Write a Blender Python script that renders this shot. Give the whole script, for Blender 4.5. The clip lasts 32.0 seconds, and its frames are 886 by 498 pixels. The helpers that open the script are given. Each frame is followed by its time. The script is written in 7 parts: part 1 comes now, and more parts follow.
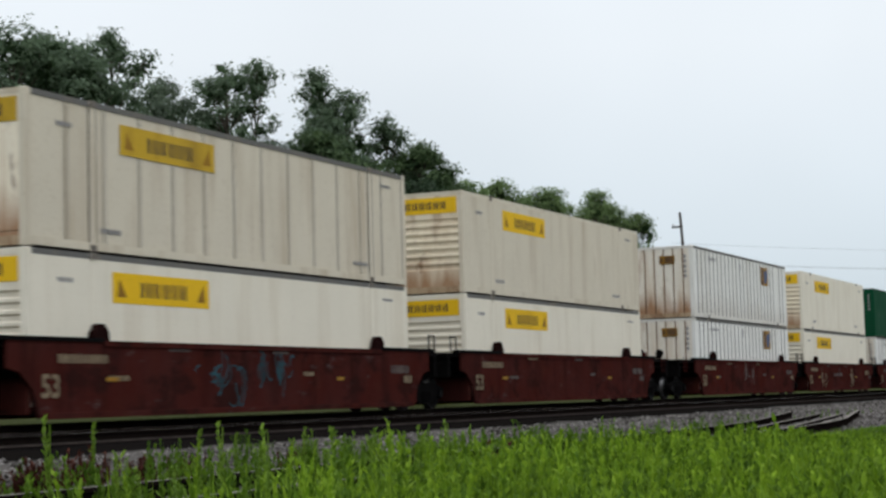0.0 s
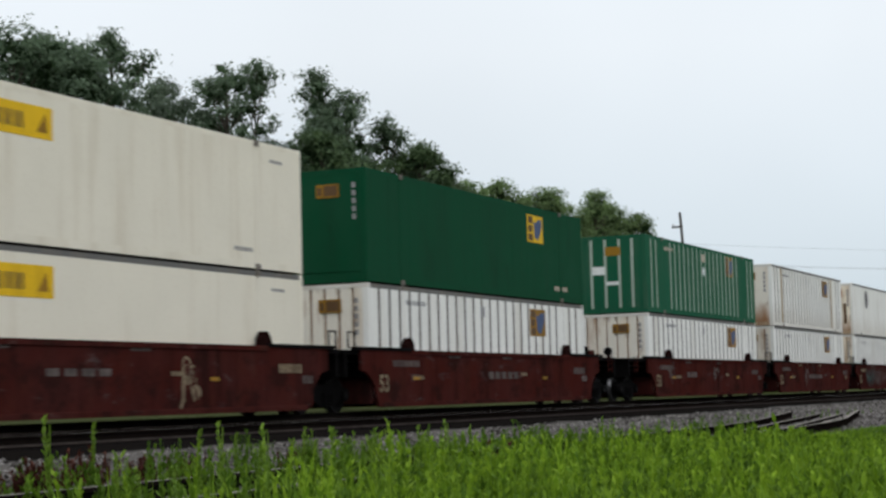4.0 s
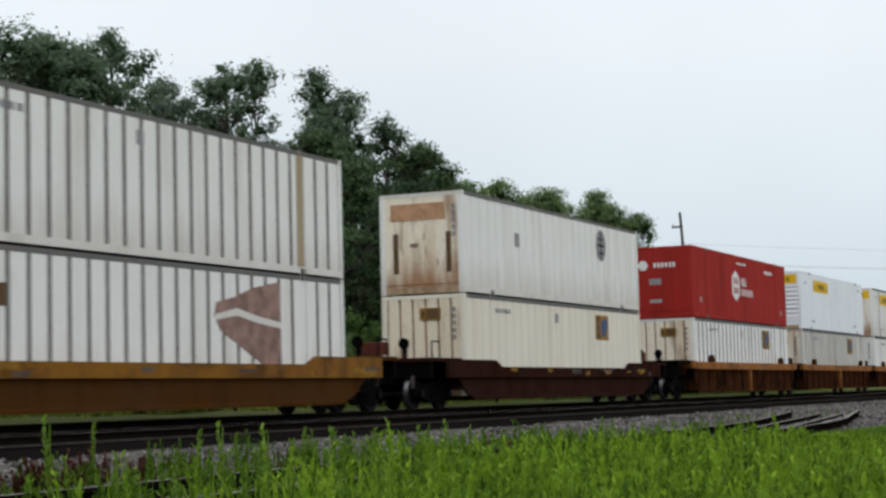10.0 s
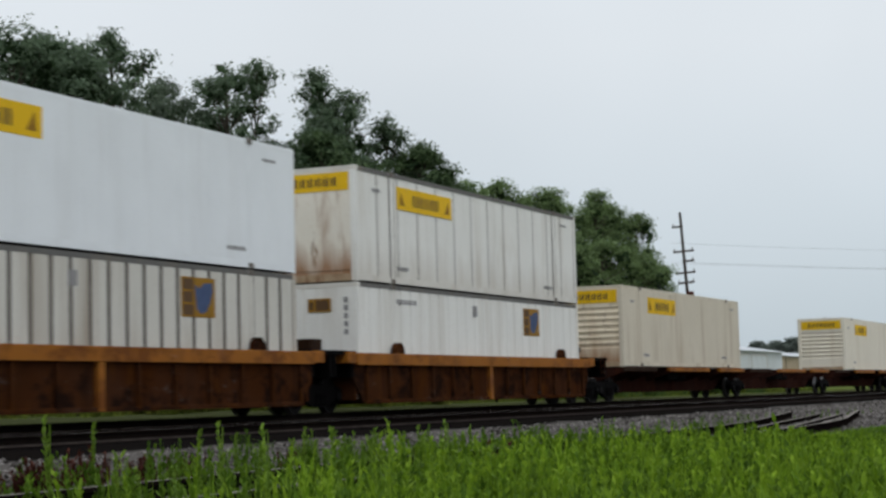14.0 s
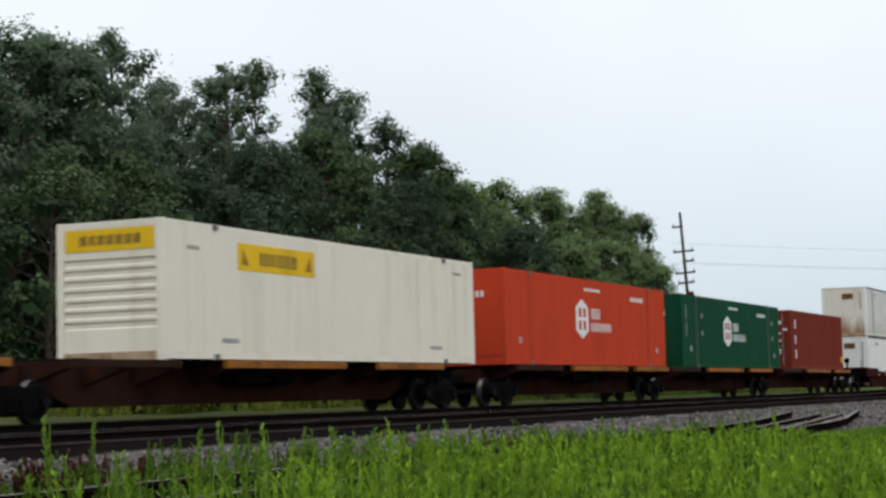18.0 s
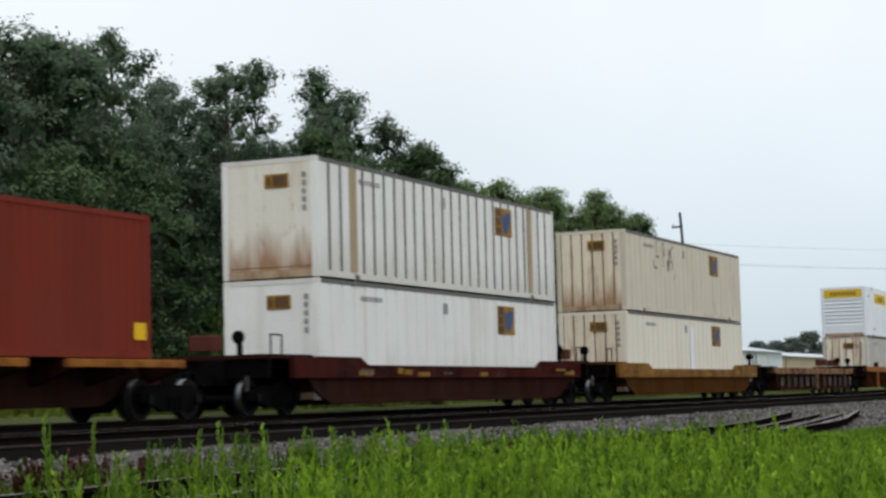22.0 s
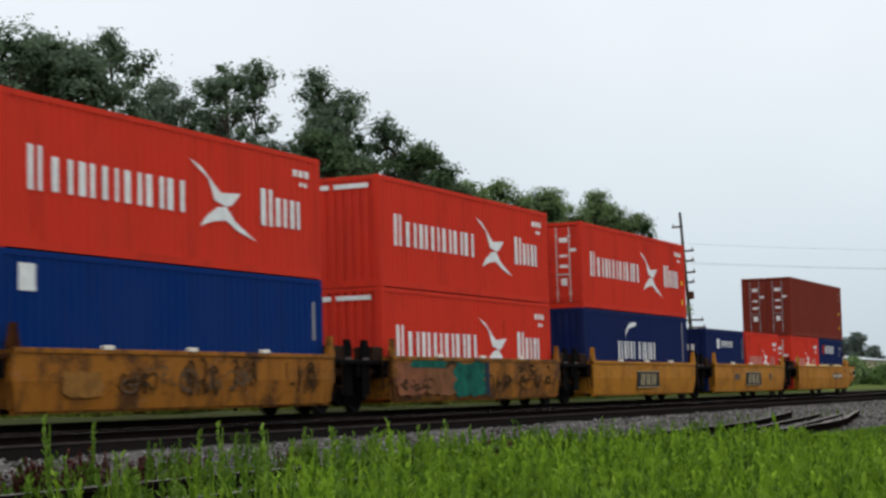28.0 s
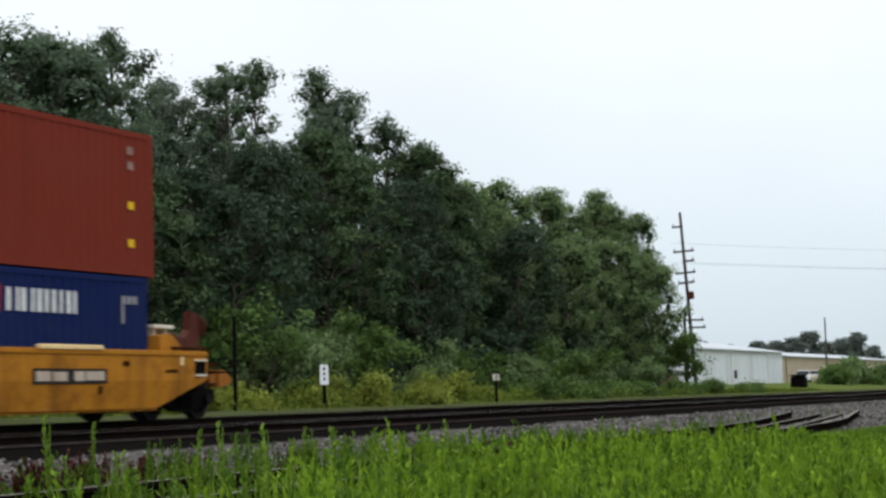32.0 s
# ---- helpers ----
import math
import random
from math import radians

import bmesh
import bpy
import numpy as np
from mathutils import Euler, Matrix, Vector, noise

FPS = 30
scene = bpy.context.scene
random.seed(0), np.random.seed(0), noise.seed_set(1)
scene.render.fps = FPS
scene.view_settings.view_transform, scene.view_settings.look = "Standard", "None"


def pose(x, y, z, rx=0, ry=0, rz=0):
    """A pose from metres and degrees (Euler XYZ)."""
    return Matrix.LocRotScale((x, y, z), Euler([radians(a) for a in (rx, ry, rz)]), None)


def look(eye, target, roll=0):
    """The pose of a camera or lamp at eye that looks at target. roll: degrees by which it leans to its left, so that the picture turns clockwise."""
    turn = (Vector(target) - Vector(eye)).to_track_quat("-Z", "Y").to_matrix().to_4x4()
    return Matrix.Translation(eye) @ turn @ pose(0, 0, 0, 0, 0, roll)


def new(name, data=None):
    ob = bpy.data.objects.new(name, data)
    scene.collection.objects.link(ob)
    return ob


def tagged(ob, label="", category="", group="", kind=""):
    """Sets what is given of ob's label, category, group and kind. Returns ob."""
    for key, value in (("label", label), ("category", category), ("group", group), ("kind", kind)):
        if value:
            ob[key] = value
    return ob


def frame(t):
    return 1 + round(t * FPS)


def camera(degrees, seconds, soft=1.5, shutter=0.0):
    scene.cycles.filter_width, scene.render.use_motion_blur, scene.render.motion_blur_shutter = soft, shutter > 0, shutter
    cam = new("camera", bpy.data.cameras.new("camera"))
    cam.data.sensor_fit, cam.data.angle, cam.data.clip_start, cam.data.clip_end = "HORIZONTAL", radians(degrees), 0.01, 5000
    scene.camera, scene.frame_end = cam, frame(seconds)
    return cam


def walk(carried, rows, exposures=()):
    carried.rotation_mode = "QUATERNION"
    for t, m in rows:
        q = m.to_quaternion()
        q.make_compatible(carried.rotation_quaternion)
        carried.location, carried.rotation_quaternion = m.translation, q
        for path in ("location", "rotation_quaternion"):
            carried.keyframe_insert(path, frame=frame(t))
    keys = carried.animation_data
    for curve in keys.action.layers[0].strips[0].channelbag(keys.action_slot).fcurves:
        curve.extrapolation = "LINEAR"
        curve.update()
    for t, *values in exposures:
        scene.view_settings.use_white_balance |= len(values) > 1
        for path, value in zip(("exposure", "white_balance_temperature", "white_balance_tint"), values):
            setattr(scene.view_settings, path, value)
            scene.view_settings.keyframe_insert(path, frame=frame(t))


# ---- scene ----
import itertools

# The eye stands beside the tracks, level with the rails' height plus 0.33 m; rail tops of the far main are z = 0.
cam = camera(27.85, 32.0, soft=2.7, shutter=0.25)
EYE = (0.0, 0.0, 0.33)
YAW, TILT = radians(23.855), radians(4.717)
AIM = Vector((math.cos(YAW) * math.cos(TILT), math.sin(YAW) * math.cos(TILT), math.sin(TILT)))
VIEW = look(EYE, Vector(EYE) + AIM * 50, roll=-1.496)
EXPOSURE = [(0, 0.0), (9, 0.0), (12.5, -0.02), (14, -0.2), (17, 0.08), (20, 0.08), (22, 0.08), (23, -0.10), (24, -0.18), (25, -0.05), (28, 0.0), (29, 0.10), (30, 0.14), (32, 0.17)]
walk(cam, [(0, VIEW), (32, VIEW)], EXPOSURE)

SPEED = 17.1715      # metres a second, towards -x
TRACK_Y = 21.12      # centre line of the far main track
SECONDS = 32.0

# ---- light: an overcast summer sky ----
world = bpy.data.worlds.new("overcast")
scene.world = world
world.use_nodes = True
wn, wl = world.node_tree.nodes, world.node_tree.links
for n in list(wn):
    wn.remove(n)
w_out = wn.new("ShaderNodeOutputWorld")
w_bg = wn.new("ShaderNodeBackground")
w_sky = wn.new("ShaderNodeTexSky")
w_sky.sky_type = "NISHITA"
w_sky.sun_disc = False
w_sky.sun_elevation, w_sky.sun_rotation = radians(52), radians(200)
w_skyscale = wn.new("ShaderNodeVectorMath")
w_skyscale.operation = "SCALE"
w_skyscale.inputs["Scale"].default_value = 0.1
wl.new(w_sky.outputs[0], w_skyscale.inputs[0])
w_tc = wn.new("ShaderNodeTexCoord")
w_sep = wn.new("ShaderNodeSeparateXYZ")
wl.new(w_tc.outputs["Generated"], w_sep.inputs[0])
w_ramp = wn.new("ShaderNodeValToRGB")      # overcast: the zenith is about three times as bright as the horizon
w_ramp.color_ramp.elements[0].position, w_ramp.color_ramp.elements[0].color = 0.0, (0.56, 0.66, 0.74, 1)
w_ramp.color_ramp.elements[1].position, w_ramp.color_ramp.elements[1].color = 1.0, (1.95, 2.06, 2.18, 1)
e = w_ramp.color_ramp.elements.new(0.09)
e.color = (0.74, 0.82, 0.885, 1)
e = w_ramp.color_ramp.elements.new(0.19)
e.color = (0.91, 0.965, 1.01, 1)
e = w_ramp.color_ramp.elements.new(0.36)
e.color = (1.0, 1.06, 1.12, 1)
wl.new(w_sep.outputs["Z"], w_ramp.inputs[0])
w_noise = wn.new("ShaderNodeTexNoise")
w_noise.inputs["Scale"].default_value = 3.0
w_noise.inputs["Detail"].default_value = 3.0
wl.new(w_tc.outputs["Generated"], w_noise.inputs["Vector"])
w_map = wn.new("ShaderNodeMapRange")
w_map.inputs["From Min"].default_value, w_map.inputs["From Max"].default_value = 0.3, 0.7
w_map.inputs["To Min"].default_value, w_map.inputs["To Max"].default_value = 0.94, 1.05
wl.new(w_noise.outputs[0], w_map.inputs[0])
w_cloud = wn.new("ShaderNodeVectorMath")
w_cloud.operation = "SCALE"
wl.new(w_ramp.outputs[0], w_cloud.inputs[0])
wl.new(w_map.outputs[0], w_cloud.inputs["Scale"])
w_mix = wn.new("ShaderNodeMix")
w_mix.data_type = "RGBA"
w_mix.inputs["Factor"].default_value = 0.9
wl.new(w_skyscale.outputs[0], w_mix.inputs["A"])
wl.new(w_cloud.outputs[0], w_mix.inputs["B"])
wl.new(w_mix.outputs["Result"], w_bg.inputs["Color"])
w_bg.inputs["Strength"].default_value = 1.0
wl.new(w_bg.outputs[0], w_out.inputs[0])

sun = new("sun", bpy.data.lights.new("sun", "SUN"))
sun.data.energy, sun.data.angle, sun.data.color = 0.35, radians(40), (1.0, 0.98, 0.96)
sun.matrix_world = look((0, 0, 30), (10, 14, 0))


# ---- materials ----
def material(name):
    m = bpy.data.materials.new(name)
    m.use_nodes = True
    return m, m.node_tree.nodes, m.node_tree.links, m.node_tree.nodes["Principled BSDF"]


def noise_node(n, l, scale, detail=4.0, stretch=None, coord="Object", rough=0.55):
    """Noise over the object's own metres, shifted from object to object."""
    tc = n.new("ShaderNodeTexCoord")
    info = n.new("ShaderNodeObjectInfo")
    mul = n.new("ShaderNodeMath")
    mul.operation = "MULTIPLY"
    mul.inputs[1].default_value = 37.0
    l.new(info.outputs["Random"], mul.inputs[0])
    add = n.new("ShaderNodeVectorMath")
    add.operation = "ADD"
    l.new(tc.outputs[coord], add.inputs[0])
    l.new(mul.outputs[0], add.inputs[1])
    mp = n.new("ShaderNodeMapping")
    if stretch:
        mp.inputs["Scale"].default_value = stretch
    l.new(add.outputs[0], mp.inputs["Vector"])
    t = n.new("ShaderNodeTexNoise")
    t.inputs["Scale"].default_value = scale
    t.inputs["Detail"].default_value = detail
    t.inputs["Roughness"].default_value = rough
    l.new(mp.outputs[0], t.inputs["Vector"])
    return t


def ranged(n, l, src, a, b, lo=0.0, hi=1.0):
    r = n.new("ShaderNodeMapRange")
    r.inputs["From Min"].default_value, r.inputs["From Max"].default_value = a, b
    r.inputs["To Min"].default_value, r.inputs["To Max"].default_value = lo, hi
    l.new(src, r.inputs[0])
    return r.outputs[0]


def blend(n, l, fac, a, b):
    m = n.new("ShaderNodeMix")
    m.data_type = "RGBA"
    for key, v in (("Factor", fac), ("A", a), ("B", b)):
        if isinstance(v, (tuple, float, int)):
            m.inputs[key].default_value = (*v, 1) if isinstance(v, tuple) else v
        else:
            l.new(v, m.inputs[key])
    return m.outputs["Result"]


def bump(n, l, src, bsdf, strength=0.3, dist=0.01):
    b = n.new("ShaderNodeBump")
    b.inputs["Strength"].default_value, b.inputs["Distance"].default_value = strength, dist
    l.new(src, b.inputs["Height"])
    l.new(b.outputs[0], bsdf.inputs["Normal"])


def paint(name, col, dirt=(0.22, 0.18, 0.13), amount=0.35, rust=0.0, rough=0.5, streak=1.0, rust_col=(0.16, 0.06, 0.025), lean=0.5, gloss=0.06, foot=0.0, blot=None, ragged=None):
    """Weathered paint: cloudy fading, dirt in upright streaks, rust in spots and runs."""
    m, n, l, p = material(name)
    big = noise_node(n, l, 0.7, 5)
    runs = noise_node(n, l, 1.6, 6, (1.0, 1.0, 0.10))
    fine = noise_node(n, l, 14.0, 4)
    c = blend(n, l, ranged(n, l, big.outputs[0], 0.3, 0.7, 0.0, 0.35), col, tuple(0.82 * v + 0.02 for v in col))
    f = ranged(n, l, runs.outputs[0], lean, lean + 0.28, 0.0, amount * streak)
    c = blend(n, l, f, c, dirt)
    f2 = ranged(n, l, fine.outputs[0], 0.55, 0.8, 0.0, amount * 0.6)
    c = blend(n, l, f2, c, dirt)
    if rust:
        spots = noise_node(n, l, 2.3, 8, (1.0, 1.0, 0.35), rough=0.7)
        c = blend(n, l, ranged(n, l, spots.outputs[0], 0.62 - 0.25 * rust, 0.74 - 0.2 * rust, 0.0, min(1.0, 0.35 + 0.6 * rust)), c, rust_col)
    if blot:      # large worn or sooty patches with ragged edges
        patch = noise_node(n, l, 0.8, 9, (1.0, 1.0, 1.5), rough=0.72)
        c = blend(n, l, ranged(n, l, patch.outputs[0], 0.50, 0.60, 0.0, blot[1]), c, blot[0])
        bare = noise_node(n, l, 1.3, 9, (0.8, 1.0, 2.0), rough=0.75)
        c = blend(n, l, ranged(n, l, bare.outputs[0], 0.60, 0.68, 0.0, 0.5 * blot[1]), c, tuple(0.5 * v + 0.10 for v in col))
    if ragged:      # stains that run down in ragged upright patches: colour, amount, how rare
        run = noise_node(n, l, 0.85, 6, (1.5, 1.5, 0.38), rough=0.62)
        c = blend(n, l, ranged(n, l, run.outputs[0], ragged[2], ragged[2] + 0.17, 0.0, ragged[1]), c, ragged[0])
        spot = noise_node(n, l, 1.7, 7, (1.3, 1.3, 0.45), rough=0.66)
        c = blend(n, l, ranged(n, l, spot.outputs[0], ragged[2] + 0.07, ragged[2] + 0.16, 0.0, ragged[1]), c, tuple(0.62 * v for v in ragged[0]))
    if foot:      # rust that has crept up from the sill
        tc = n.new("ShaderNodeTexCoord")
        sep = n.new("ShaderNodeSeparateXYZ")
        l.new(tc.outputs["Object"], sep.inputs[0])
        creep = noise_node(n, l, 2.2, 6, (1.0, 1.0, 0.12))
        up = n.new("ShaderNodeMath")
        up.operation = "MULTIPLY_ADD"
        up.inputs[1].default_value = -2.0
        l.new(creep.outputs[0], up.inputs[0])
        l.new(sep.outputs["Z"], up.inputs[2])
        c = blend(n, l, ranged(n, l, up.outputs[0], 0.10, -0.80, 0.0, foot), c, rust_col)
    l.new(c, p.inputs["Base Color"])
    l.new(ranged(n, l, big.outputs[0], 0.3, 0.7, rough, min(1.0, rough + 0.25)), p.inputs["Roughness"])
    p.inputs["Specular IOR Level"].default_value = gloss
    bump(n, l, fine.outputs[0], p, 0.12, 0.004)
    return m


def plain(name, col, rough=0.6, metal=0.0, vary=0.2, scale=6.0, gloss=0.06):
    m, n, l, p = material(name)
    t = noise_node(n, l, scale, 5)
    l.new(blend(n, l, ranged(n, l, t.outputs[0], 0.3, 0.7), col, tuple(v * (1 - vary) for v in col)), p.inputs["Base Color"])
    p.inputs["Roughness"].default_value, p.inputs["Metallic"].default_value = rough, metal
    p.inputs["Specular IOR Level"].default_value = gloss
    bump(n, l, t.outputs[0], p, 0.15, 0.004)
    return m


def leaf_material(name, a, b, trans=0.35, patch=0.45, deep=0.6):
    """Leaves: each one its own green between a and b, some light let through."""
    m, n, l, p = material(name)
    g = n.new("ShaderNodeNewGeometry")
    c = blend(n, l, g.outputs["Random Per Island"], a, b)
    big = noise_node(n, l, patch, 3)
    c = blend(n, l, ranged(n, l, big.outputs[0], 0.35, 0.65, 0.0, deep), c, tuple(0.6 * v for v in a))
    l.new(c, p.inputs["Base Color"])
    p.inputs["Roughness"].default_value = 0.7
    p.inputs["Specular IOR Level"].default_value = 0.12
    t = n.new("ShaderNodeBsdfTranslucent")
    l.new(c, t.inputs["Color"])
    mx = n.new("ShaderNodeMixShader")
    mx.inputs[0].default_value = trans
    l.new(p.outputs[0], mx.inputs[1])
    l.new(t.outputs[0], mx.inputs[2])
    l.new(mx.outputs[0], n["Material Output"].inputs["Surface"])
    return m


ENDSILL = paint("rusty_end_sill", (0.42, 0.31, 0.20), (0.16, 0.08, 0.04), amount=0.8, rust=0.6, rust_col=(0.17, 0.075, 0.035))
WHITE = paint("white_paint", (0.77, 0.755, 0.715), (0.38, 0.32, 0.24), amount=0.42, rust_col=(0.36, 0.29, 0.21), foot=0.3, ragged=((0.42, 0.33, 0.22), 0.35, 0.62))
GREYWHITE = paint("grey_white_paint", (0.60, 0.575, 0.52), (0.24, 0.18, 0.12), amount=0.65, rust_col=(0.36, 0.22, 0.12), foot=0.5)
CLEAN = paint("clean_white_paint", (0.79, 0.81, 0.83), amount=0.10)
CREAM = paint("cream_paint", (0.75, 0.69, 0.575), (0.36, 0.25, 0.13), amount=0.28)
DULL = paint("dull_cream_paint", (0.62, 0.555, 0.445), (0.30, 0.21, 0.12), amount=0.55, ragged=((0.40, 0.32, 0.22), 0.4, 0.58))
TANDIRT = paint("rust_stained_white", (0.81, 0.73, 0.59), (0.46, 0.27, 0.12), amount=0.75, rust_col=(0.27, 0.115, 0.042), foot=0.85, ragged=((0.25, 0.115, 0.045), 0.85, 0.525))
GROOVE = paint("grimy_shade_line", (0.14, 0.125, 0.11), amount=0.3)
SOFTLINE = paint("soft_rib_shade", (0.36, 0.31, 0.245), (0.16, 0.12, 0.08), amount=0.5)
ENDGROOVE = paint("rust_brown_groove", (0.20, 0.105, 0.055), (0.06, 0.035, 0.02), amount=0.5, rust=0.5, rust_col=(0.34, 0.24, 0.15))
DUSTGREEN = paint("dusty_green_paint", (0.012, 0.092, 0.047), (0.075, 0.125, 0.085), amount=0.55, gloss=0.012)
PALERIB = paint("pale_green_grey_rib", (0.36, 0.42, 0.35), (0.12, 0.18, 0.12), amount=0.6)
GUIDEDARK = plain("sooty_red_guide", (0.016, 0.0065, 0.006), 0.85, 0, 0.4, 5, 0.0)
GREEN = paint("deep_green_paint", (0.0045, 0.055, 0.024), (0.012, 0.036, 0.02), amount=0.4, gloss=0.012, ragged=((0.010, 0.034, 0.018), 0.5, 0.57))
REDP = paint("red_paint", (0.335, 0.026, 0.020), (0.10, 0.016, 0.012), amount=0.6, gloss=0.012, ragged=((0.16, 0.020, 0.015), 0.5, 0.56))
ORANGE = paint("orange_red_paint", (0.50, 0.050, 0.018), (0.26, 0.045, 0.024), amount=0.4, gloss=0.012, ragged=((0.30, 0.040, 0.020), 0.4, 0.57))
SCARLET = paint("scarlet_paint", (0.58, 0.036, 0.018), (0.26, 0.03, 0.020), amount=0.45, gloss=0.012, ragged=((0.33, 0.026, 0.016), 0.45, 0.55))
MAROON = paint("maroon_paint", (0.175, 0.029, 0.017), (0.075, 0.020, 0.013), amount=0.4, gloss=0.012)
BLUE = paint("blue_paint", (0.003, 0.024, 0.125), (0.010, 0.020, 0.055), amount=0.5, gloss=0.012)
NAVY = paint("navy_paint", (0.008, 0.016, 0.072), (0.012, 0.018, 0.035), amount=0.4, gloss=0.012)
CARRED = paint("oxide_red_paint", (0.050, 0.0105, 0.0080), (0.010, 0.0055, 0.005), amount=0.85, rust=0.3, rust_col=(0.062, 0.018, 0.012), gloss=0.0, blot=((0.019, 0.0085, 0.0075), 0.7), ragged=((0.082, 0.040, 0.029), 0.35, 0.60))
CARBROWN = paint("dark_brown_paint", (0.026, 0.009, 0.006), (0.007, 0.004, 0.003), amount=0.6, rust=0.35, rust_col=(0.055, 0.016, 0.006), gloss=0.0)
CARGOLD = paint("worn_yellow_paint", (0.215, 0.092, 0.008), (0.035, 0.016, 0.005), amount=0.8, rust=0.45, rust_col=(0.10, 0.038, 0.014), blot=((0.060, 0.024, 0.006), 0.7), ragged=((0.03, 0.014, 0.006), 0.6, 0.56))
CARYELLOW = paint("yellow_paint", (0.42, 0.165, 0.011), (0.09, 0.036, 0.010), amount=0.65, rust=0.2, rust_col=(0.16, 0.06, 0.015), blot=((0.19, 0.070, 0.010), 0.55), ragged=((0.11, 0.042, 0.010), 0.55, 0.57))
CARMOTTLE = paint("mottled_yellow_paint", (0.29, 0.105, 0.010), (0.035, 0.018, 0.008), amount=0.85, rust=0.45, rust_col=(0.06, 0.026, 0.010), blot=((0.05, 0.022, 0.010), 0.85))
RUSTWEB = paint("rusty_web", (0.044, 0.014, 0.004), (0.008, 0.005, 0.003), amount=0.7, rust=0.4, rust_col=(0.080, 0.027, 0.006), gloss=0.0, blot=((0.010, 0.006, 0.005), 0.85))
GOLDWEB = paint("worn_brown_web", (0.062, 0.024, 0.005), (0.012, 0.006, 0.003), amount=0.6, rust=0.3, rust_col=(0.085, 0.034, 0.008), gloss=0.0)
RUSTCHORD = paint("rusty_orange_chord", (0.28, 0.10, 0.013), (0.08, 0.03, 0.012), amount=0.5, rust=0.35, blot=((0.10, 0.030, 0.008), 0.7))
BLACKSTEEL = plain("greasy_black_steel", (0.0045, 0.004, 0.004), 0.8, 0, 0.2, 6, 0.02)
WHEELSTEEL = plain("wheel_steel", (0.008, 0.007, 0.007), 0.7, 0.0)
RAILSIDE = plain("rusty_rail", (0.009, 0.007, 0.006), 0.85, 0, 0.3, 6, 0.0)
TREAD = plain("worn_wheel_tread", (0.17, 0.165, 0.165), 0.42, 0.9)
RAILFOOT = plain("paler_rail_foot", (0.036, 0.029, 0.026), 0.9, 0, 0.4, 4, 0.0)
SIDETOP = plain("dull_siding_rail_head", (0.27, 0.245, 0.22), 0.8, 0, 0.4, 6, 0.0)
RAILTOP = plain("polished_rail_head", (0.42, 0.41, 0.42), 0.32, 0.9)
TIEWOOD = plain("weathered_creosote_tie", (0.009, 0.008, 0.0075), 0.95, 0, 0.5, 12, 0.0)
SIGNYELLOW = paint("yellow_sign", (0.74, 0.45, 0.014), (0.20, 0.11, 0.02), amount=0.35)
SIGNDIM = paint("faded_yellow_sign", (0.29, 0.15, 0.018), (0.05, 0.028, 0.012), amount=0.7)
SIGNWORN = paint("worn_yellow_panel", (0.52, 0.33, 0.028), (0.16, 0.09, 0.02), amount=0.7, ragged=((0.20, 0.11, 0.02), 0.6, 0.58))
SIGNBROWN = paint("browned_sign", (0.11, 0.062, 0.03), (0.04, 0.025, 0.015), amount=0.5)
INK = plain("dark_ink", (0.05, 0.04, 0.04), 0.6)
PANELTAN = plain("worn_tan_strokes", (0.44, 0.35, 0.20), 0.7, 0, 0.4, 6)
INKGREY = plain("grey_ink", (0.28, 0.27, 0.27), 0.6)
INKWHITE = plain("white_lettering", (0.78, 0.78, 0.75), 0.6)
WORNPINK = plain("worn_pinkish_strokes", (0.62, 0.33, 0.28), 0.7, 0, 0.5, 6)
FADEDWHITE = plain("faded_white_sticker", (0.42, 0.38, 0.36), 0.7, 0, 0.4, 8)
INKBLUE = plain("blue_ink", (0.07, 0.10, 0.19), 0.6)
CHALK = plain("chalky_grey_spray", (0.13, 0.105, 0.095), 0.85, 0, 0.6, 3)
TANSTRIP = paint("tan_stained_strip", (0.37, 0.29, 0.18), (0.16, 0.11, 0.06), amount=0.6)
CYAN = plain("cyan_spray", (0.032, 0.085, 0.105), 0.85, 0, 0.6, 3)
SPRAYGREY = plain("faded_grey_spray", (0.10, 0.088, 0.082), 0.9, 0, 0.8, 3)
SPRAYPINK = plain("faded_pink_spray", (0.14, 0.080, 0.072), 0.9, 0, 0.8, 3)
SPRAYTEAL = plain("faded_teal_spray", (0.035, 0.085, 0.078), 0.9, 0, 0.8, 3)
TEAL = plain("teal_spray", (0.012, 0.12, 0.085), 0.8, 0, 0.6, 3)
PEACHDIM = plain("dull_peach_patch", (0.24, 0.10, 0.045), 0.8, 0, 0.5, 3)
NAVYSMEAR = plain("dark_blue_smear", (0.02, 0.035, 0.05), 0.8)
PEACH = plain("peach_patch", (0.27, 0.10, 0.05), 0.8, 0, 0.5, 3)
RUSTBAND = plain("rusty_orange_decal", (0.55, 0.31, 0.18), 0.7, 0, 0.4, 4)
FADEDRED = plain("faded_red_brown_decal", (0.34, 0.215, 0.175), 0.7, 0, 0.55, 3)
BLACKBOX = plain("black_panel", (0.02, 0.018, 0.017), 0.6)
CHORDGREY = paint("dark_grey_rail", (0.13, 0.125, 0.118), amount=0.5)
CASTDARK = plain("dark_casting", (0.16, 0.14, 0.12), 0.7)
RUSTFOOT = paint("white_paint_rusting_from_the_foot", (0.74, 0.69, 0.60), (0.50, 0.34, 0.19), amount=0.6, rust_col=(0.27, 0.115, 0.040), foot=0.85, ragged=((0.28, 0.135, 0.055), 0.8, 0.545))
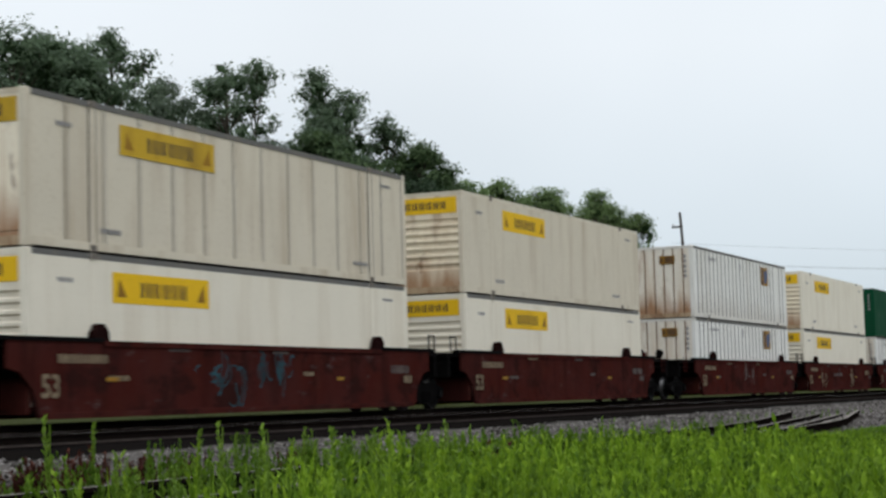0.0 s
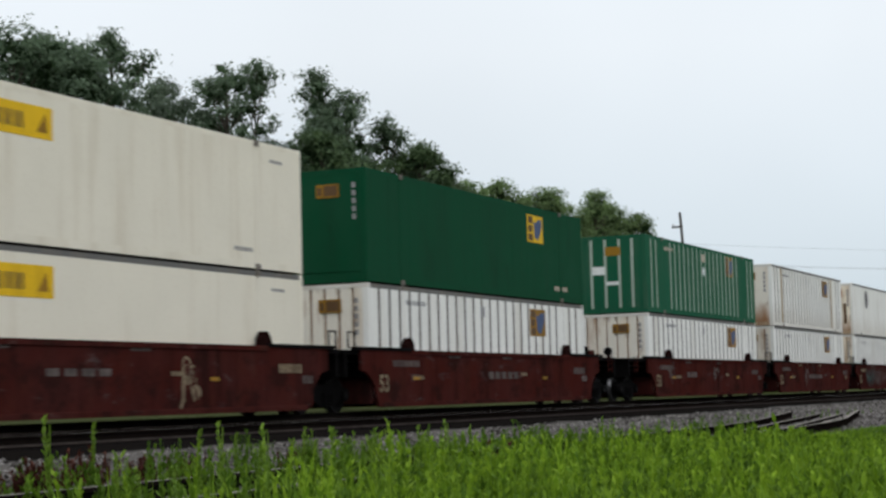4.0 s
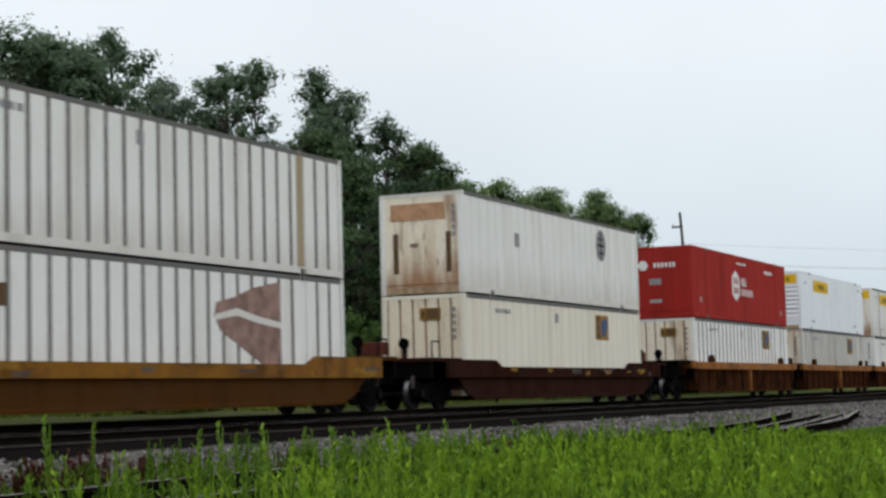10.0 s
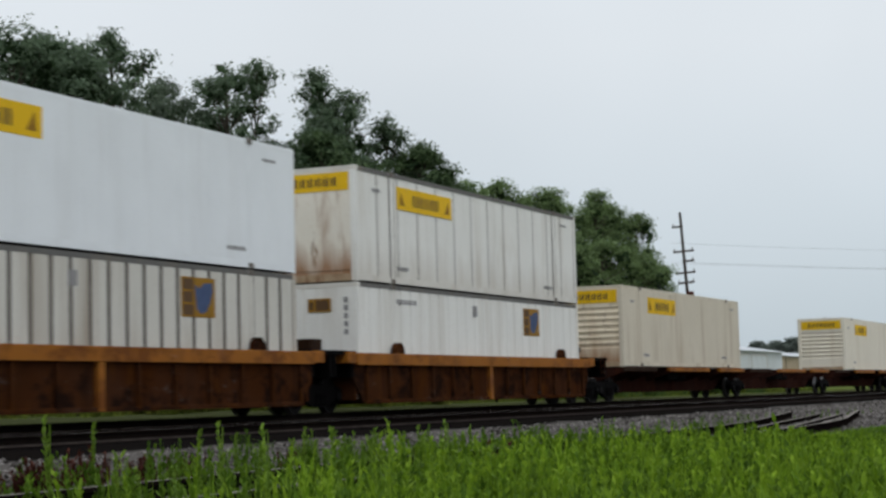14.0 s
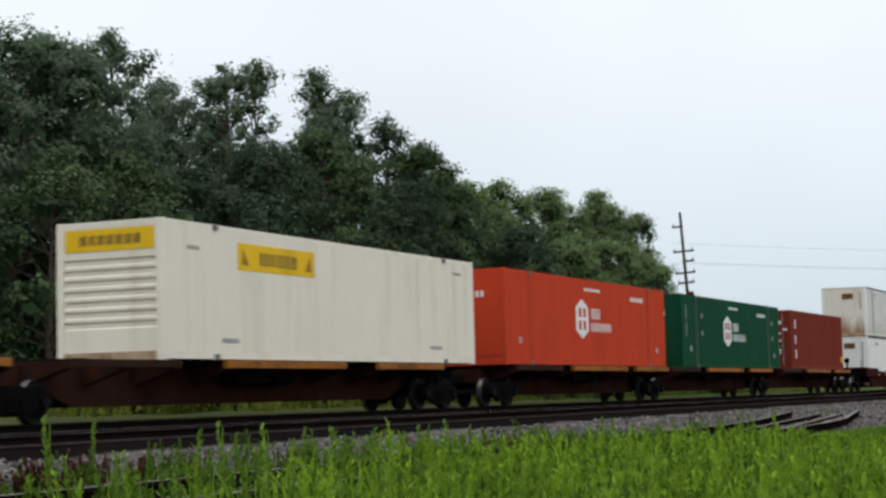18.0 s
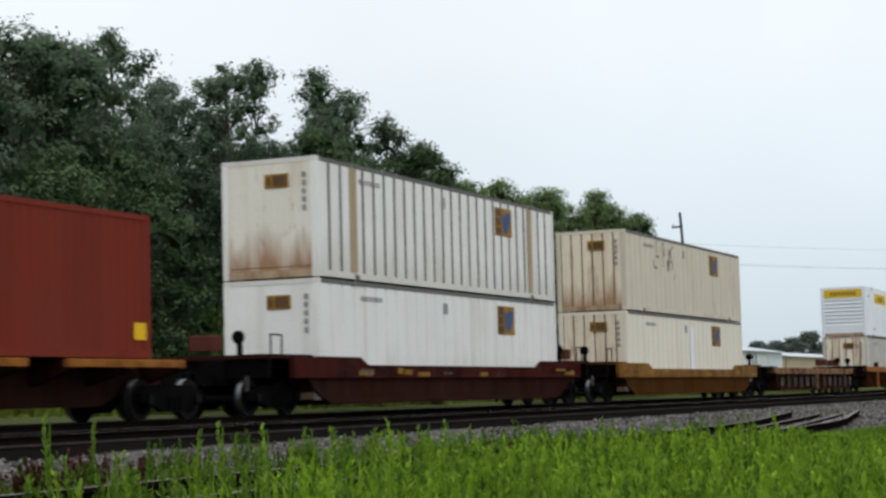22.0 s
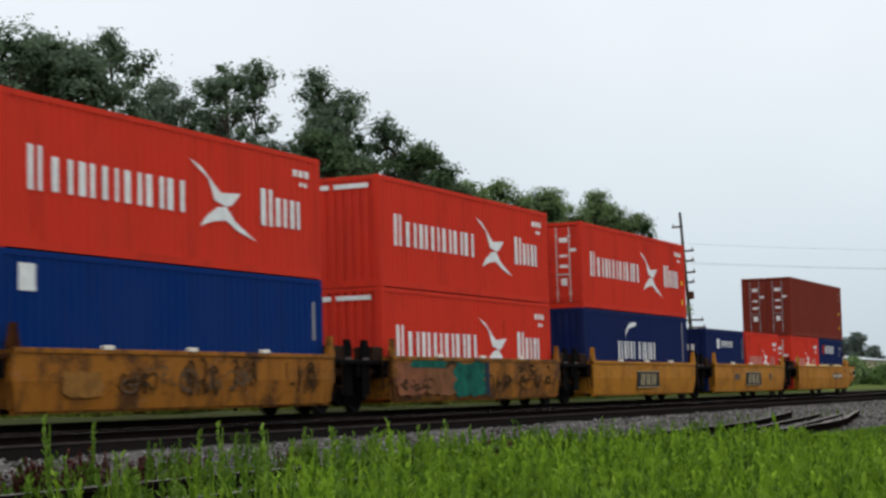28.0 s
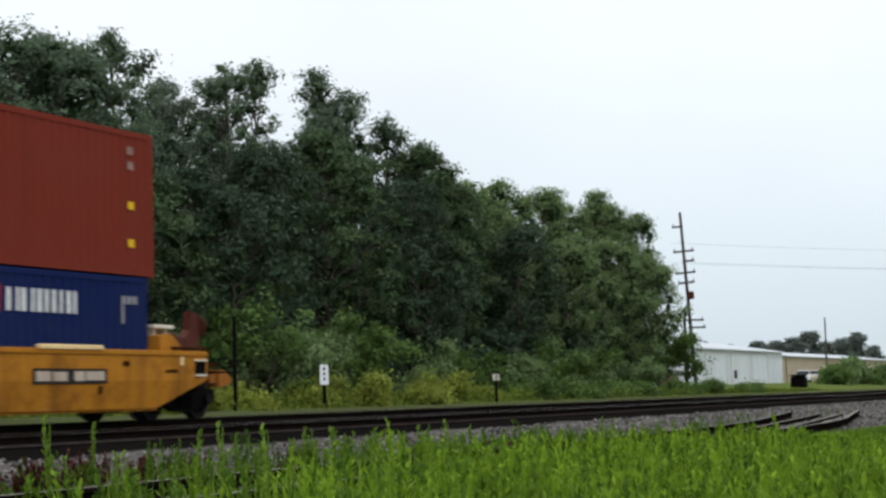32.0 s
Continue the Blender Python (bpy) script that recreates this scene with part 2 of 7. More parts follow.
CREAMFOOT = paint("cream_paint_rusting_from_the_foot", (0.75, 0.66, 0.51), (0.42, 0.25, 0.11), amount=0.6, rust_col=(0.27, 0.115, 0.040), foot=0.8, ragged=((0.24, 0.115, 0.048), 0.8, 0.54))
RUSTPALE = paint("pale_rusty_chord", (0.22, 0.125, 0.075), (0.05, 0.025, 0.014), amount=0.7, rust=0.4, rust_col=(0.20, 0.07, 0.016), gloss=0.0, blot=((0.045, 0.018, 0.010), 0.9), ragged=((0.05, 0.024, 0.016), 0.7, 0.54))


# ---- mesh helpers ----
class Geo:
    """Collects faces for one mesh; each face may carry a material slot."""

    def __init__(self):
        self.v, self.f, self.s = [], [], []

    def add(self, verts, faces, slot=0):
        k = len(self.v)
        self.v.extend(verts)
        for f in faces:
            self.f.append([k + i for i in f])
            self.s.append(slot)
        return self

    def box(self, x0, x1, y0, y1, z0, z1, slot=0):
        v = [(x, y, z) for z in (z0, z1) for y in (y0, y1) for x in (x0, x1)]
        return self.add(v, [(0, 2, 3, 1), (4, 5, 7, 6), (0, 1, 5, 4), (2, 6, 7, 3), (0, 4, 6, 2), (1, 3, 7, 5)], slot)

    def cham(self, x0, x1, y0, y1, z0, z1, c, slot=0):
        """A box with all upright and top edges cut by c."""
        ring = lambda d, z: [(x0 + c + d, y0 + d, z), (x1 - c - d, y0 + d, z), (x1 - d, y0 + c + d, z), (x1 - d, y1 - c - d, z),
                             (x1 - c - d, y1 - d, z), (x0 + c + d, y1 - d, z), (x0 + d, y1 - c - d, z), (x0 + d, y0 + c + d, z)]
        v = ring(0, z0) + ring(0, z1 - c) + ring(c * 0.6, z1)
        f = [tuple(range(7, -1, -1)), tuple(range(16, 24))]
        for k in (0, 8):
            f += [(k + i, k + (i + 1) % 8, k + 8 + (i + 1) % 8, k + 8 + i) for i in range(8)]
        return self.add(v, f, slot)

    def prism(self, poly, y0, y1, slot=0):
        """An outline in x and z, counter-clockwise seen from -y, drawn from y0 to y1."""
        n = len(poly)
        v = [(x, y0, z) for x, z in poly] + [(x, y1, z) for x, z in poly]
        f = [tuple(range(n)), tuple(range(2 * n - 1, n - 1, -1))]
        f += [((i + 1) % n, i, n + i, n + (i + 1) % n) for i in range(n)]
        return self.add(v, f, slot)

    def cyl(self, c, r, h, axis="y", n=14, r2=None, slot=0):
        """A round bar from c along an axis."""
        r2 = r if r2 is None else r2
        v = []
        for k, rr in ((0, r), (h, r2)):
            for i in range(n):
                a = 2 * math.pi * i / n
                p, q = rr * math.cos(a), rr * math.sin(a)
                d = {"x": (k, p, q), "y": (p, k, q), "z": (p, q, k)}[axis]
                v.append((c[0] + d[0], c[1] + d[1], c[2] + d[2]))
        f = [tuple(range(n - 1, -1, -1)), tuple(range(n, 2 * n))] + [(i, (i + 1) % n, n + (i + 1) % n, n + i) for i in range(n)]
        if axis == "y":
            f = [tuple(reversed(q)) for q in f]
        return self.add(v, f, slot)

    def mesh(self, name, *mats):
        me = bpy.data.meshes.new(name)
        me.from_pydata(self.v, [], self.f)
        for m in mats:
            me.materials.append(m)
        if any(self.s):
            me.polygons.foreach_set("material_index", self.s)
        me.update()
        return me


FINE = ("marking", "sign_mark", "badge_mark", "board_marks", "plate_marks")     # writing too small to pick apart


def part(name, geo, mat, parent, label="", at=None):
    """Links a Geo or a mesh as one object under a thing or a part."""
    me = geo if isinstance(geo, bpy.types.Mesh) else geo.mesh(name, *(mat if isinstance(mat, (tuple, list)) else (mat,)))
    ob = new(name, me)
    ob.parent = parent
    if name in FINE:
        ob["kind"] = "stuff"
    if at is not None:
        ob.location = at
    if label:
        ob["label"] = label
    return ob


def thing(name, label, category, at=(0, 0, 0), group="", kind="", me=None):
    ob = new(name, me)
    ob.location = at
    return tagged(ob, label, category, group, kind)


SHARED = {}


def shared(key, make):
    if key not in SHARED:
        SHARED[key] = make()
    return SHARED[key]


def fast_mesh(name, verts, quads, mats):
    """A mesh of loose quads from arrays: quads is (n, 4) of indices."""
    me = bpy.data.meshes.new(name)
    verts = np.ascontiguousarray(verts, dtype=np.float32)
    quads = np.ascontiguousarray(quads, dtype=np.int32)
    k = quads.shape[1]
    me.vertices.add(len(verts))
    me.vertices.foreach_set("co", verts.ravel())
    me.loops.add(quads.size)
    me.loops.foreach_set("vertex_index", quads.ravel())
    me.polygons.add(len(quads))
    me.polygons.foreach_set("loop_start", np.arange(0, quads.size, k, dtype=np.int32))
    for m in mats if isinstance(mats, (tuple, list)) else (mats,):
        me.materials.append(m)
    me.update(calc_edges=True)
    return me


# ---- ground ----
def smooth(a, b, x):
    t = np.clip((x - a) / (b - a), 0, 1)
    return t * t * (3 - 2 * t)


SEC = [(-400, -1.0), (-10, -0.9), (2.0, -0.76), (4.4, -0.50), (5.0, -0.38), (8.2, -0.37), (9.5, -0.52), (12.3, -0.62), (14.9, -0.27), (18.8, -0.26),
       (19.2, -0.2), (23.0, -0.17), (23.5, -0.10), (24.3, 0.055), (26.5, 0.07), (28.0, 0.10), (400, 0.10)]


def ground_z(x, y):
    """The lie of the land: a cross-section of ballast and verge, and a slow rise to the far side."""
    x, y = np.asarray(x, float), np.asarray(y, float)
    z = np.interp(y, [s[0] for s in SEC], [s[1] for s in SEC])
    rise = np.interp(x, [0, 47, 104, 250, 1500], [-0.15, 0.0, 0.5, 0.9, 2.0])
    return z + rise * smooth(25.5, 36, y)


def ground_material():
    m, n, l, p = material("ground_cover")
    tc = n.new("ShaderNodeTexCoord")
    sep = n.new("ShaderNodeSeparateXYZ")
    l.new(tc.outputs["Object"], sep.inputs[0])
    wob = noise_node(n, l, 0.35, 5)
    jit = n.new("ShaderNodeMath")
    jit.operation = "MULTIPLY_ADD"
    jit.inputs[1].default_value, jit.inputs[2].default_value = 2.4, -1.2
    l.new(wob.outputs[0], jit.inputs[0])
    yy = n.new("ShaderNodeMath")
    l.new(sep.outputs["Y"], yy.inputs[0])
    l.new(jit.outputs[0], yy.inputs[1])
    v = n.new("ShaderNodeTexVoronoi")
    v.inputs["Scale"].default_value = 17.0
    l.new(tc.outputs["Object"], v.inputs["Vector"])
    stone = blend(n, l, v.outputs["Color"], (0.118, 0.109, 0.101), (0.034, 0.031, 0.028))
    big = noise_node(n, l, 0.8, 5)
    stone = blend(n, l, ranged(n, l, big.outputs[0], 0.4, 0.7, 0.0, 0.5), stone, (0.085, 0.075, 0.068))
    # Near-black bed: dark ballast, with the shade around the train in its colour.
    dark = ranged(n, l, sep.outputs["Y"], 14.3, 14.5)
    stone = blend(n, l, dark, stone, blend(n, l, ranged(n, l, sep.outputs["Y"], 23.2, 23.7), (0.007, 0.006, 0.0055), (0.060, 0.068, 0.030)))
    fine = noise_node(n, l, 9.0, 6)
    grass = blend(n, l, ranged(n, l, fine.outputs[0], 0.35, 0.65), (0.055, 0.080, 0.020), (0.115, 0.138, 0.042))
    near = ranged(n, l, yy.outputs[0], 4.2, 5.4)
    far = ranged(n, l, yy.outputs[0], 24.9, 26.4)
    c = blend(n, l, near, grass, stone)
    c = blend(n, l, far, c, grass)
    l.new(c, p.inputs["Base Color"])
    p.inputs["Roughness"].default_value = 0.95
    p.inputs["Specular IOR Level"].default_value = 0.0
    bump(n, l, v.outputs["Distance"], p, 0.7, 0.04)
    return m


def build_ground():
    xs = np.unique(np.concatenate([np.linspace(-1200, -20, 12), np.arange(-20, 60, 1.0), np.arange(60, 260, 5.0), np.linspace(260, 3000, 24)]))
    ys = np.unique(np.concatenate([np.linspace(-1500, -20, 10), np.arange(-20, 0, 2.0), np.arange(0, 30, 0.45), np.arange(30, 90, 5.0), np.linspace(90, 2500, 14)]))
    gx, gy = np.meshgrid(xs, ys)
    z = ground_z(gx, gy)
    lump = np.array([[noise.noise((a * 0.6, b * 0.6, 0.0)) for a in xs] for b in ys])
    z += lump * np.where((gy > 14.4) & (gy < 23.4), 0.02, 0.07)
    nx, ny = len(xs), len(ys)
    idx = np.arange(nx * ny).reshape(ny, nx)
    q = np.stack([idx[:-1, :-1], idx[:-1, 1:], idx[1:, 1:], idx[1:, :-1]], -1).reshape(-1, 4)
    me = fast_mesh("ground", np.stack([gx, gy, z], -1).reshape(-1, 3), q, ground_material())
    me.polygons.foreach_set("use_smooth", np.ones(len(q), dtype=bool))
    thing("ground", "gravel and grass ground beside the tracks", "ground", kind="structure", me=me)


def stones(name, label, n, box, size, mat, seed):
    """Loose ballast: small eight-faced stones strewn over a stretch of the ground."""
    r = np.random.default_rng(seed)
    x = r.uniform(box[0] ** 0.5, box[1] ** 0.5, n) ** 2
    y = r.uniform(box[2], box[3], n)
    z = ground_z(x, y) + r.uniform(-0.01, 0.02, n)
    oct_v = np.array([(1, 0, 0), (0, 1, 0), (-1, 0, 0), (0, -1, 0), (0.1, 0.1, 0.8), (0, 0, -0.8)])
    oct_f = np.array([(0, 1, 4), (1, 2, 4), (2, 3, 4), (3, 0, 4), (1, 0, 5), (2, 1, 5), (3, 2, 5), (0, 3, 5)])
    s = r.uniform(*size, n)
    v = oct_v[None] * s[:, None, None] * r.uniform(0.6, 1.3, (n, 6, 3))
    a = r.uniform(0, 6.28, n)
    c, sn = np.cos(a)[:, None], np.sin(a)[:, None]
    v = np.stack([v[..., 0] * c - v[..., 1] * sn, v[..., 0] * sn + v[..., 1] * c, v[..., 2]], -1)
    v += np.stack([x, y, z], -1)[:, None]
    f = (oct_f[None] + (np.arange(n) * 6)[:, None, None]).reshape(-1, 3)
    thing(name, label, "gravel", kind="stuff", me=fast_mesh(name, v.reshape(-1, 3), f, mat))


def stone_material():
    m, n, l, p = material("ballast_stone")
    g = n.new("ShaderNodeNewGeometry")
    c = blend(n, l, g.outputs["Random Per Island"], (0.205, 0.189, 0.178), (0.027, 0.023, 0.020))
    l.new(c, p.inputs["Base Color"])
    p.inputs["Roughness"].default_value = 0.9
    p.inputs["Specular IOR Level"].default_value = 0.0
    return m


# ---- tracks ----
RAIL = [(-0.070, 0.0), (0.070, 0.0), (0.070, 0.016), (0.014, 0.052), (0.012, 0.128), (0.036, 0.142), (0.036, 0.168), (0.026, 0.176),
        (-0.026, 0.176), (-0.036, 0.168), (-0.036, 0.142), (-0.012, 0.128), (-0.014, 0.052), (-0.070, 0.016)]


def rail_mesh(xs, line, off, top, head):
    """A rail along a line y(x), off metres to its side, its head at z = top."""
    k = len(RAIL)
    v, f, s = [], [], []
    for x in xs:
        slope = (line(x + 0.1) - line(x - 0.1)) / 0.2
        nx, ny = -slope / math.hypot(1, slope), 1 / math.hypot(1, slope)
        for a, b in RAIL:
            v.append((x + nx * (off + a), line(x) + ny * (off + a), top - 0.176 + b))
    for i in range(len(xs) - 1):
        for j in range(k):
            f.append((i * k + j, i * k + (j + 1) % k, (i + 1) * k + (j + 1) % k, (i + 1) * k + j))
            s.append(1 if j == 7 else 2 if j in (2, 12) else 0)
    me = bpy.data.meshes.new("rail")
    me.from_pydata(v, [], f)
    me.materials.append(RAILSIDE)
    me.materials.append(head)
    me.materials.append(RAILFOOT)
    me.polygons.foreach_set("material_index", s)
    me.update()
    return me


def tie_mesh():
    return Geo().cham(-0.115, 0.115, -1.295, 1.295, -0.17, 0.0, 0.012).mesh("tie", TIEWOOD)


def build_track(name, label, line, top, xs, tie_from, tie_to, rest_to, step=0.53, seed=1):
    t = thing(name, label, "railway track", kind="structure")
    for off in (-0.7535, 0.7535):
        part("rail", rail_mesh(xs, line, off, top, SIDETOP if line is siding_line else RAILTOP), None, t)
    tie = shared("tie", tie_mesh)
    r = random.Random(seed)
    x = tie_from
    while x < tie_to:
        slope = (line(x + 0.1) - line(x - 0.1)) / 0.2
        o = part("tie", tie, None, t)
        o.location = (x + r.uniform(-0.03, 0.03), line(x) + r.uniform(-0.04, 0.04), top - 0.176 + r.uniform(-0.008, 0.004))
        o.rotation_euler = (0, r.uniform(-0.006, 0.006), math.atan(slope) + r.uniform(-0.02, 0.02))
        x += step
    g = Geo()
    while x < rest_to:
        g.box(x - 0.115, x + 0.115, line(x) - 1.295, line(x) + 1.295, top - 0.34, top - 0.176)
        x += step
    if g.v:
        tagged(part("far_ties", g, TIEWOOD, t), kind="stuff")


def siding_line(x):
    """The overgrown siding: straight, then swinging towards the main, where its rails have been taken up."""
    return 6.42 if x < 23 else 6.42 + 0.0092 * (x - 23) ** 2 if x < 33 else 7.34 + 0.17 * (x - 33)


def near_line(x):
    """The near main, which eases away from the far one beyond 45 m."""
    return 16.9 if x < 45 else 16.9 - 0.0006 * (x - 45) ** 2 if x < 110 else 14.365 - 0.078 * (x - 110)


build_ground()
STONE = stone_material()
stones("ballast_stones", "loose grey ballast on the shoulder of the near main track", 18000, (13, 100, 8.3, 14.3), (0.025, 0.06), STONE, 3)
stones("siding_stones", "loose grey gravel along the overgrown siding", 6000, (7, 45, 4.8, 8.4), (0.02, 0.045), STONE, 4)
LONG = [-60 + 6 * i for i in range(60)] + [320 + 60 * i for i in range(20)]
build_track("main_track", "main line rails on dark ties under the train", lambda x: TRACK_Y, 0.0, LONG, 18, 110, 330, seed=2)
build_track("near_track", "polished rails on creosoted ties of the empty near main", near_line, -0.08, LONG, 12, 120, 330, seed=3)
build_track("siding_track", "rusty rails of an overgrown siding among weeds", siding_line, -0.22, [0.5 * i for i in range(83)], 5, 43, 43, seed=4)


def loose_rail(x0, y0, x1, y1, z, label):
    """A worn rail lying on the gravel."""
    line = lambda x: y0 + (y1 - y0) * (x - x0) / (x1 - x0)
    thing("loose_rail", label, "rail", group="rails lying by the siding", me=rail_mesh([x0, 0.5 * (x0 + x1), x1], line, 0.0, z, SIDETOP))


for k, (a, b) in enumerate(((0.0, 0.0), (0.38, 0.6), (0.80, -0.8))):
    loose_rail(24.5 + b, 6.5 - a, 40.0 + b, 8.62 - a, -0.27 - 0.02 * k, "old rust-brown rail lying on the gravel")


# ---- railway trucks ----
def wheelset_mesh():
    g = Geo()
    for s in (-1, 1):
        y = s * 0.72
        a, b = (y - 0.065, y + 0.065)
        g.cyl((0, a, 0), 0.42, 0.13, "y", 24)
        g.s[-24:] = [2] * 24      # the tread, polished by the rail
        g.cyl((0, y - 0.075 * s - 0.015, 0), 0.448, 0.03, "y", 24)
        g.cyl((0, y + s * 0.07 - 0.01, 0), 0.30, 0.02, "y", 18, slot=1)
        g.cyl((0, y + s * 0.075 - 0.02, 0), 0.13, 0.04, "y", 12, slot=1)
    g.cyl((0, -1.0, 0), 0.075, 2.0, "y", 10)
    return g.mesh("wheelset", WHEELSTEEL, BLACKSTEEL, TREAD)


def frame_mesh():
    """The cast side frame of a truck: an arched bar with two window openings and springs in the middle."""
    g = Geo()
    for s in (-1, 1):
        y0, y1 = (0.92 * s - 0.07, 0.92 * s + 0.07)
        g.prism([(-1.15, 0.36), (-0.68, 0.30), (-0.40, 0.16), (0.40, 0.16), (0.68, 0.30), (1.15, 0.36), (1.15, 0.56), (0.62, 0.70), (-0.62, 0.70), (-1.15, 0.56)], y0, y1)
        for x in (-0.89, 0.89):
            g.cyl((x, 0.99 * s - 0.05, 0.42), 0.14, 0.10, "y", 12)
        for x in (-0.2, 0.0, 0.2):
            g.cyl((x, 1.0 * s, 0.24), 0.075, 0.24, "z", 8)
    g.box(-0.22, 0.22, -1.0, 1.0, 0.42, 0.72)
    g.cyl((0, 0, 0.7), 0.25, 0.12, "z", 12)
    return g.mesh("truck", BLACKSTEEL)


TURNING = []


def truck(car, x):
    t = part("truck", shared("truck", frame_mesh), None, car, "cast steel truck, black with grease", at=(x, 0, 0))
    for dx in (-0.89, 0.89):
        w = part("wheelset", shared("wheelset", wheelset_mesh), None, t, "steel wheels on an axle", at=(dx, 0, 0.42))
        TURNING.append(w)
    cap = shared("cap", lambda: Geo().cyl((0, -0.03, 0), 0.10, 0.06, "y", 10).mesh("bearing_cap", WHEELSTEEL))
    for dx, s in itertools.product((-0.89, 0.89), (-1, 1)):
        part("bearing_cap", cap, None, t, at=(dx, 1.025 * s, 0.42))
    return t


# ---- lettering and plain marks ----
def words(text, h, mat):
    """A flat mesh of readable characters, standing upright and facing -y."""
    cu = bpy.data.curves.new("lettering", "FONT")
    cu.body, cu.size, cu.extrude, cu.offset = text, h * 1.4, 0.002, 0.014
    cu.align_x = "CENTER"
    tmp = bpy.data.objects.new("lettering", cu)
    scene.collection.objects.link(tmp)
    me = bpy.data.meshes.new_from_object(tmp.evaluated_get(bpy.context.evaluated_depsgraph_get()))
    bpy.data.objects.remove(tmp)
    me.transform(Matrix.Rotation(radians(90), 4, "X"))
    me.materials.clear()
    me.materials.append(mat)
    me.name = "lettering"
    return me


def bars(n, w, h, seed, y=0.0, strokes=2):
    """A row of plain upright strokes of the size of lettering."""
    g, r = Geo(), random.Random(seed)
    p = w / n
    for i in range(n):
        x = -w / 2 + i * p
        if strokes == 2:
            k = r.uniform(0.16, 0.30)
            g.box(x + p * 0.08, x + p * (0.08 + k), y - 0.003, y, 0, h)
            g.box(x + p * (0.88 - k), x + p * 0.88, y - 0.003, y, 0, h)
        else:
            g.box(x + p * 0.1, x + p * 0.8, y - 0.003, y, 0, h)
    return g


def letters(parent, n, w, h, mat, at, seed, name="letter_bar"):
    """A row of letter-sized plain shapes: one plain upright bar for each."""
    r = random.Random(seed)
    p = w / n
    for i in range(n):
        k = r.uniform(0.66, 0.84)
        a, b = (0.5 - k / 2) * p, (0.5 + k / 2) * p
        q = r.uniform(0.30, 0.42) * (b - a)
        g = Geo().box(a, a + q, -0.003, 0.001, 0, h).box(b - 0.7 * q, b, -0.003, 0.001, 0, h)
        part(name, g, mat, parent, at=(at[0] - w / 2 + i * p, at[1], at[2]))


def swatch(name, parent, x, z, w, h, y, mat, label="", t=0.006):
    """A flat panel on the near side, centred at x, z."""
    return part(name, Geo().box(x - w / 2, x + w / 2, y - t, y + 0.002, z - h / 2, z + h / 2), mat, parent, label)


def mark(parent, x, z, w, h, y, mat, n=0, seed=0, name="marking"):
    """Small unreadable writing, as plain bars on the near side."""
    g = bars(n or max(2, int(w / (h * 0.75))), w, h, seed, 0.0, 1)
    return tagged(part(name, g, mat, parent, at=(x, y - 0.002, z - h / 2)), kind="stuff")


def blotch(parent, x, z, w, h, y, mat, seed, name="paint_patch"):
    """An uneven patch of worn paint."""
    r = random.Random(seed)
    pts = []
    for k in range(28):
        a = 2 * math.pi * k / 28
        q = r.uniform(0.80, 1.06) / max(abs(math.cos(a)), abs(math.sin(a)))
        pts.append((w / 2 * math.cos(a) * min(q, 1.3), h / 2 * math.sin(a) * min(q, 1.3)))
    return part(name, Geo().add([(a, 0, b) for a, b in pts], [tuple(range(28))]), mat, parent, at=(x, y - 0.004, z))


def scrawl(parent, x, z, w, h, y, mat, seed, n=5, name="graffiti"):
    """Sprayed loops and strokes, as thin flat bands."""
    g, r = Geo(), random.Random(seed)
    for i in range(2 * n + 2):
        cx, cz = x + r.uniform(-0.5, 0.5) * w, z + r.uniform(-0.25, 0.25) * h
        rx, rz = w / (n + 1) * r.uniform(0.3, 0.8), h * r.uniform(0.12, 0.45)
        a0, a1 = r.uniform(0, 6.28), r.uniform(1.2, 5.6)
        th = r.uniform(0.012, 0.036)
        pts = []
        for k in range(13):
            a = a0 + a1 * k / 12
            pts.append((cx + rx * math.cos(a) + 0.1 * rz * math.sin(a * 2), cz + rz * math.sin(a)))
        for k in range(12):
            (xa, za), (xb, zb) = pts[k], pts[k + 1]
            d = math.hypot(xb - xa, zb - za) or 1
            ox, oz = -(zb - za) / d * th, (xb - xa) / d * th
            yy = y - 0.003 - 0.0004 * i
            g.add([(xa - ox, yy, za - oz), (xb - ox, yy, zb - oz), (xb + ox, yy, zb + oz), (xa + ox, yy, za + oz)], [(0, 1, 2, 3)])
    return tagged(part(name, g, mat, parent), kind="stuff")


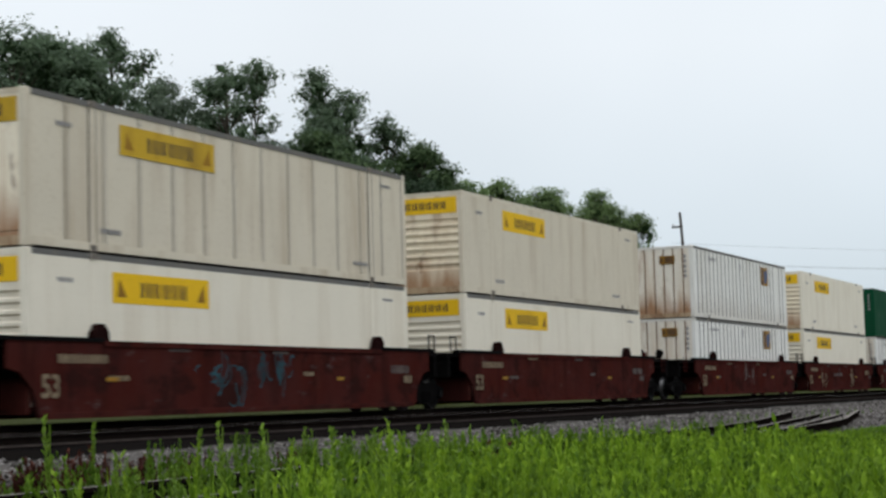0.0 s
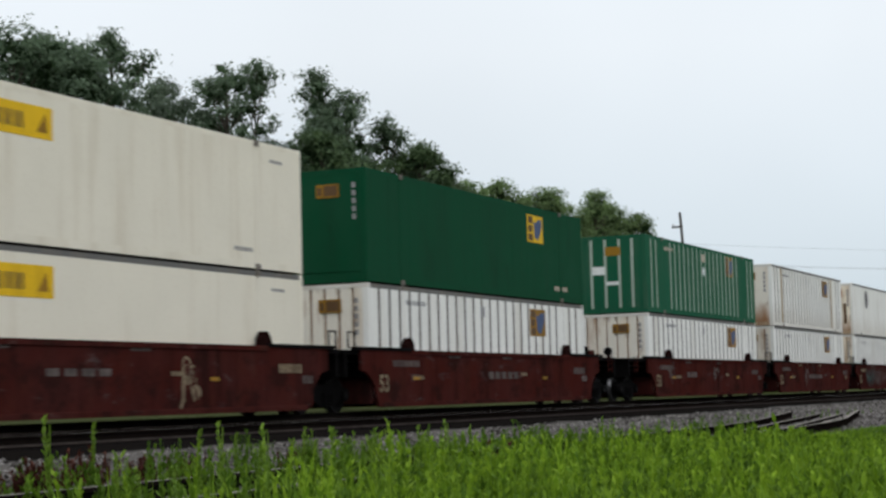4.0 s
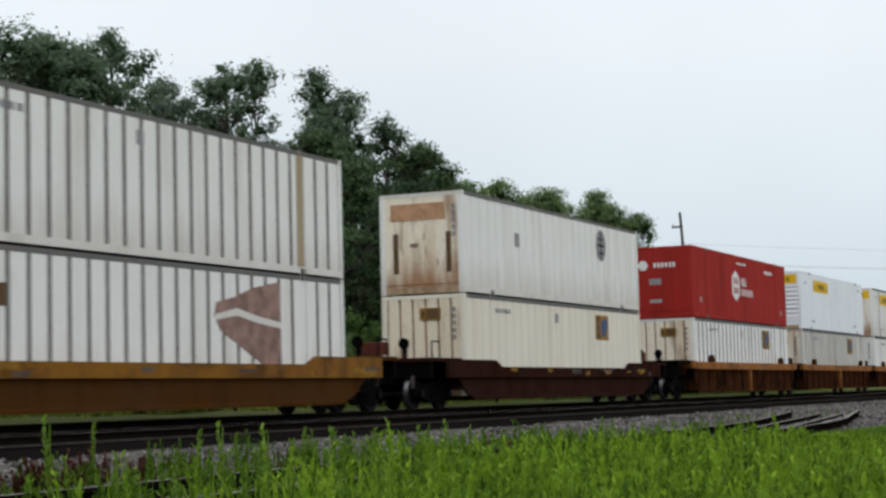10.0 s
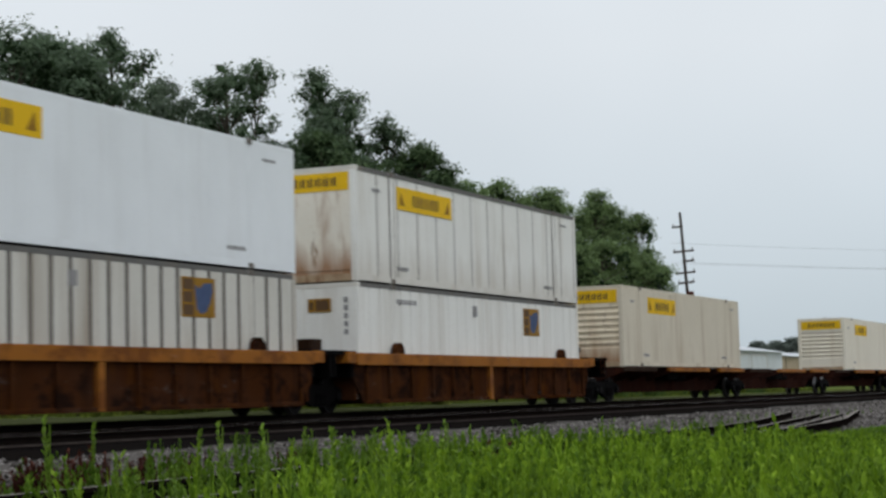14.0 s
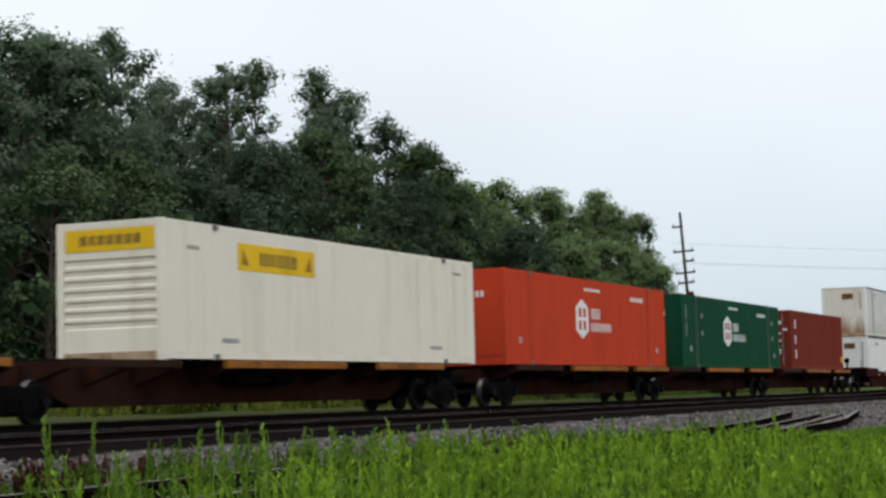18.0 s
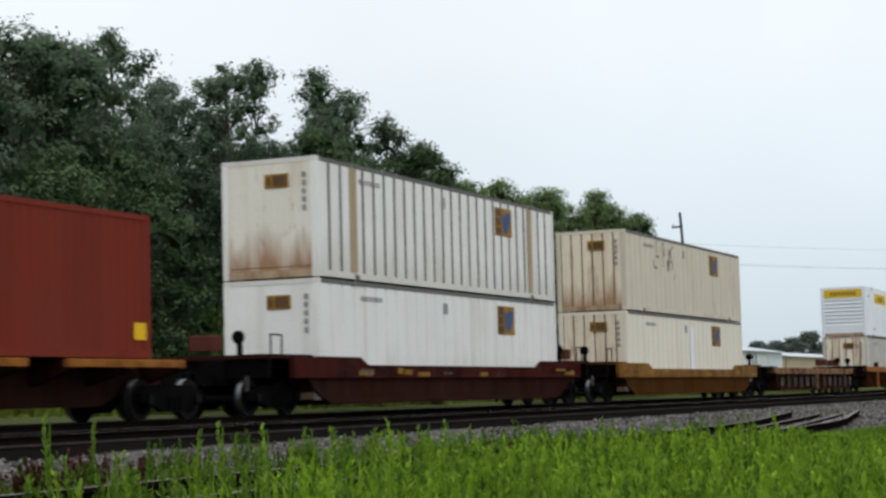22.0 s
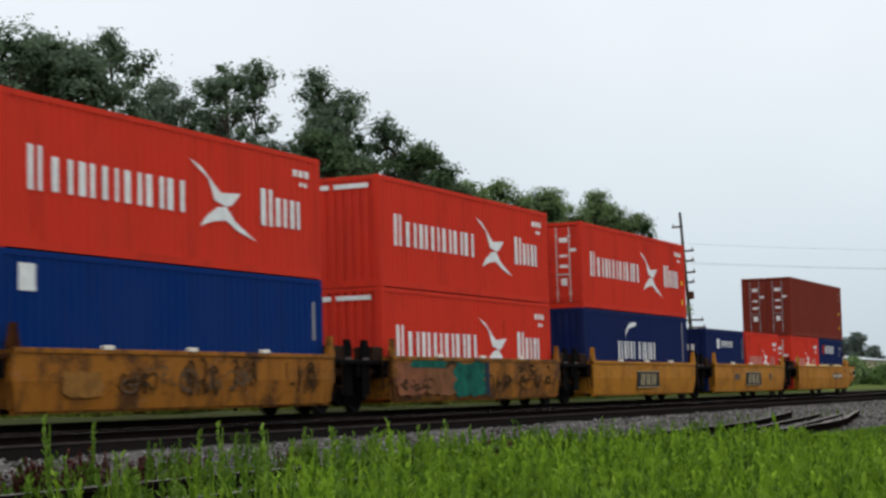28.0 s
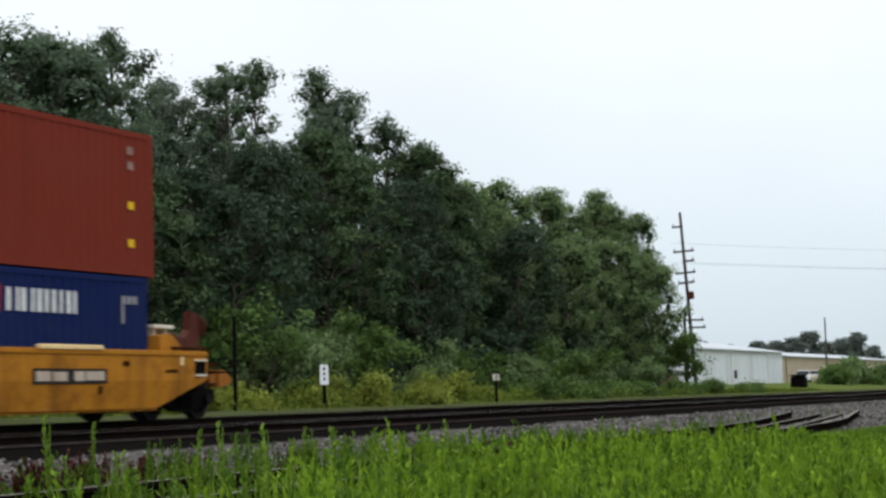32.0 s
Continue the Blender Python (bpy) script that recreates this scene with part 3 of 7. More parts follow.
# ---- containers ----
def side_profile(style, L):
    """Points (x, inset, slot) along a side wall from -L/2 to L/2."""
    h = L / 2 - 0.10
    pts = []
    if style == "ribbed":
        n = round(2 * h / 0.61)
        p = 2 * h / n
        for i in range(n):
            x = -h + i * p
            # Slot 1 darkens the sunken strip: groove shade and grime in one colour.
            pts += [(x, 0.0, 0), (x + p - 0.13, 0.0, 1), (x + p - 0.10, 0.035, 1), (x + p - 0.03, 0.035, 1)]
        pts.append((h, 0.0, 0))
    elif style == "corrugated":
        n = round(2 * h / 0.278)
        p = 2 * h / n
        for i in range(n):
            x = -h + i * p
            pts += [(x, 0.028, 0), (x + p * 0.25, 0.028, 0), (x + p * 0.5, 0.0, 0), (x + p * 0.75, 0.0, 0)]
        pts.append((h, 0.028, 0))
    elif style == "soft":
        n = round(2 * h / 0.61)
        p = 2 * h / n
        for i in range(n):
            x = -h + i * p
            # Slot 1 tints one slanted face darker, as shading for the shallow rib.
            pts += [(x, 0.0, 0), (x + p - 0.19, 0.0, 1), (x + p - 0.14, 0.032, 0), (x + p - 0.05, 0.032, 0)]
        pts.append((h, 0.0, 0))
    elif style == "lined":      # sheet steel with fine upright beads
        n = round(2 * h / 0.40)
        p = 2 * h / n
        for i in range(n):
            x = -h + i * p
            pts += [(x, 0.0, 0), (x + p - 0.05, 0.0, 0), (x + p - 0.035, 0.007, 0), (x + p - 0.015, 0.007, 0)]
        pts.append((h, 0.0, 0))
    elif style == "posts":
        n = round(2 * h / 1.22)
        p = 2 * h / n
        for i in range(n):
            x = -h + i * p
            # Slot 1 draws each post's edge shading as a dark line.
            pts += [(x, 0.014, 0), (x + p - 0.135, 0.014, 1), (x + p - 0.10, 0.014, 0), (x + p - 0.095, 0.0, 0), (x + p - 0.040, 0.0, 0), (x + p - 0.035, 0.014, 1)]
        pts.append((h, 0.014, 0))
    else:
        n = round(2 * h / 1.22)
        p = 2 * h / n
        for i in range(n):
            x = -h + i * p
            pts += [(x, 0.0, 0), (x + p - 0.012, 0.0, 0), (x + p - 0.009, 0.004, 0), (x + p - 0.003, 0.004, 0)]
        pts.append((h, 0.0, 0))
    return pts


def wall_mesh(pts, face_y, sgn, z0, z1, mats):
    """A wall sheet with that profile, about 2 cm thick, its outer face towards sgn * y."""
    g = Geo()
    k = len(pts)
    v = [(x, face_y - sgn * d, z) for z in (z0, z1) for x, d, _ in pts]
    v += [(x, face_y - sgn * (d + 0.02), z) for z in (z0, z1) for x, d, _ in pts]
    f = [(i, i + 1, k + i + 1, k + i) for i in range(k - 1)]
    b = [(2 * k + i + 1, 2 * k + i, 3 * k + i, 3 * k + i + 1) for i in range(k - 1)]
    if sgn > 0:
        f, b = [tuple(reversed(q)) for q in f], [tuple(reversed(q)) for q in b]
    g.v = v
    g.f = [list(q) for q in f + b]
    g.s = [p[2] for p in pts[:-1]] * 2
    return g.mesh("side_wall", *mats)


def end_mesh(style, x, W, z0, z1, mats):
    """The end wall that faces -x: flat, with upright grooves, or with level corrugations."""
    g = Geo()
    y0, y1 = -W / 2 + 0.10, W / 2 - 0.10
    if style == "level":
        prof, n = [], 7
        zb = z1 - 0.62
        p = (zb - z0 - 0.5) / n
        prof += [(z0, 0.0), (z0 + 0.5, 0.0)]
        for i in range(n):
            z = z0 + 0.5 + i * p
            prof += [(z + p * 0.15, 0.05), (z + p * 0.55, 0.05), (z + p * 0.75, 0.0), (z + p, 0.0)]
        prof += [(z1, 0.0)]
        for (za, da), (zc, dc) in zip(prof, prof[1:]):
            g.add([(x + da, y0, za), (x + da, y1, za), (x + dc, y1, zc), (x + dc, y0, zc)], [(3, 2, 1, 0)])
    elif style in ("upright", "corrugated"):
        n = 6 if style == "upright" else 9
        p = (y1 - y0) / n
        for i in range(n):
            a = y0 + i * p
            w = 0.72 if style == "upright" else 0.5
            ys = [(a, 0.0), (a + p * w, 0.0), (a + p * (w + 0.08), 0.045), (a + p * 0.92, 0.045), (a + p, 0.0)]
            for j, ((ya, da), (yc, dc)) in enumerate(zip(ys, ys[1:])):
                g.add([(x + da, ya, z0), (x + dc, yc, z0), (x + dc, yc, z1), (x + da, ya, z1)], [(3, 2, 1, 0)], 1 if style == "upright" and j == 2 else 0)
    else:
        g.add([(x, y0, z0), (x, y1, z0), (x, y1, z1), (x, y0, z1)], [(3, 2, 1, 0)])
        g.box(x - 0.015, x + 0.02, y0 + 0.05, y1 - 0.05, z0 + 0.12, z1 - 0.66)
    g.add([(x + 0.07, y0, z0), (x + 0.07, y1, z0), (x + 0.07, y1, z1), (x + 0.07, y0, z1)], [(0, 1, 2, 3)])
    return g.mesh("end_wall", *mats)


def doors(box, x, W, z0, z1, mat, barmat, marks=None):
    """Two door leaves with four lock rods on the end that faces -x."""
    for s in (-1, 1):
        a, b = sorted((s * 0.015, s * (W / 2 - 0.11)))
        g = Geo().box(x - 0.02, x + 0.04, a, b, z0 + 0.05, z1 - 0.05)
        d = part("door", g, mat, box)
        for k in range(5):
            z = z0 + 0.15 + k * (z1 - z0 - 0.5) / 5
            part("door_panel", Geo().box(x - 0.035, x - 0.018, a + 0.08, b - 0.08, z, z + (z1 - z0) / 9), mat, d)
        for q in (0.3, 0.72):
            y = a + (b - a) * q
            part("lock_rod", Geo().cyl((x - 0.065, y, z0 + 0.04), 0.018, z1 - z0 - 0.1, "z", 8)
                 .box(x - 0.09, x - 0.04, y - 0.04, y + 0.04, z0 + 0.3, z0 + 0.36).box(x - 0.09, x - 0.04, y - 0.04, y + 0.04, z1 - 0.4, z1 - 0.34)
                 .box(x - 0.085, x - 0.06, y, y + 0.32 * (1 if q < 0.5 else -1), z0 + 0.95, z0 + 0.99), barmat, d)
        for q, z, h, w in ((0.5, z1 - 0.5, 0.16, 0.30), (0.5, z0 + 0.72, 0.24, 0.2), (0.5, z0 + 1.25, 0.10, 0.28), (0.5, z0 + 1.6, 0.08, 0.28), (0.2, z1 - 0.85, 0.1, 0.24)):
            if marks:
                y = a + (b - a) * q
                part("sticker", Geo().box(x - 0.041, x - 0.034, y - w / 2, y + w / 2, z - h / 2, z + h / 2), marks, d)


def container(label, X, z, L, H, W, mat, side, end, endmat=None, trim=None, group="double-stacked containers", roof=None):
    """A freight container on its corner castings; the origin is at its base."""
    box = thing("shipping_container", label, "container", (X, TRACK_Y, z), group)
    endmat, trim, roof = endmat or mat, trim or mat, roof or GREYWHITE
    z0, z1 = 0.16, H - 0.10
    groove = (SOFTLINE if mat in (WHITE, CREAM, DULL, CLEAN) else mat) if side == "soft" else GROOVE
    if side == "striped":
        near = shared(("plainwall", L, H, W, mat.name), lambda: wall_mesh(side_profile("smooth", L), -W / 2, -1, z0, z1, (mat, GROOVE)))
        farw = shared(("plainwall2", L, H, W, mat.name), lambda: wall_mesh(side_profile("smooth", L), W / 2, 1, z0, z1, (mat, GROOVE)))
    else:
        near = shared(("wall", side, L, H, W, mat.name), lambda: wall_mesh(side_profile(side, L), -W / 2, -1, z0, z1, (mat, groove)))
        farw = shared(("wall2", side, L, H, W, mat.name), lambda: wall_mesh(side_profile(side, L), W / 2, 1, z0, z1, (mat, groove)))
    part("side_wall", near, None, box)
    part("side_wall", farw, None, box)
    if end == "doors":
        doors(box, -L / 2 + 0.05, W, z0, z1, endmat, INKGREY if endmat in (MAROON, NAVY) else GREYWHITE, INKWHITE)
    else:
        part("end_wall", shared(("end", end, L, H, W, endmat.name), lambda: end_mesh(end, -L / 2 + 0.03, W, z0, z1, (endmat, ENDGROOVE))), None, box)
    part("rear_wall", shared(("rear", L, H, W, mat.name), lambda: Geo().box(L / 2 - 0.08, L / 2 - 0.03, -W / 2 + 0.1, W / 2 - 0.1, z0, z1).mesh("rear_wall", mat)), None, box)

    def roof_mesh():
        g = Geo()
        n = round(L / 0.6)
        for i in range(n):
            a, b = -L / 2 + 0.1 + i * (L - 0.2) / n, -L / 2 + 0.1 + (i + 1) * (L - 0.2) / n
            g.box(a, b - 0.05, -W / 2 + 0.05, W / 2 - 0.05, H - 0.09, H - 0.035)
            g.box(b - 0.05, b, -W / 2 + 0.05, W / 2 - 0.05, H - 0.09, H - 0.05)
        return g.mesh("roof", roof)
    part("roof", shared(("roof", L, H, W, roof.name), roof_mesh), None, box)
    part("floor", shared(("floor", L, W), lambda: Geo().box(-L / 2 + 0.1, L / 2 - 0.1, -W / 2 + 0.1, W / 2 - 0.1, 0.05, 0.16).mesh("floor", BLACKSTEEL)), None, box)
    # Smooth lower boxes take the dark rail too: stacking-gap shade put into colour.
    edge = CHORDGREY if mat in (WHITE, GREYWHITE, DULL, CREAM, CLEAN) and (side != "smooth" or z < 1) else trim
    rail = shared(("toprail", L, W, edge.name), lambda: Geo().box(-L / 2 + 0.1, L / 2 - 0.1, -0.04, 0.04, -0.12, -0.01).mesh("top_rail", edge))
    sill = shared(("sill", L, W, trim.name), lambda: Geo().box(-L / 2 + 0.1, L / 2 - 0.1, -0.04, 0.04, 0.02, 0.175).mesh("bottom_rail", trim))
    for s in (-1, 1):
        part("top_rail", rail, None, box, at=(0, s * (W / 2 - 0.037), H))
        part("bottom_rail", sill, None, box, at=(0, s * (W / 2 - 0.037), 0))
    post = shared(("post", H, trim.name), lambda: Geo().cham(-0.08, 0.08, -0.08, 0.08, 0.11, H - 0.11, 0.012).mesh("corner_post", trim))
    cast = shared(("cast", trim.name), lambda: Geo().cham(-0.089, 0.089, -0.081, 0.081, 0, 0.118, 0.015).mesh("corner_casting", trim))
    for sx, sy in itertools.product((-1, 1), (-1, 1)):
        part("corner_post", post, None, box, at=(sx * (L / 2 - 0.08), sy * (W / 2 - 0.076), 0))
        part("corner_casting", cast, None, box, at=(sx * (L / 2 - 0.089), sy * (W / 2 - 0.077), 0))
        part("corner_casting", cast, None, box, at=(sx * (L / 2 - 0.089), sy * (W / 2 - 0.077), H - 0.118))
    for sy in (-1, 1):
        part("cross_rail", shared(("cross", W, trim.name), lambda: Geo().box(-0.05, 0.05, -W / 2 + 0.15, W / 2 - 0.15, -0.115, -0.005).mesh("cross_rail", trim)), None, box,
             at=(sy * (L / 2 - 0.07), 0, H))
    sillmat = ENDSILL if mat in (WHITE, GREYWHITE, DULL, CREAM, CLEAN) else trim
    for sy in (-1, 1):
        part("end_sill", shared(("endsill", W, sillmat.name), lambda: Geo().box(-0.055, 0.05, -W / 2 + 0.15, W / 2 - 0.15, 0.01, 0.185).mesh("end_sill", sillmat)), None, box, at=(sy * (L / 2 - 0.07), 0, 0))
    if L > 14:      # lifting posts stand at the 40-foot places of the longer boxes
        mid = shared(("mid", H, trim.name), lambda: Geo().box(-0.10, 0.10, -0.02, 0.02, 0.02, H - 0.005).box(-0.10, 0.10, -0.024, 0.02, H - 0.125, H).box(-0.10, 0.10, -0.024, 0.02, 0, 0.12).mesh("lifting_post", trim))
        for sx, sy in itertools.product((-1, 1), (-1, 1)):
            part("lifting_post", mid, None, box, at=(sx * 6.0, sy * (W / 2 + 0.002 - 0.016), 0))
        if side in ("posts", "lined"):
            seam = shared(("seam", H, side, mat.name if side == "lined" else ""), lambda: Geo().box(-0.128, -0.10, -0.008, 0.015, 0.15, H - 0.12).box(0.10, 0.128, -0.008, 0.015, 0.15, H - 0.12).mesh("post_seam", GROOVE if side == "posts" else CASTDARK if mat is GREEN else MAROON))
        for sx in (-1, 1) if side in ("posts", "lined") else ():
            part("post_seam", seam, None, box, at=(sx * 6.0, -W / 2, 0))
        plug = shared("lift_plug", lambda: Geo().cham(-0.095, 0.095, -0.03, 0.02, 0, 0.125, 0.012).mesh("lifting_casting", CASTDARK))
        for sx, sy, zz in itertools.product((-1, 1), (-1, 1), (0.0, H - 0.12)):
            part("lifting_casting", plug, None, box, at=(sx * 6.0, sy * (W / 2 + 0.008), zz))
    RIDERS.append((box, X))
    return box


RIDERS = []


# ---- what the boxes carry on their sides ----
def panel_sign(box, L, H, W, x=-3.3, z=2.27, mat=None, end=True, tall=0.60):
    y = -W / 2
    s = swatch("sign_panel", box, x, z, 3.55, tall, y, mat or SIGNYELLOW, "yellow name panel")
    letters(s, 6, 1.75, tall * 0.5, INK, (x + 0.05, y - 0.007, z - tall * 0.27), int(L * 7 + z * 10))
    part("sign_mark", Geo().prism([(-0.16, 0), (0.16, 0), (-0.1, tall * 0.6)], -0.003, 0), SIGNDIM, s, at=(x - 1.45, y - 0.007, z - tall * 0.3))
    part("sign_mark", Geo().prism([(-0.16, 0), (0.16, 0), (0.1, tall * 0.6)], -0.003, 0), SIGNDIM, s, at=(x + 1.45, y - 0.007, z - tall * 0.3))
    if end:
        ex = -L / 2 + 0.03
        e = part("sign_panel", Geo().box(ex - 0.012, ex - 0.002, -W / 2 + 0.2, W / 2 - 0.2, H - 0.62, H - 0.16), mat or SIGNYELLOW, box, "yellow name panel")
        g = Geo()
        for i in range(7):
            a = -0.75 + i * 0.22
            g.box(ex - 0.016, ex - 0.011, a, a + 0.06, H - 0.5, H - 0.28).box(ex - 0.016, ex - 0.011, a + 0.1, a + 0.15, H - 0.5, H - 0.3)
        part("sign_mark", g, INK, e)
    mark(box, -6.9, H - 0.55, 0.5, 0.09, y, INKGREY, seed=1)
    mark(box, -5.4, 0.42, 0.7, 0.10, y, INKGREY, seed=2)
    mark(box, 6.9, H - 0.4, 0.6, 0.07, y, INKGREY, seed=3)
    mark(box, 5.4, 0.42, 0.8, 0.09, y, INKGREY, seed=3)


def badge_sign(box, L, H, W, x=3.8, z=2.2, end=True, bright=False, numbers=True):
    y = -W / 2
    s = swatch("sign_panel", box, x, z, 1.34, 0.84, y, SIGNYELLOW if bright else SIGNDIM, "square yellow badge with brown and blue shapes")
    part("sign_mark", Geo().box(-0.60, -0.20, -0.003, 0, 0.16, 0.38).box(-0.60, -0.24, -0.003, 0, -0.11, 0.11).box(-0.60, -0.20, -0.003, 0, -0.38, -0.16),
         SIGNBROWN, s, at=(x, y - 0.007, z))
    part("sign_mark", Geo().prism([(-0.14, 0.26), (-0.08, -0.24), (0.10, -0.34), (0.30, -0.30), (0.46, -0.10), (0.58, 0.12), (0.56, 0.32), (0.2, 0.30), (0.05, 0.18)], -0.003, 0), INKBLUE, s, at=(x, y - 0.007, z))
    if numbers:
        mark(box, -5.2, H - 0.42, 1.25, 0.13, y, INKGREY, n=6, seed=5)
        mark(box, -0.6, H - 0.5, 0.42, 0.30, y, INKGREY, n=1, seed=6)
    if end:
        ex = -L / 2 + 0.012
        b = part("badge", Geo().box(ex - 0.012, ex - 0.002, -0.55, 0.10, H - 0.72, H - 0.38), SIGNDIM, box)
        part("badge_mark", Geo().box(ex - 0.016, ex - 0.012, -0.50, -0.12, H - 0.68, H - 0.42).box(ex - 0.016, ex - 0.012, -0.06, 0.06, H - 0.66, H - 0.46), SIGNBROWN, b)
        g = Geo()
        for k in range(5):
            g.box(ex - 0.012, ex - 0.002, -W / 2 + 0.28, -W / 2 + 0.38, H - 0.5 - 0.2 * k, H - 0.37 - 0.2 * k)
        part("marking", g, INKGREY, box)


def round_badge(box, W, x, z):
    y = -W / 2
    b = part("badge", Geo().add([(0.52 * math.cos(a), -0.006, 0.55 * math.sin(a)) for a in [2 * math.pi * i / 28 for i in range(28)]], [tuple(range(28))]), INKGREY, box,
             "grey round badge", at=(x, y, z))
    g = Geo().box(-0.06, 0.06, -0.010, -0.007, -0.45, 0.45).box(-0.34, 0.34, -0.010, -0.007, -0.05, 0.05).box(-0.25, 0.25, -0.010, -0.007, 0.18, 0.26).box(-0.25, 0.25, -0.010, -0.007, -0.3, -0.22)
    part("badge_mark", g, INK, b)


def stained_end(box, L, H, W, band=RUSTBAND):
    """The rust-stained nose: a faded band above, and two sunken hand-holds."""
    ex = -L / 2 + 0.012
    part("faded_band", Geo().box(ex - 0.012, ex - 0.002, -0.75, 0.95, H - 0.78, H - 0.3), band, box, "faded orange band")
    for y in (-0.85, 0.8):
        part("recess", Geo().box(ex - 0.010, ex - 0.002, y - 0.08, y + 0.08, 0.6, 1.75), SIGNBROWN, box)
    g = Geo()
    for k in range(5):
        g.box(ex - 0.012, ex - 0.002, -W / 2 + 0.22, -W / 2 + 0.32, H - 0.5 - 0.2 * k, H - 0.36 - 0.2 * k)
    part("marking", g, INKGREY, box)
    part("marking", Geo().box(ex - 0.012, ex - 0.002, 0.1, 0.35, 1.35, 1.45), FADEDRED, box)


def six_sided_sign(box, L, H, W, letter, z=1.55):
    y = -W / 2
    s = part("badge", Geo().prism([(-0.62, -0.38), (0, -0.66), (0.62, -0.38), (0.62, 0.38), (0, 0.66), (-0.62, 0.38)], -0.006, 0.0), INKWHITE, box, "white six-sided badge", at=(-1.25, y, z))
    part("badge_mark", Geo().box(-0.34, -0.10, -0.010, -0.006, 0.06, 0.36).box(0.10, 0.34, -0.010, -0.006, 0.06, 0.36).box(-0.34, -0.10, -0.010, -0.006, -0.36, -0.06).box(0.10, 0.34, -0.010, -0.006, -0.36, -0.06), letter, s)
    letters(box, 3, 0.95, 0.36, INKWHITE, (0.15, y - 0.003, z + 0.02), 8)
    letters(box, 7, 2.1, 0.30, INKWHITE, (0.65, y - 0.003, z - 0.40), 9)
    mark(box, -0.2, H - 0.35, 1.6, 0.10, y, INKWHITE, n=9)
    mark(box, 4.7, H - 0.5, 1.5, 0.16, y, INKWHITE, n=7)
    for x, zz in ((-6.9, 0.75), (7.0, 0.6)):
        part("sticker", Geo().box(-0.12, 0.12, -0.005, 0, -0.10, 0.10), FADEDWHITE, box, at=(x, y, zz))
    ex = -L / 2 + 0.03
    part("badge", Geo().add([(ex - 0.016, 0.75 + 0.22 * math.cos(a), H - 0.75 + 0.22 * math.sin(a)) for a in [2 * math.pi * i / 6 for i in range(6)]], [(5, 4, 3, 2, 1, 0)]), INKWHITE, box)
    g = Geo()
    for i in range(6):
        g.box(ex - 0.018, ex - 0.013, -0.6 + i * 0.16, -0.5 + i * 0.16, H - 0.85, H - 0.66)
    part("lettering", g, INKWHITE, box)
    part("sticker", Geo().box(ex - 0.018, ex - 0.013, 0.0, 0.5, 0.62, 0.76), FADEDWHITE, box)
    part("sticker", Geo().box(ex - 0.018, ex - 0.013, 0.0, 0.5, 1.35, 1.6), INKGREY, box)


def bird_sign(box, L, H, W, sx=0.0, z=0.98, end="bands", s=1.0):
    """A row of tall white strokes either side of a white bird shape."""
    y = -W / 2
    if L > 8:
        letters(box, 1, 0.62, 0.84, INKWHITE, (-5.05, y - 0.004, z), 21)
        letters(box, 6, 4.7, 0.66, INKWHITE, (-2.25, y - 0.004, z + 0.02), 22)
        letters(box, 1, 0.62, 0.84, INKWHITE, (3.5, y - 0.004, z), 23)
        letters(box, 2, 1.3, 0.66, INKWHITE, (4.5, y - 0.004, z + 0.02), 24)
        bx, bz, k = 1.6, z + 0.4, 1.0
        mark(box, 5.15, H - 0.45, 0.85, 0.16, y, INKWHITE, n=3, seed=7)
        mark(box, 5.25, H - 0.70, 0.4, 0.10, y, INKWHITE, n=2, seed=8)
    else:
        letters(box, 7, 2.3, 0.36, WORNPINK, (-1.35, y - 0.004, z), 25)
        letters(box, 3, 0.9, 0.36, WORNPINK, (1.75, y - 0.004, z), 26)
        bx, bz, k = 0.45, z + 0.3, 0.5
        mark(box, 2.2, H - 0.5, 0.75, 0.16, y, INKWHITE, n=3, seed=7)
        mark(box, 2.25, H - 0.75, 0.35, 0.12, y, INKWHITE, n=2, seed=8)
    wing = [(-1.35, 0.78), (-0.9, 0.66), (-0.1, 0.16), (0.75, 0.22), (0.35, -0.08), (0.12, -0.12), (-0.35, -0.02), (-0.6, 0.42)]
    tail = [(-0.95, -0.62), (-0.75, -0.42), (-0.25, -0.16), (0.12, -0.12), (0.5, -0.42), (1.4, -0.80), (0.6, -0.62), (0.1, -0.42), (-0.45, -0.48)]
    for poly in (wing, tail):
        part("bird_shape", Geo().prism([(k * a, k * b) for a, b in reversed(poly)], -0.006, 0.0), INKWHITE, box, "white bird-wing shape", at=(bx, y, bz))
    if end == "bands":
        ex = -L / 2 + 0.03
        part("marking", Geo().box(ex - 0.014, ex - 0.004, -0.9, 0.1, H - 0.32, H - 0.2).box(ex - 0.014, ex - 0.004, 0.25, 0.5, H - 0.32, H - 0.2), INKWHITE, box)


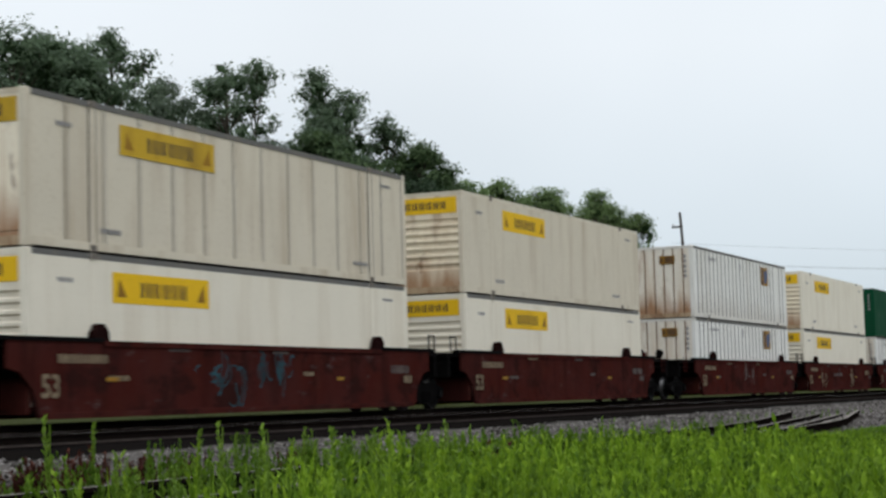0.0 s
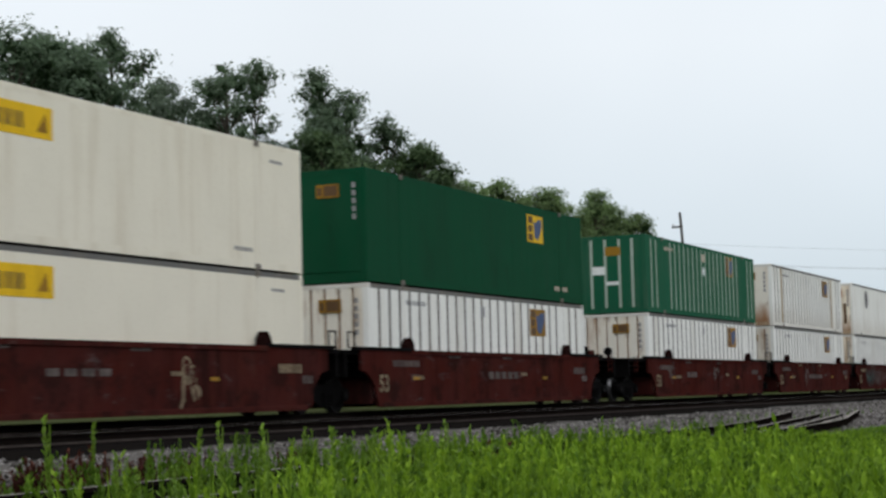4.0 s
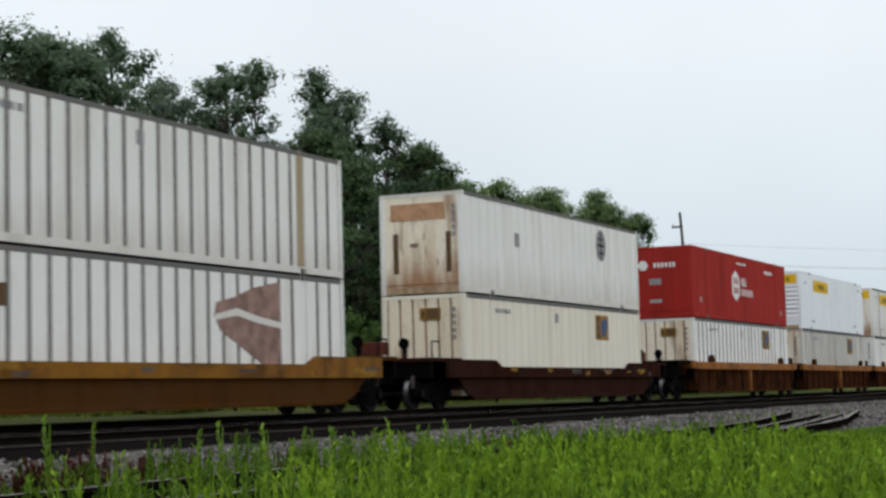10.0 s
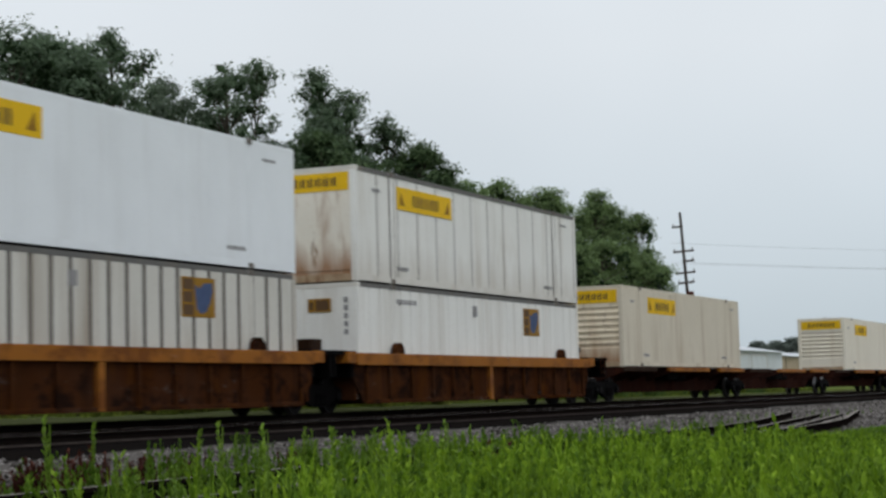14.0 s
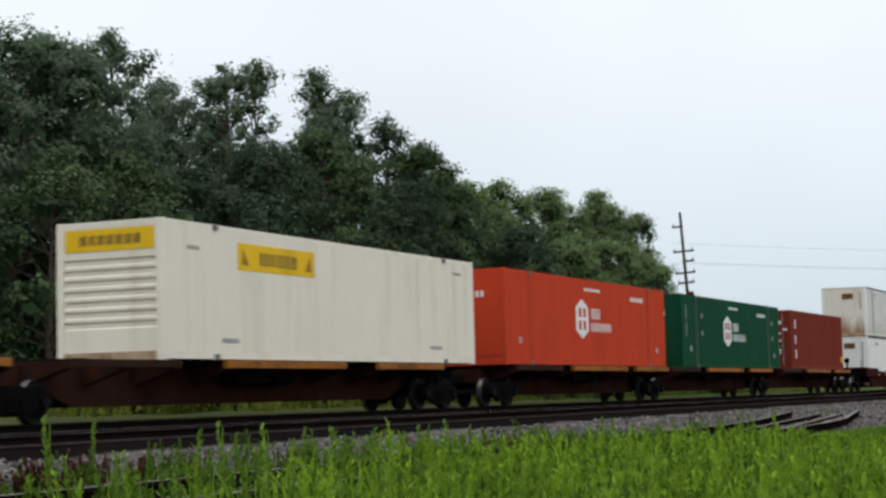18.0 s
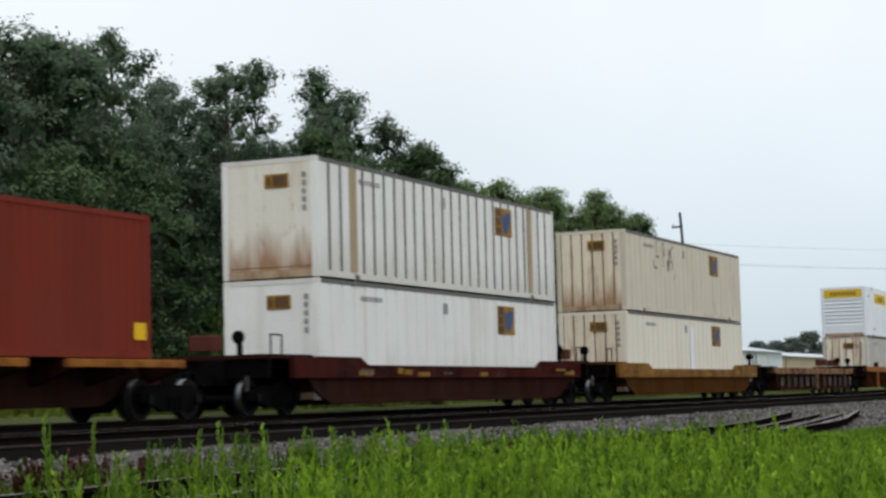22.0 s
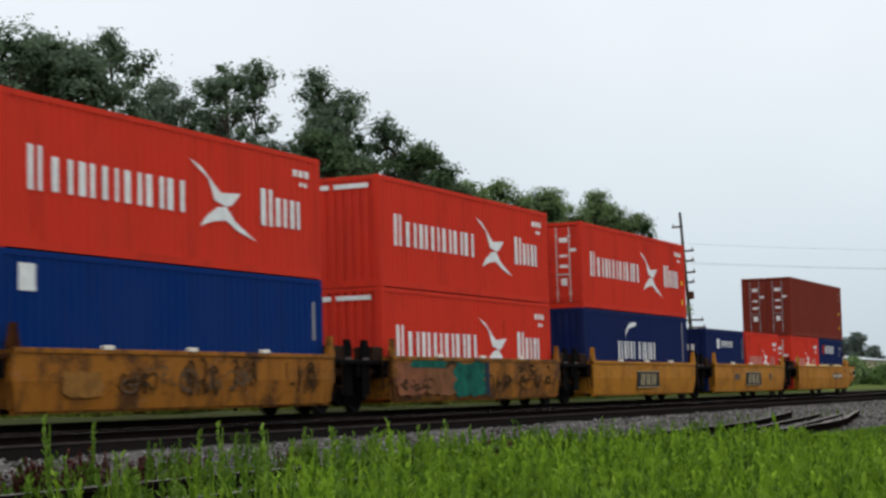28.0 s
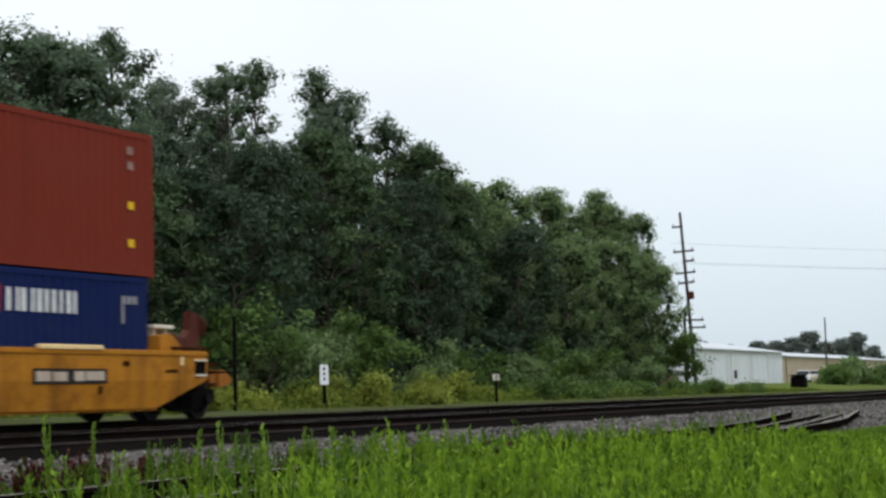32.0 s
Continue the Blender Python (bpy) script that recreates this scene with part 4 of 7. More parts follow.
def stripes(box, L, H, W, mat):
    """Pale upright ribs on the sides and nose of a green box."""
    n = 26
    rib = shared(("rib", H, mat.name), lambda: Geo().box(-0.05, 0.05, -0.012, 0.01, 0.2, H - 0.14).mesh("rib", mat))
    for i in range(1, n):
        x = -L / 2 + i * L / n
        if abs(abs(x) - 6.0) < 0.75 or abs(x) > 7.7:
            continue
        part("rib", rib, None, box, at=(x, -W / 2 - 0.002, 0))
        part("rib", rib, None, box, at=(x, W / 2 + 0.004, 0))
    ex = -L / 2 + 0.03
    for y in (-0.75, -0.25, 0.3, 0.85):
        part("rib", shared(("erib", H, mat.name), lambda: Geo().box(-0.012, 0.01, -0.05, 0.05, 0.2, H - 0.14).mesh("rib", mat)), None, box, at=(ex - 0.006, y, 0))
    part("marking", Geo().box(ex - 0.02, ex - 0.016, 0.32, 0.82, 1.45, 1.75).box(ex - 0.02, ex - 0.016, -0.2, 0.28, 1.05, 1.18), INKWHITE, box)
    part("badge", Geo().box(ex - 0.02, ex - 0.016, -0.3, 0.3, H - 0.75, H - 0.42), SIGNDIM, box)
    mark(box, -5.2, H - 0.4, 1.2, 0.12, -W / 2 - 0.012, GREYWHITE, n=5)
    part("sticker", Geo().box(-0.22, 0.22, -0.018, -0.002, -0.15, 0.15), GREYWHITE, box, at=(-0.3, -W / 2, H - 0.45))
    part("sticker", Geo().prism([(-0.18, 0), (0, -0.2), (0.18, 0), (0, 0.2)], -0.018, -0.002), CLEAN, box, at=(-0.3, -W / 2, H - 1.0))


# ---- well cars ----
def coupler(car, x, s):
    part("coupler", Geo().box(min(x, x + s * 1.0), max(x, x + s * 1.0), -0.09, 0.09, 0.72, 0.95).cham(min(x + s * 0.85, x + s * 1.2), max(x + s * 0.85, x + s * 1.2), -0.16, 0.14, 0.66, 1.0, 0.03), BLACKSTEEL, car, "steel knuckle coupler")


def grab(car, x, y, z0, z1, mat):
    """An upright ladder rail with rungs."""
    g = Geo().cyl((x - 0.19, y, z0), 0.016, z1 - z0, "z", 6).cyl((x + 0.19, y, z0), 0.016, z1 - z0, "z", 6)
    for k in range(3):
        g.cyl((x - 0.19, y, z0 + (k + 0.5) * (z1 - z0) / 3), 0.014, 0.38, "x", 6)
    part("ladder", g, mat, car)


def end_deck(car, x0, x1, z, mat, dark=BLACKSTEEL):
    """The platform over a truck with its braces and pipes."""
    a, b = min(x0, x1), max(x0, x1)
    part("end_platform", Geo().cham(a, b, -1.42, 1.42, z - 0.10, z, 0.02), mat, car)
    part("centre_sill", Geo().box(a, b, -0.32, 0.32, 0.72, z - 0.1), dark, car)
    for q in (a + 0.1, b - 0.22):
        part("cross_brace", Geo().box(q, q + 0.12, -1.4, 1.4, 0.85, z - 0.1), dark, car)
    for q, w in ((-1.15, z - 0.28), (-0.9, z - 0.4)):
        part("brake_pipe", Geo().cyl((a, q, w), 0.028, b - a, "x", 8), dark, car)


def guide(car, x, z, mat, tall=0.32):
    """A raised container guide on the top chord."""
    for s in (-1, 1):
        y0, y1 = (-1.50, -1.33) if s < 0 else (1.33, 1.50)
        part("container_guide", Geo().prism([(-0.24, 0.0), (0.24, 0.0), (0.2, tall * 0.55), (0.06, tall), (-0.08, tall), (-0.22, tall * 0.5)], y0, y1), mat, car, at=(x, 0, z))


def well_floor(car, h, mat):
    part("well_floor", Geo().box(-h, -h + 1.6, -1.36, 1.36, 0.2, 0.30).box(h - 1.6, h, -1.36, 1.36, 0.2, 0.30).box(-0.6, 0.6, -1.36, 1.36, 0.2, 0.30)
         .box(-h, h, -1.38, -1.15, 0.2, 0.3).box(-h, h, 1.15, 1.38, 0.2, 0.3), mat, car)


def platform_gear(car, x, mat, tall=True):
    """Brake wheel stand, box and low rails on an end platform."""
    part("brake_stand", Geo().box(x - 0.05, x + 0.05, -0.55, -0.45, 1.35, 1.85).cyl((x - 0.08, -0.5, 1.78), 0.16, 0.04, "x", 14), BLACKSTEEL, car)
    part("valve_box", Geo().cham(x - 0.25, x + 0.25, 0.1, 0.7, 1.5, 1.85, 0.03), mat, car)


def red_unit(X, left, right, label, seed, spray=None, mat=None):
    """One unit of a 53-foot well car with flat deep sides. left, right: 'coupler', 'shared' or ''."""
    mat = mat or CARRED
    car = thing("well_car", label, "railway car", (X, TRACK_Y, 0), "well cars of the train")
    y = -1.50
    for s in (-1, 1):
        y0, y1 = sorted((s * 1.50, s * 1.42))
        poly = [(-7.95, 0.12), (7.95, 0.12), (8.15, 0.62), (8.55, 0.95), (8.9, 1.02), (8.9, 1.52), (6.0, 1.52), (6.0, 1.49), (-6.0, 1.49), (-6.0, 1.52), (-8.9, 1.52), (-8.9, 1.02), (-8.55, 0.95), (-8.15, 0.62)]
        part("side_panel", Geo().prism(poly, y0, y1), mat, car)
        c0, c1 = sorted((s * 1.535, s * 1.40))
        part("top_chord", Geo().cham(-6.0, 6.0, c0, c1, 1.44, 1.55, 0.012), mat, car)
        part("bottom_chord", Geo().cham(-7.8, 7.8, c0, c1, 0.10, 0.22, 0.012), mat, car)
        for a, b in ((-9.3, -6.0), (6.0, 9.3)):
            part("deck_edge", Geo().cham(a, b, c0, c1, 1.52, 1.60, 0.01), BLACKSTEEL, car)
    well_floor(car, 7.9, mat)
    part("bulkhead", Geo().box(-8.25, -8.15, -1.42, 1.42, 0.2, 1.5), mat, car)
    part("bulkhead", Geo().box(8.15, 8.25, -1.42, 1.42, 0.2, 1.5), mat, car)
    for s, mode in ((-1, left), (1, right)):
        reach = 11.0 if mode == "coupler" else 9.7
        end_deck(car, s * 8.25, s * reach, 1.52, BLACKSTEEL)
        guide(car, s * 6.0, 1.55, GUIDEDARK)
        if mode == "coupler":
            truck(car, s * 9.85)
            coupler(car, s * 11.0, s)
            grab(car, s * 10.2, -1.45, 1.0, 1.6, mat)
            platform_gear(car, s * 10.4, mat)
        elif mode == "shared":
            truck(car, s * 9.77)
        if mode != "coupler":
            part("handrail", Geo().cyl((s * 9.1, -1.42, 1.55), 0.022, 0.42, "z", 6).cyl((s * 9.45, -1.42, 1.55), 0.022, 0.42, "z", 6).cyl((min(s * 9.1, s * 9.45), -1.42, 1.95), 0.022, 0.35, "x", 6), BLACKSTEEL, car)
    part("unit_number", shared("fifty_three", lambda: words("53", 0.42, INKDULL)), None, car, "stencilled white number 53", at=(-7.65, y - 0.008, 0.5))
    r = random.Random(seed)
    for x, z, w, h in ((-6.6, 1.2, 1.6, 0.16), (6.9, 1.05, 1.1, 0.2), (7.6, 0.8, 0.5, 0.18), (-5.3, 0.84, 0.7, 0.1), (2.2, 0.93, 0.5, 0.09), (-3.5, 1.4, 0.8, 0.06), (0.9, 1.4, 0.7, 0.06)):
        mark(car, x + r.uniform(-0.3, 0.3), z, w, h, y if z < 1.43 and z > 0.27 else -1.535, r.choice((CHALK, CHALK, INKDULL)), seed=seed)
    part("reflector", Geo().box(-5.9, -5.5, y - 0.006, y, 0.78, 0.86), SIGNDIM, car)
    part("reflector", Geo().box(3.6, 3.95, y - 0.006, y, 0.78, 0.86), SIGNDIM, car)
    for k, (kind, x, z, w, h, col) in enumerate(spray or ()):
        if kind == "bars":
            mark(car, x, z, w, h, y, col, n=max(2, int(w / 0.45)), seed=seed + k)
        else:
            scrawl(car, x, z, w, h, y, col, seed + k, kind)
    RIDERS.append((car, X))
    return car


def sloped_unit(X, label, mat, chordmat, seed):
    """A single 53-foot well car: low sides with an overhanging upper chord, raised at both ends, cut away over the trucks."""
    car = thing("well_car", label, "railway car", (X, TRACK_Y, 0), "well cars of the train")
    for s in (-1, 1):
        y0, y1 = sorted((s * 1.42, s * 1.35))
        part("side_panel", Geo().prism([(-7.7, 0.22), (7.7, 0.22), (8.3, 0.42), (8.95, 0.86), (-8.95, 0.86), (-8.3, 0.42)], y0, y1), mat, car)
        c0, c1 = sorted((s * 1.50, s * 1.38))
        part("top_chord", Geo().prism([(-9.7, 0.84), (9.7, 0.84), (9.7, 1.34), (6.3, 1.34), (5.85, 1.15), (-5.85, 1.15), (-6.3, 1.34), (-9.7, 1.34)], c0, c1), chordmat, car)
        part("bottom_chord", Geo().cham(-7.3, 7.3, min(s * 1.46, s * 1.36), max(s * 1.46, s * 1.36), 0.2, 0.30, 0.012), mat, car)
    well_floor(car, 7.6, mat)
    part("bulkhead", Geo().box(-8.6, -8.5, -1.4, 1.4, 0.5, 1.32), mat, car)
    part("bulkhead", Geo().box(8.5, 8.6, -1.4, 1.4, 0.5, 1.32), mat, car)
    for s in (-1, 1):
        end_deck(car, s * 8.6, s * 10.8, 1.38, mat)
        truck(car, s * 9.6)
        coupler(car, s * 10.8, s)
        platform_gear(car, s * 10.4, RUSTBOX)
        part("handrail", Geo().cyl((s * 9.9, -1.3, 1.38), 0.022, 0.45, "z", 6).cyl((s * 10.4, -1.3, 1.38), 0.022, 0.45, "z", 6).cyl((min(s * 9.9, s * 10.4), -1.3, 1.82), 0.022, 0.5, "x", 6), BLACKSTEEL, car)
        part("white_hose", Geo().cyl((s * 10.7, -0.85, 0.55), 0.05, 0.35, "z", 8), CHALK, car)
    r = random.Random(seed)
    for i in range(11):
        mark(car, r.uniform(-9.2, 9.2), r.uniform(0.92, 1.08), r.uniform(0.25, 0.9), r.uniform(0.06, 0.16), -1.5, r.choice((CHALK, SIGNDIM, SIGNDIM)), seed=seed + i)
    RIDERS.append((car, X))
    return car


def ribbed_unit(X, left, right, label, seed, top=1.45, half=8.55, chord=None, web=None, pitch=1.24, patches=False, ends=10.9):
    """A 53-foot well unit with a deep top chord and upright ribs on a sunken web."""
    car = thing("well_car", label, "railway car", (X, TRACK_Y, 0), "well cars of the train")
    chord, web = chord or RUSTCHORD, web or RUSTWEB
    n = int(2 * (half - 0.6) / pitch)
    rib = shared(("webrib", top), lambda: Geo().prism([(-0.05, 0.24), (0.05, 0.24), (0.05, top - 0.28), (-0.05, top - 0.28)], -1.48, -1.38).mesh("rib", RUSTWEB))
    post = shared(("webpost", top, chord.name), lambda: Geo().cham(-0.11, 0.11, -1.51, -1.36, 0.22, top - 0.28, 0.015).mesh("post", chord))
    for s in (-1, 1):
        y0, y1 = sorted((s * 1.40, s * 1.34))
        part("side_panel", Geo().prism([(-half + 0.5, 0.22), (half - 0.5, 0.22), (half, 0.75), (half, top), (-half, top), (-half, 0.75)], y0, y1), web, car)
        c0, c1 = sorted((s * 1.52, s * 1.36))
        part("top_chord", Geo().cham(-half, half, c0, c1, top - 0.29, top, 0.02), chord, car)
        part("bottom_chord", Geo().cham(-half + 0.5, half - 0.5, min(s * 1.47, s * 1.34), max(s * 1.47, s * 1.34), 0.2, 0.3, 0.015), web, car)
    for i in range(n + 1):
        x = -(half - 0.6) + i * 2 * (half - 0.6) / n
        big = abs(abs(x) - 6.0) < pitch * 0.5 or abs(x) < 0.2
        part("post" if big else "rib", post if big else rib, None, car, at=(x, 0, 0))
        part("post" if big else "rib", post if big else rib, None, car, at=(x, 0, 0)).rotation_euler = (0, 0, math.pi)
        if patches and not big:
            blotch(car, x + pitch / 2, 0.60, 0.62 + 0.13 * (i % 3), 0.46 + 0.10 * (i % 2), -1.40, PATCHDIM if i % 4 else CHALKDIM, seed * 50 + i, "chalk_patch")
    well_floor(car, half - 0.6, web)
    part("bulkhead", Geo().box(-half + 0.1, -half + 0.2, -1.36, 1.36, 0.3, top), web, car)
    part("bulkhead", Geo().box(half - 0.2, half - 0.1, -1.36, 1.36, 0.3, top), web, car)
    for s, mode in ((-1, left), (1, right)):
        reach = ends if mode == "coupler" else 9.7
        end_deck(car, s * (half - 0.1), s * reach, top + 0.05, BLACKSTEEL)
        part("end_beam", Geo().cham(min(s * half, s * (half + 0.5)), max(s * half, s * (half + 0.5)), -1.5, 1.5, top - 0.25, top + 0.02, 0.02), chord, car)
        if not patches:
            guide(car, s * 6.05, top, RUSTWEB, 0.28)
        if mode == "coupler":
            truck(car, s * 9.7)
            coupler(car, s * reach, s)
            grab(car, s * (reach - 0.6), -1.45, 0.9, top + 0.1, RUSTWEB)
            platform_gear(car, s * (reach - 0.5), RUSTBOX)
        elif mode == "shared":
            truck(car, s * 9.75)
            part("valve_box", Geo().cham(s * 9.2 - 0.3, s * 9.2 + 0.3, -1.2, -0.6, top + 0.05, top + 0.32, 0.03), GRIME, car)
    RIDERS.append((car, X))
    return car


def bare_end(car, x, mat):
    """The open end of the train: side pocket, grating, narrow draft sill, brake stand, truck and coupler."""
    part("end_platform", Geo().cham(6.1, x, -1.42, 1.42, 1.18, 1.30, 0.02), mat, car)
    part("walkway", Geo().cham(6.55, x + 0.05, -1.46, -0.7, 1.43, 1.48, 0.012), RUSTWEB, car, "rusty walkway grating")
    part("end_sill", Geo().cham(x - 0.1, x + 0.12, -1.46, 1.46, 0.82, 1.30, 0.03), mat, car)
    part("draft_sill", Geo().cham(x, 9.7, -0.36, 0.36, 0.68, 1.12, 0.03), RUSTWEB, car, "rusty draft sill")
    part("deck", Geo().cham(x, 9.5, -0.7, 0.7, 1.12, 1.18, 0.012), RUSTWEB, car)
    # The pocket is not cut out: a black plate gives its dark inside.
    part("side_pocket", Geo().box(x - 0.46, x - 0.06, -1.514, -1.502, 0.92, 1.18), BLACKSTEEL, car, "black plate in place of an open foothold")
    part("step", Geo().cham(x - 0.48, x - 0.04, -1.55, -1.49, 0.88, 0.915, 0.01), DULL, car, "worn pale foothold")
    part("step", Geo().cham(x - 0.48, x - 0.04, -1.55, -1.49, 1.185, 1.22, 0.01), DULL, car, "worn pale foothold")
    part("reflector", Geo().box(x - 1.02, x - 0.90, -1.512, -1.502, 1.10, 1.28), LUGPAINT, car)
    part("corner_casting", Geo().prism([(6.15, 1.36), (7.05, 1.36), (6.78, 1.62), (6.55, 1.74), (6.15, 1.70)], -1.36, -1.05), mat, car, "stained yellow corner guide")
    part("guide_cap", Geo().cham(6.2, 6.95, -1.2, -0.75, 1.86, 1.93, 0.015).box(6.3, 6.4, -1.1, -0.9, 1.3, 1.87).box(6.72, 6.82, -1.1, -0.9, 1.3, 1.87), DULL, car, "pale flat cap on two posts")
    part("valve_box", Geo().cham(7.15, 7.75, -0.95, -0.4, 1.30, 1.72, 0.03).cyl((7.2, -0.7, 1.76), 0.05, 0.5, "x", 8), RUSTBOX, car)
    part("brake_stand", Geo().prism([(8.25, 1.18), (8.75, 1.18), (8.86, 1.7), (8.82, 2.24), (8.55, 2.3), (8.5, 1.9), (8.28, 1.72)], -0.62, -0.42), RUSTBOX, car, "rusty brake stand")
    part("brake_wheel", Geo().cyl((8.88, -0.52, 1.98), 0.24, 0.035, "x", 16).cyl((8.8, -0.52, 1.98), 0.05, 0.16, "x", 10), RUSTBOX, car)
    part("coupler", Geo().box(9.7, 10.5, -0.09, 0.09, 0.76, 0.95).prism([(10.4, 0.66), (10.85, 0.72), (10.95, 0.86), (10.6, 1.06), (10.4, 1.06)], -0.17, 0.15), RUSTCHORD, car, "rust-orange knuckle coupler")
    part("air_hose", Geo().cyl((9.75, -0.3, 0.32), 0.03, 0.45, "z", 8).cyl((9.6, -0.3, 0.74), 0.03, 0.2, "x", 8), BLACKSTEEL, car)
    part("lever", Geo().cyl((9.6, -1.2, 0.98), 0.016, 1.2, "y", 6).cyl((7.8, -1.2, 0.98), 0.016, 1.8, "x", 6), BLACKSTEEL, car)
    blotch(car, 6.35, 0.98, 0.5, 0.07, -1.505, RUSTWEB, 470, "rust_stain")
    blotch(car, 4.75, 1.12, 0.26, 0.12, -1.505, RUSTWEB, 471, "rust_stain")
    blotch(car, 3.9, 0.62, 0.14, 0.16, -1.492, RUSTWEB, 472, "rust_stain")
    part("brake_beam", Geo().box(6.6, 8.9, -0.95, -0.85, 0.42, 0.62).cyl((7.35, -0.98, 0.72), 0.17, 0.6, "x", 12), BLACKSTEEL, car)
    truck(car, 7.62)


def yellow_unit(X, left, right, label, mat, seed, logo=True, half=6.1, rend=None, extra=()):
    """One unit of a 40-foot well car: yellow flat side bent inwards below its middle."""
    car = thing("well_car", label, "railway car", (X, TRACK_Y, 0), "well cars of the train")
    rh = rend or half
    for s in (-1, 1):
        g = Geo()
        ya, yb, yc = s * 1.50, s * 1.43, s * 1.36
        xs = [(-half, -half + 0.12), (rh, rh - 0.12)]
        low = rh - 0.15 if rh == half else half - 0.2
        v = [(-half, ya, 0.80), (rh, ya, 0.80), (rh, ya, 1.36), (-half, ya, 1.36), (-half + 0.15, yb, 0.25), (low, yb, 0.25),
             (-half, yc, 0.80), (rh, yc, 0.80), (rh, yc, 1.36), (-half, yc, 1.36), (-half + 0.15, yc, 0.25), (low, yc, 0.25)]
        f = [(0, 1, 2, 3), (4, 5, 1, 0), (7, 6, 9, 8), (11, 10, 6, 7), (3, 2, 8, 9), (5, 4, 10, 11), (1, 5, 11, 7), (2, 1, 7, 8), (4, 0, 6, 10), (0, 3, 9, 6)]
        g.add(v, f if s < 0 else [tuple(reversed(q)) for q in f])
        part("side_panel", g, mat, car)
        part("top_chord", Geo().cham(-half, rh, min(s * 1.53, s * 1.36), max(s * 1.53, s * 1.36), 1.30, 1.39, 0.012), mat, car)
    well_floor(car, half - 0.1, mat)
    part("bulkhead", Geo().box(-half, -half + 0.1, -1.4, 1.4, 0.3, 1.36), mat, car)
    part("bulkhead", Geo().box(half - 0.1, half, -1.4, 1.4, 0.3, 1.36), mat, car)
    for s, mode in ((-1, left), (1, right)):
        if s > 0 and rend:
            bare_end(car, rh, mat)
            continue
        reach = 9.2 if mode == "coupler" else 7.75
        end_deck(car, s * half, s * reach, 1.28, (RUSTWEB if s < 0 else mat) if mode == "coupler" else BLACKSTEEL)
        part("valve_box", Geo().cham(min(s * 6.35, s * 6.95), max(s * 6.35, s * 6.95), -1.35, -0.8, 1.28, 1.62, 0.03), RUSTWEB if mode == "coupler" else GRIME, car)
        part("twist_post", Geo().prism([(-0.16, 0), (0.16, 0), (0.08, 0.28), (0.05, 0.45), (-0.05, 0.45), (-0.08, 0.28)], -1.5, -1.38), RUSTWEB if mode == "coupler" else mat, car, at=(s * (half - 0.1), 0, 1.38))
        if mode == "coupler":
            truck(car, s * 6.9)
            coupler(car, s * 9.2, s)
            platform_gear(car, s * 8.4, RUSTBOX)
            part("end_sill", Geo().cham(min(s * 8.9, s * 9.25), max(s * 8.9, s * 9.25), -1.35, 1.35, 0.85, 1.3, 0.03), mat, car)
            part("step", Geo().box(min(s * 8.6, s * 9.1), max(s * 8.6, s * 9.1), -1.45, -1.2, 0.42, 0.48).cyl((s * 8.62, -1.4, 0.45), 0.02, 0.8, "z", 6).cyl((s * 9.08, -1.4, 0.45), 0.02, 0.8, "z", 6), BLACKSTEEL, car)
            part("brake_stand", Geo().prism([(-0.16, 0), (0.16, 0), (0.13, 0.62), (0.05, 0.75), (-0.13, 0.75)], -0.12, 0.12), RUSTBOX, car, "rusty brake stand", at=(s * 8.25, -0.9, 1.3))
            part("brake_wheel", Geo().cyl((0, 0, 0), 0.26, 0.04, "x", 16).cyl((-0.05, 0, 0), 0.06, 0.14, "x", 10), RUSTBOX, car, at=(s * 8.42, -0.9, 1.82))
            part("handrail", Geo().cyl((s * 8.5, -1.3, 1.3), 0.020, 0.45, "z", 6).cyl((s * 9.0, -1.3, 1.3), 0.020, 0.45, "z", 6).cyl((min(s * 8.5, s * 9.0), -1.3, 1.75), 0.020, 0.5, "x", 6), BLACKSTEEL, car)
        elif mode == "shared":
            truck(car, s * 7.72)
        if mode != "coupler":
            grab(car, s * 6.42, -1.45, 0.45, 1.55, GRIME)
            part("brake_cylinder", Geo().cyl((s * 6.95 - 0.3, -1.05, 0.98), 0.17, 0.6, "x", 12), GRIME, car)
            part("end_bracket", Geo().prism([(-0.22, 0.42), (0.22, 0.42), (0.16, 1.0), (0.24, 1.55), (0.10, 1.78), (-0.12, 1.78), (-0.22, 1.3)], -1.30, -1.22), BLACKSTEEL, car, at=(s * 7.25, 0, 0))
            part("stencil_plate", Geo().box(-0.16, 0.16, -1.312, -1.302, 1.22, 1.34), CHALK, car, at=(s * 7.25, 0, 0))
    wide = 0.98 if rend else 0.16
    for x in ((-3.55, -0.3, 2.95) if rend else (-3.2, -0.2, 2.8)):
        part("side_lug", Geo().cham(x - wide, x + wide, -1.56, -1.44, 1.38, 1.46, 0.02), LUGPAINT if rend else CREAM, car)
    if logo:
        p = swatch("sign_panel", car, -0.1 + 0.3 * (seed % 2), 0.76, 2.68, 0.56, -1.505, BLACKBOX, "black panel with pale strokes", 0.012)
        g = Geo()
        for q in (-0.85, -0.60, -0.20, 0.05, 0.45, 0.75):
            g.prism([(q - 0.07, -0.08), (q + 0.07, -0.08), (q + 0.17, 0.32), (q + 0.03, 0.32)], -0.004, 0)
        part("sign_mark", g, PANELTAN, p, at=(-0.1 + 0.3 * (seed % 2), -1.518, 0.64))
        part("sign_rim", Geo().box(-1.36, 1.36, -0.004, 0, -0.30, -0.27).box(-1.36, 1.36, -0.004, 0, 0.27, 0.30), PANELTAN, p, at=(-0.1 + 0.3 * (seed % 2), -1.518, 0.76))
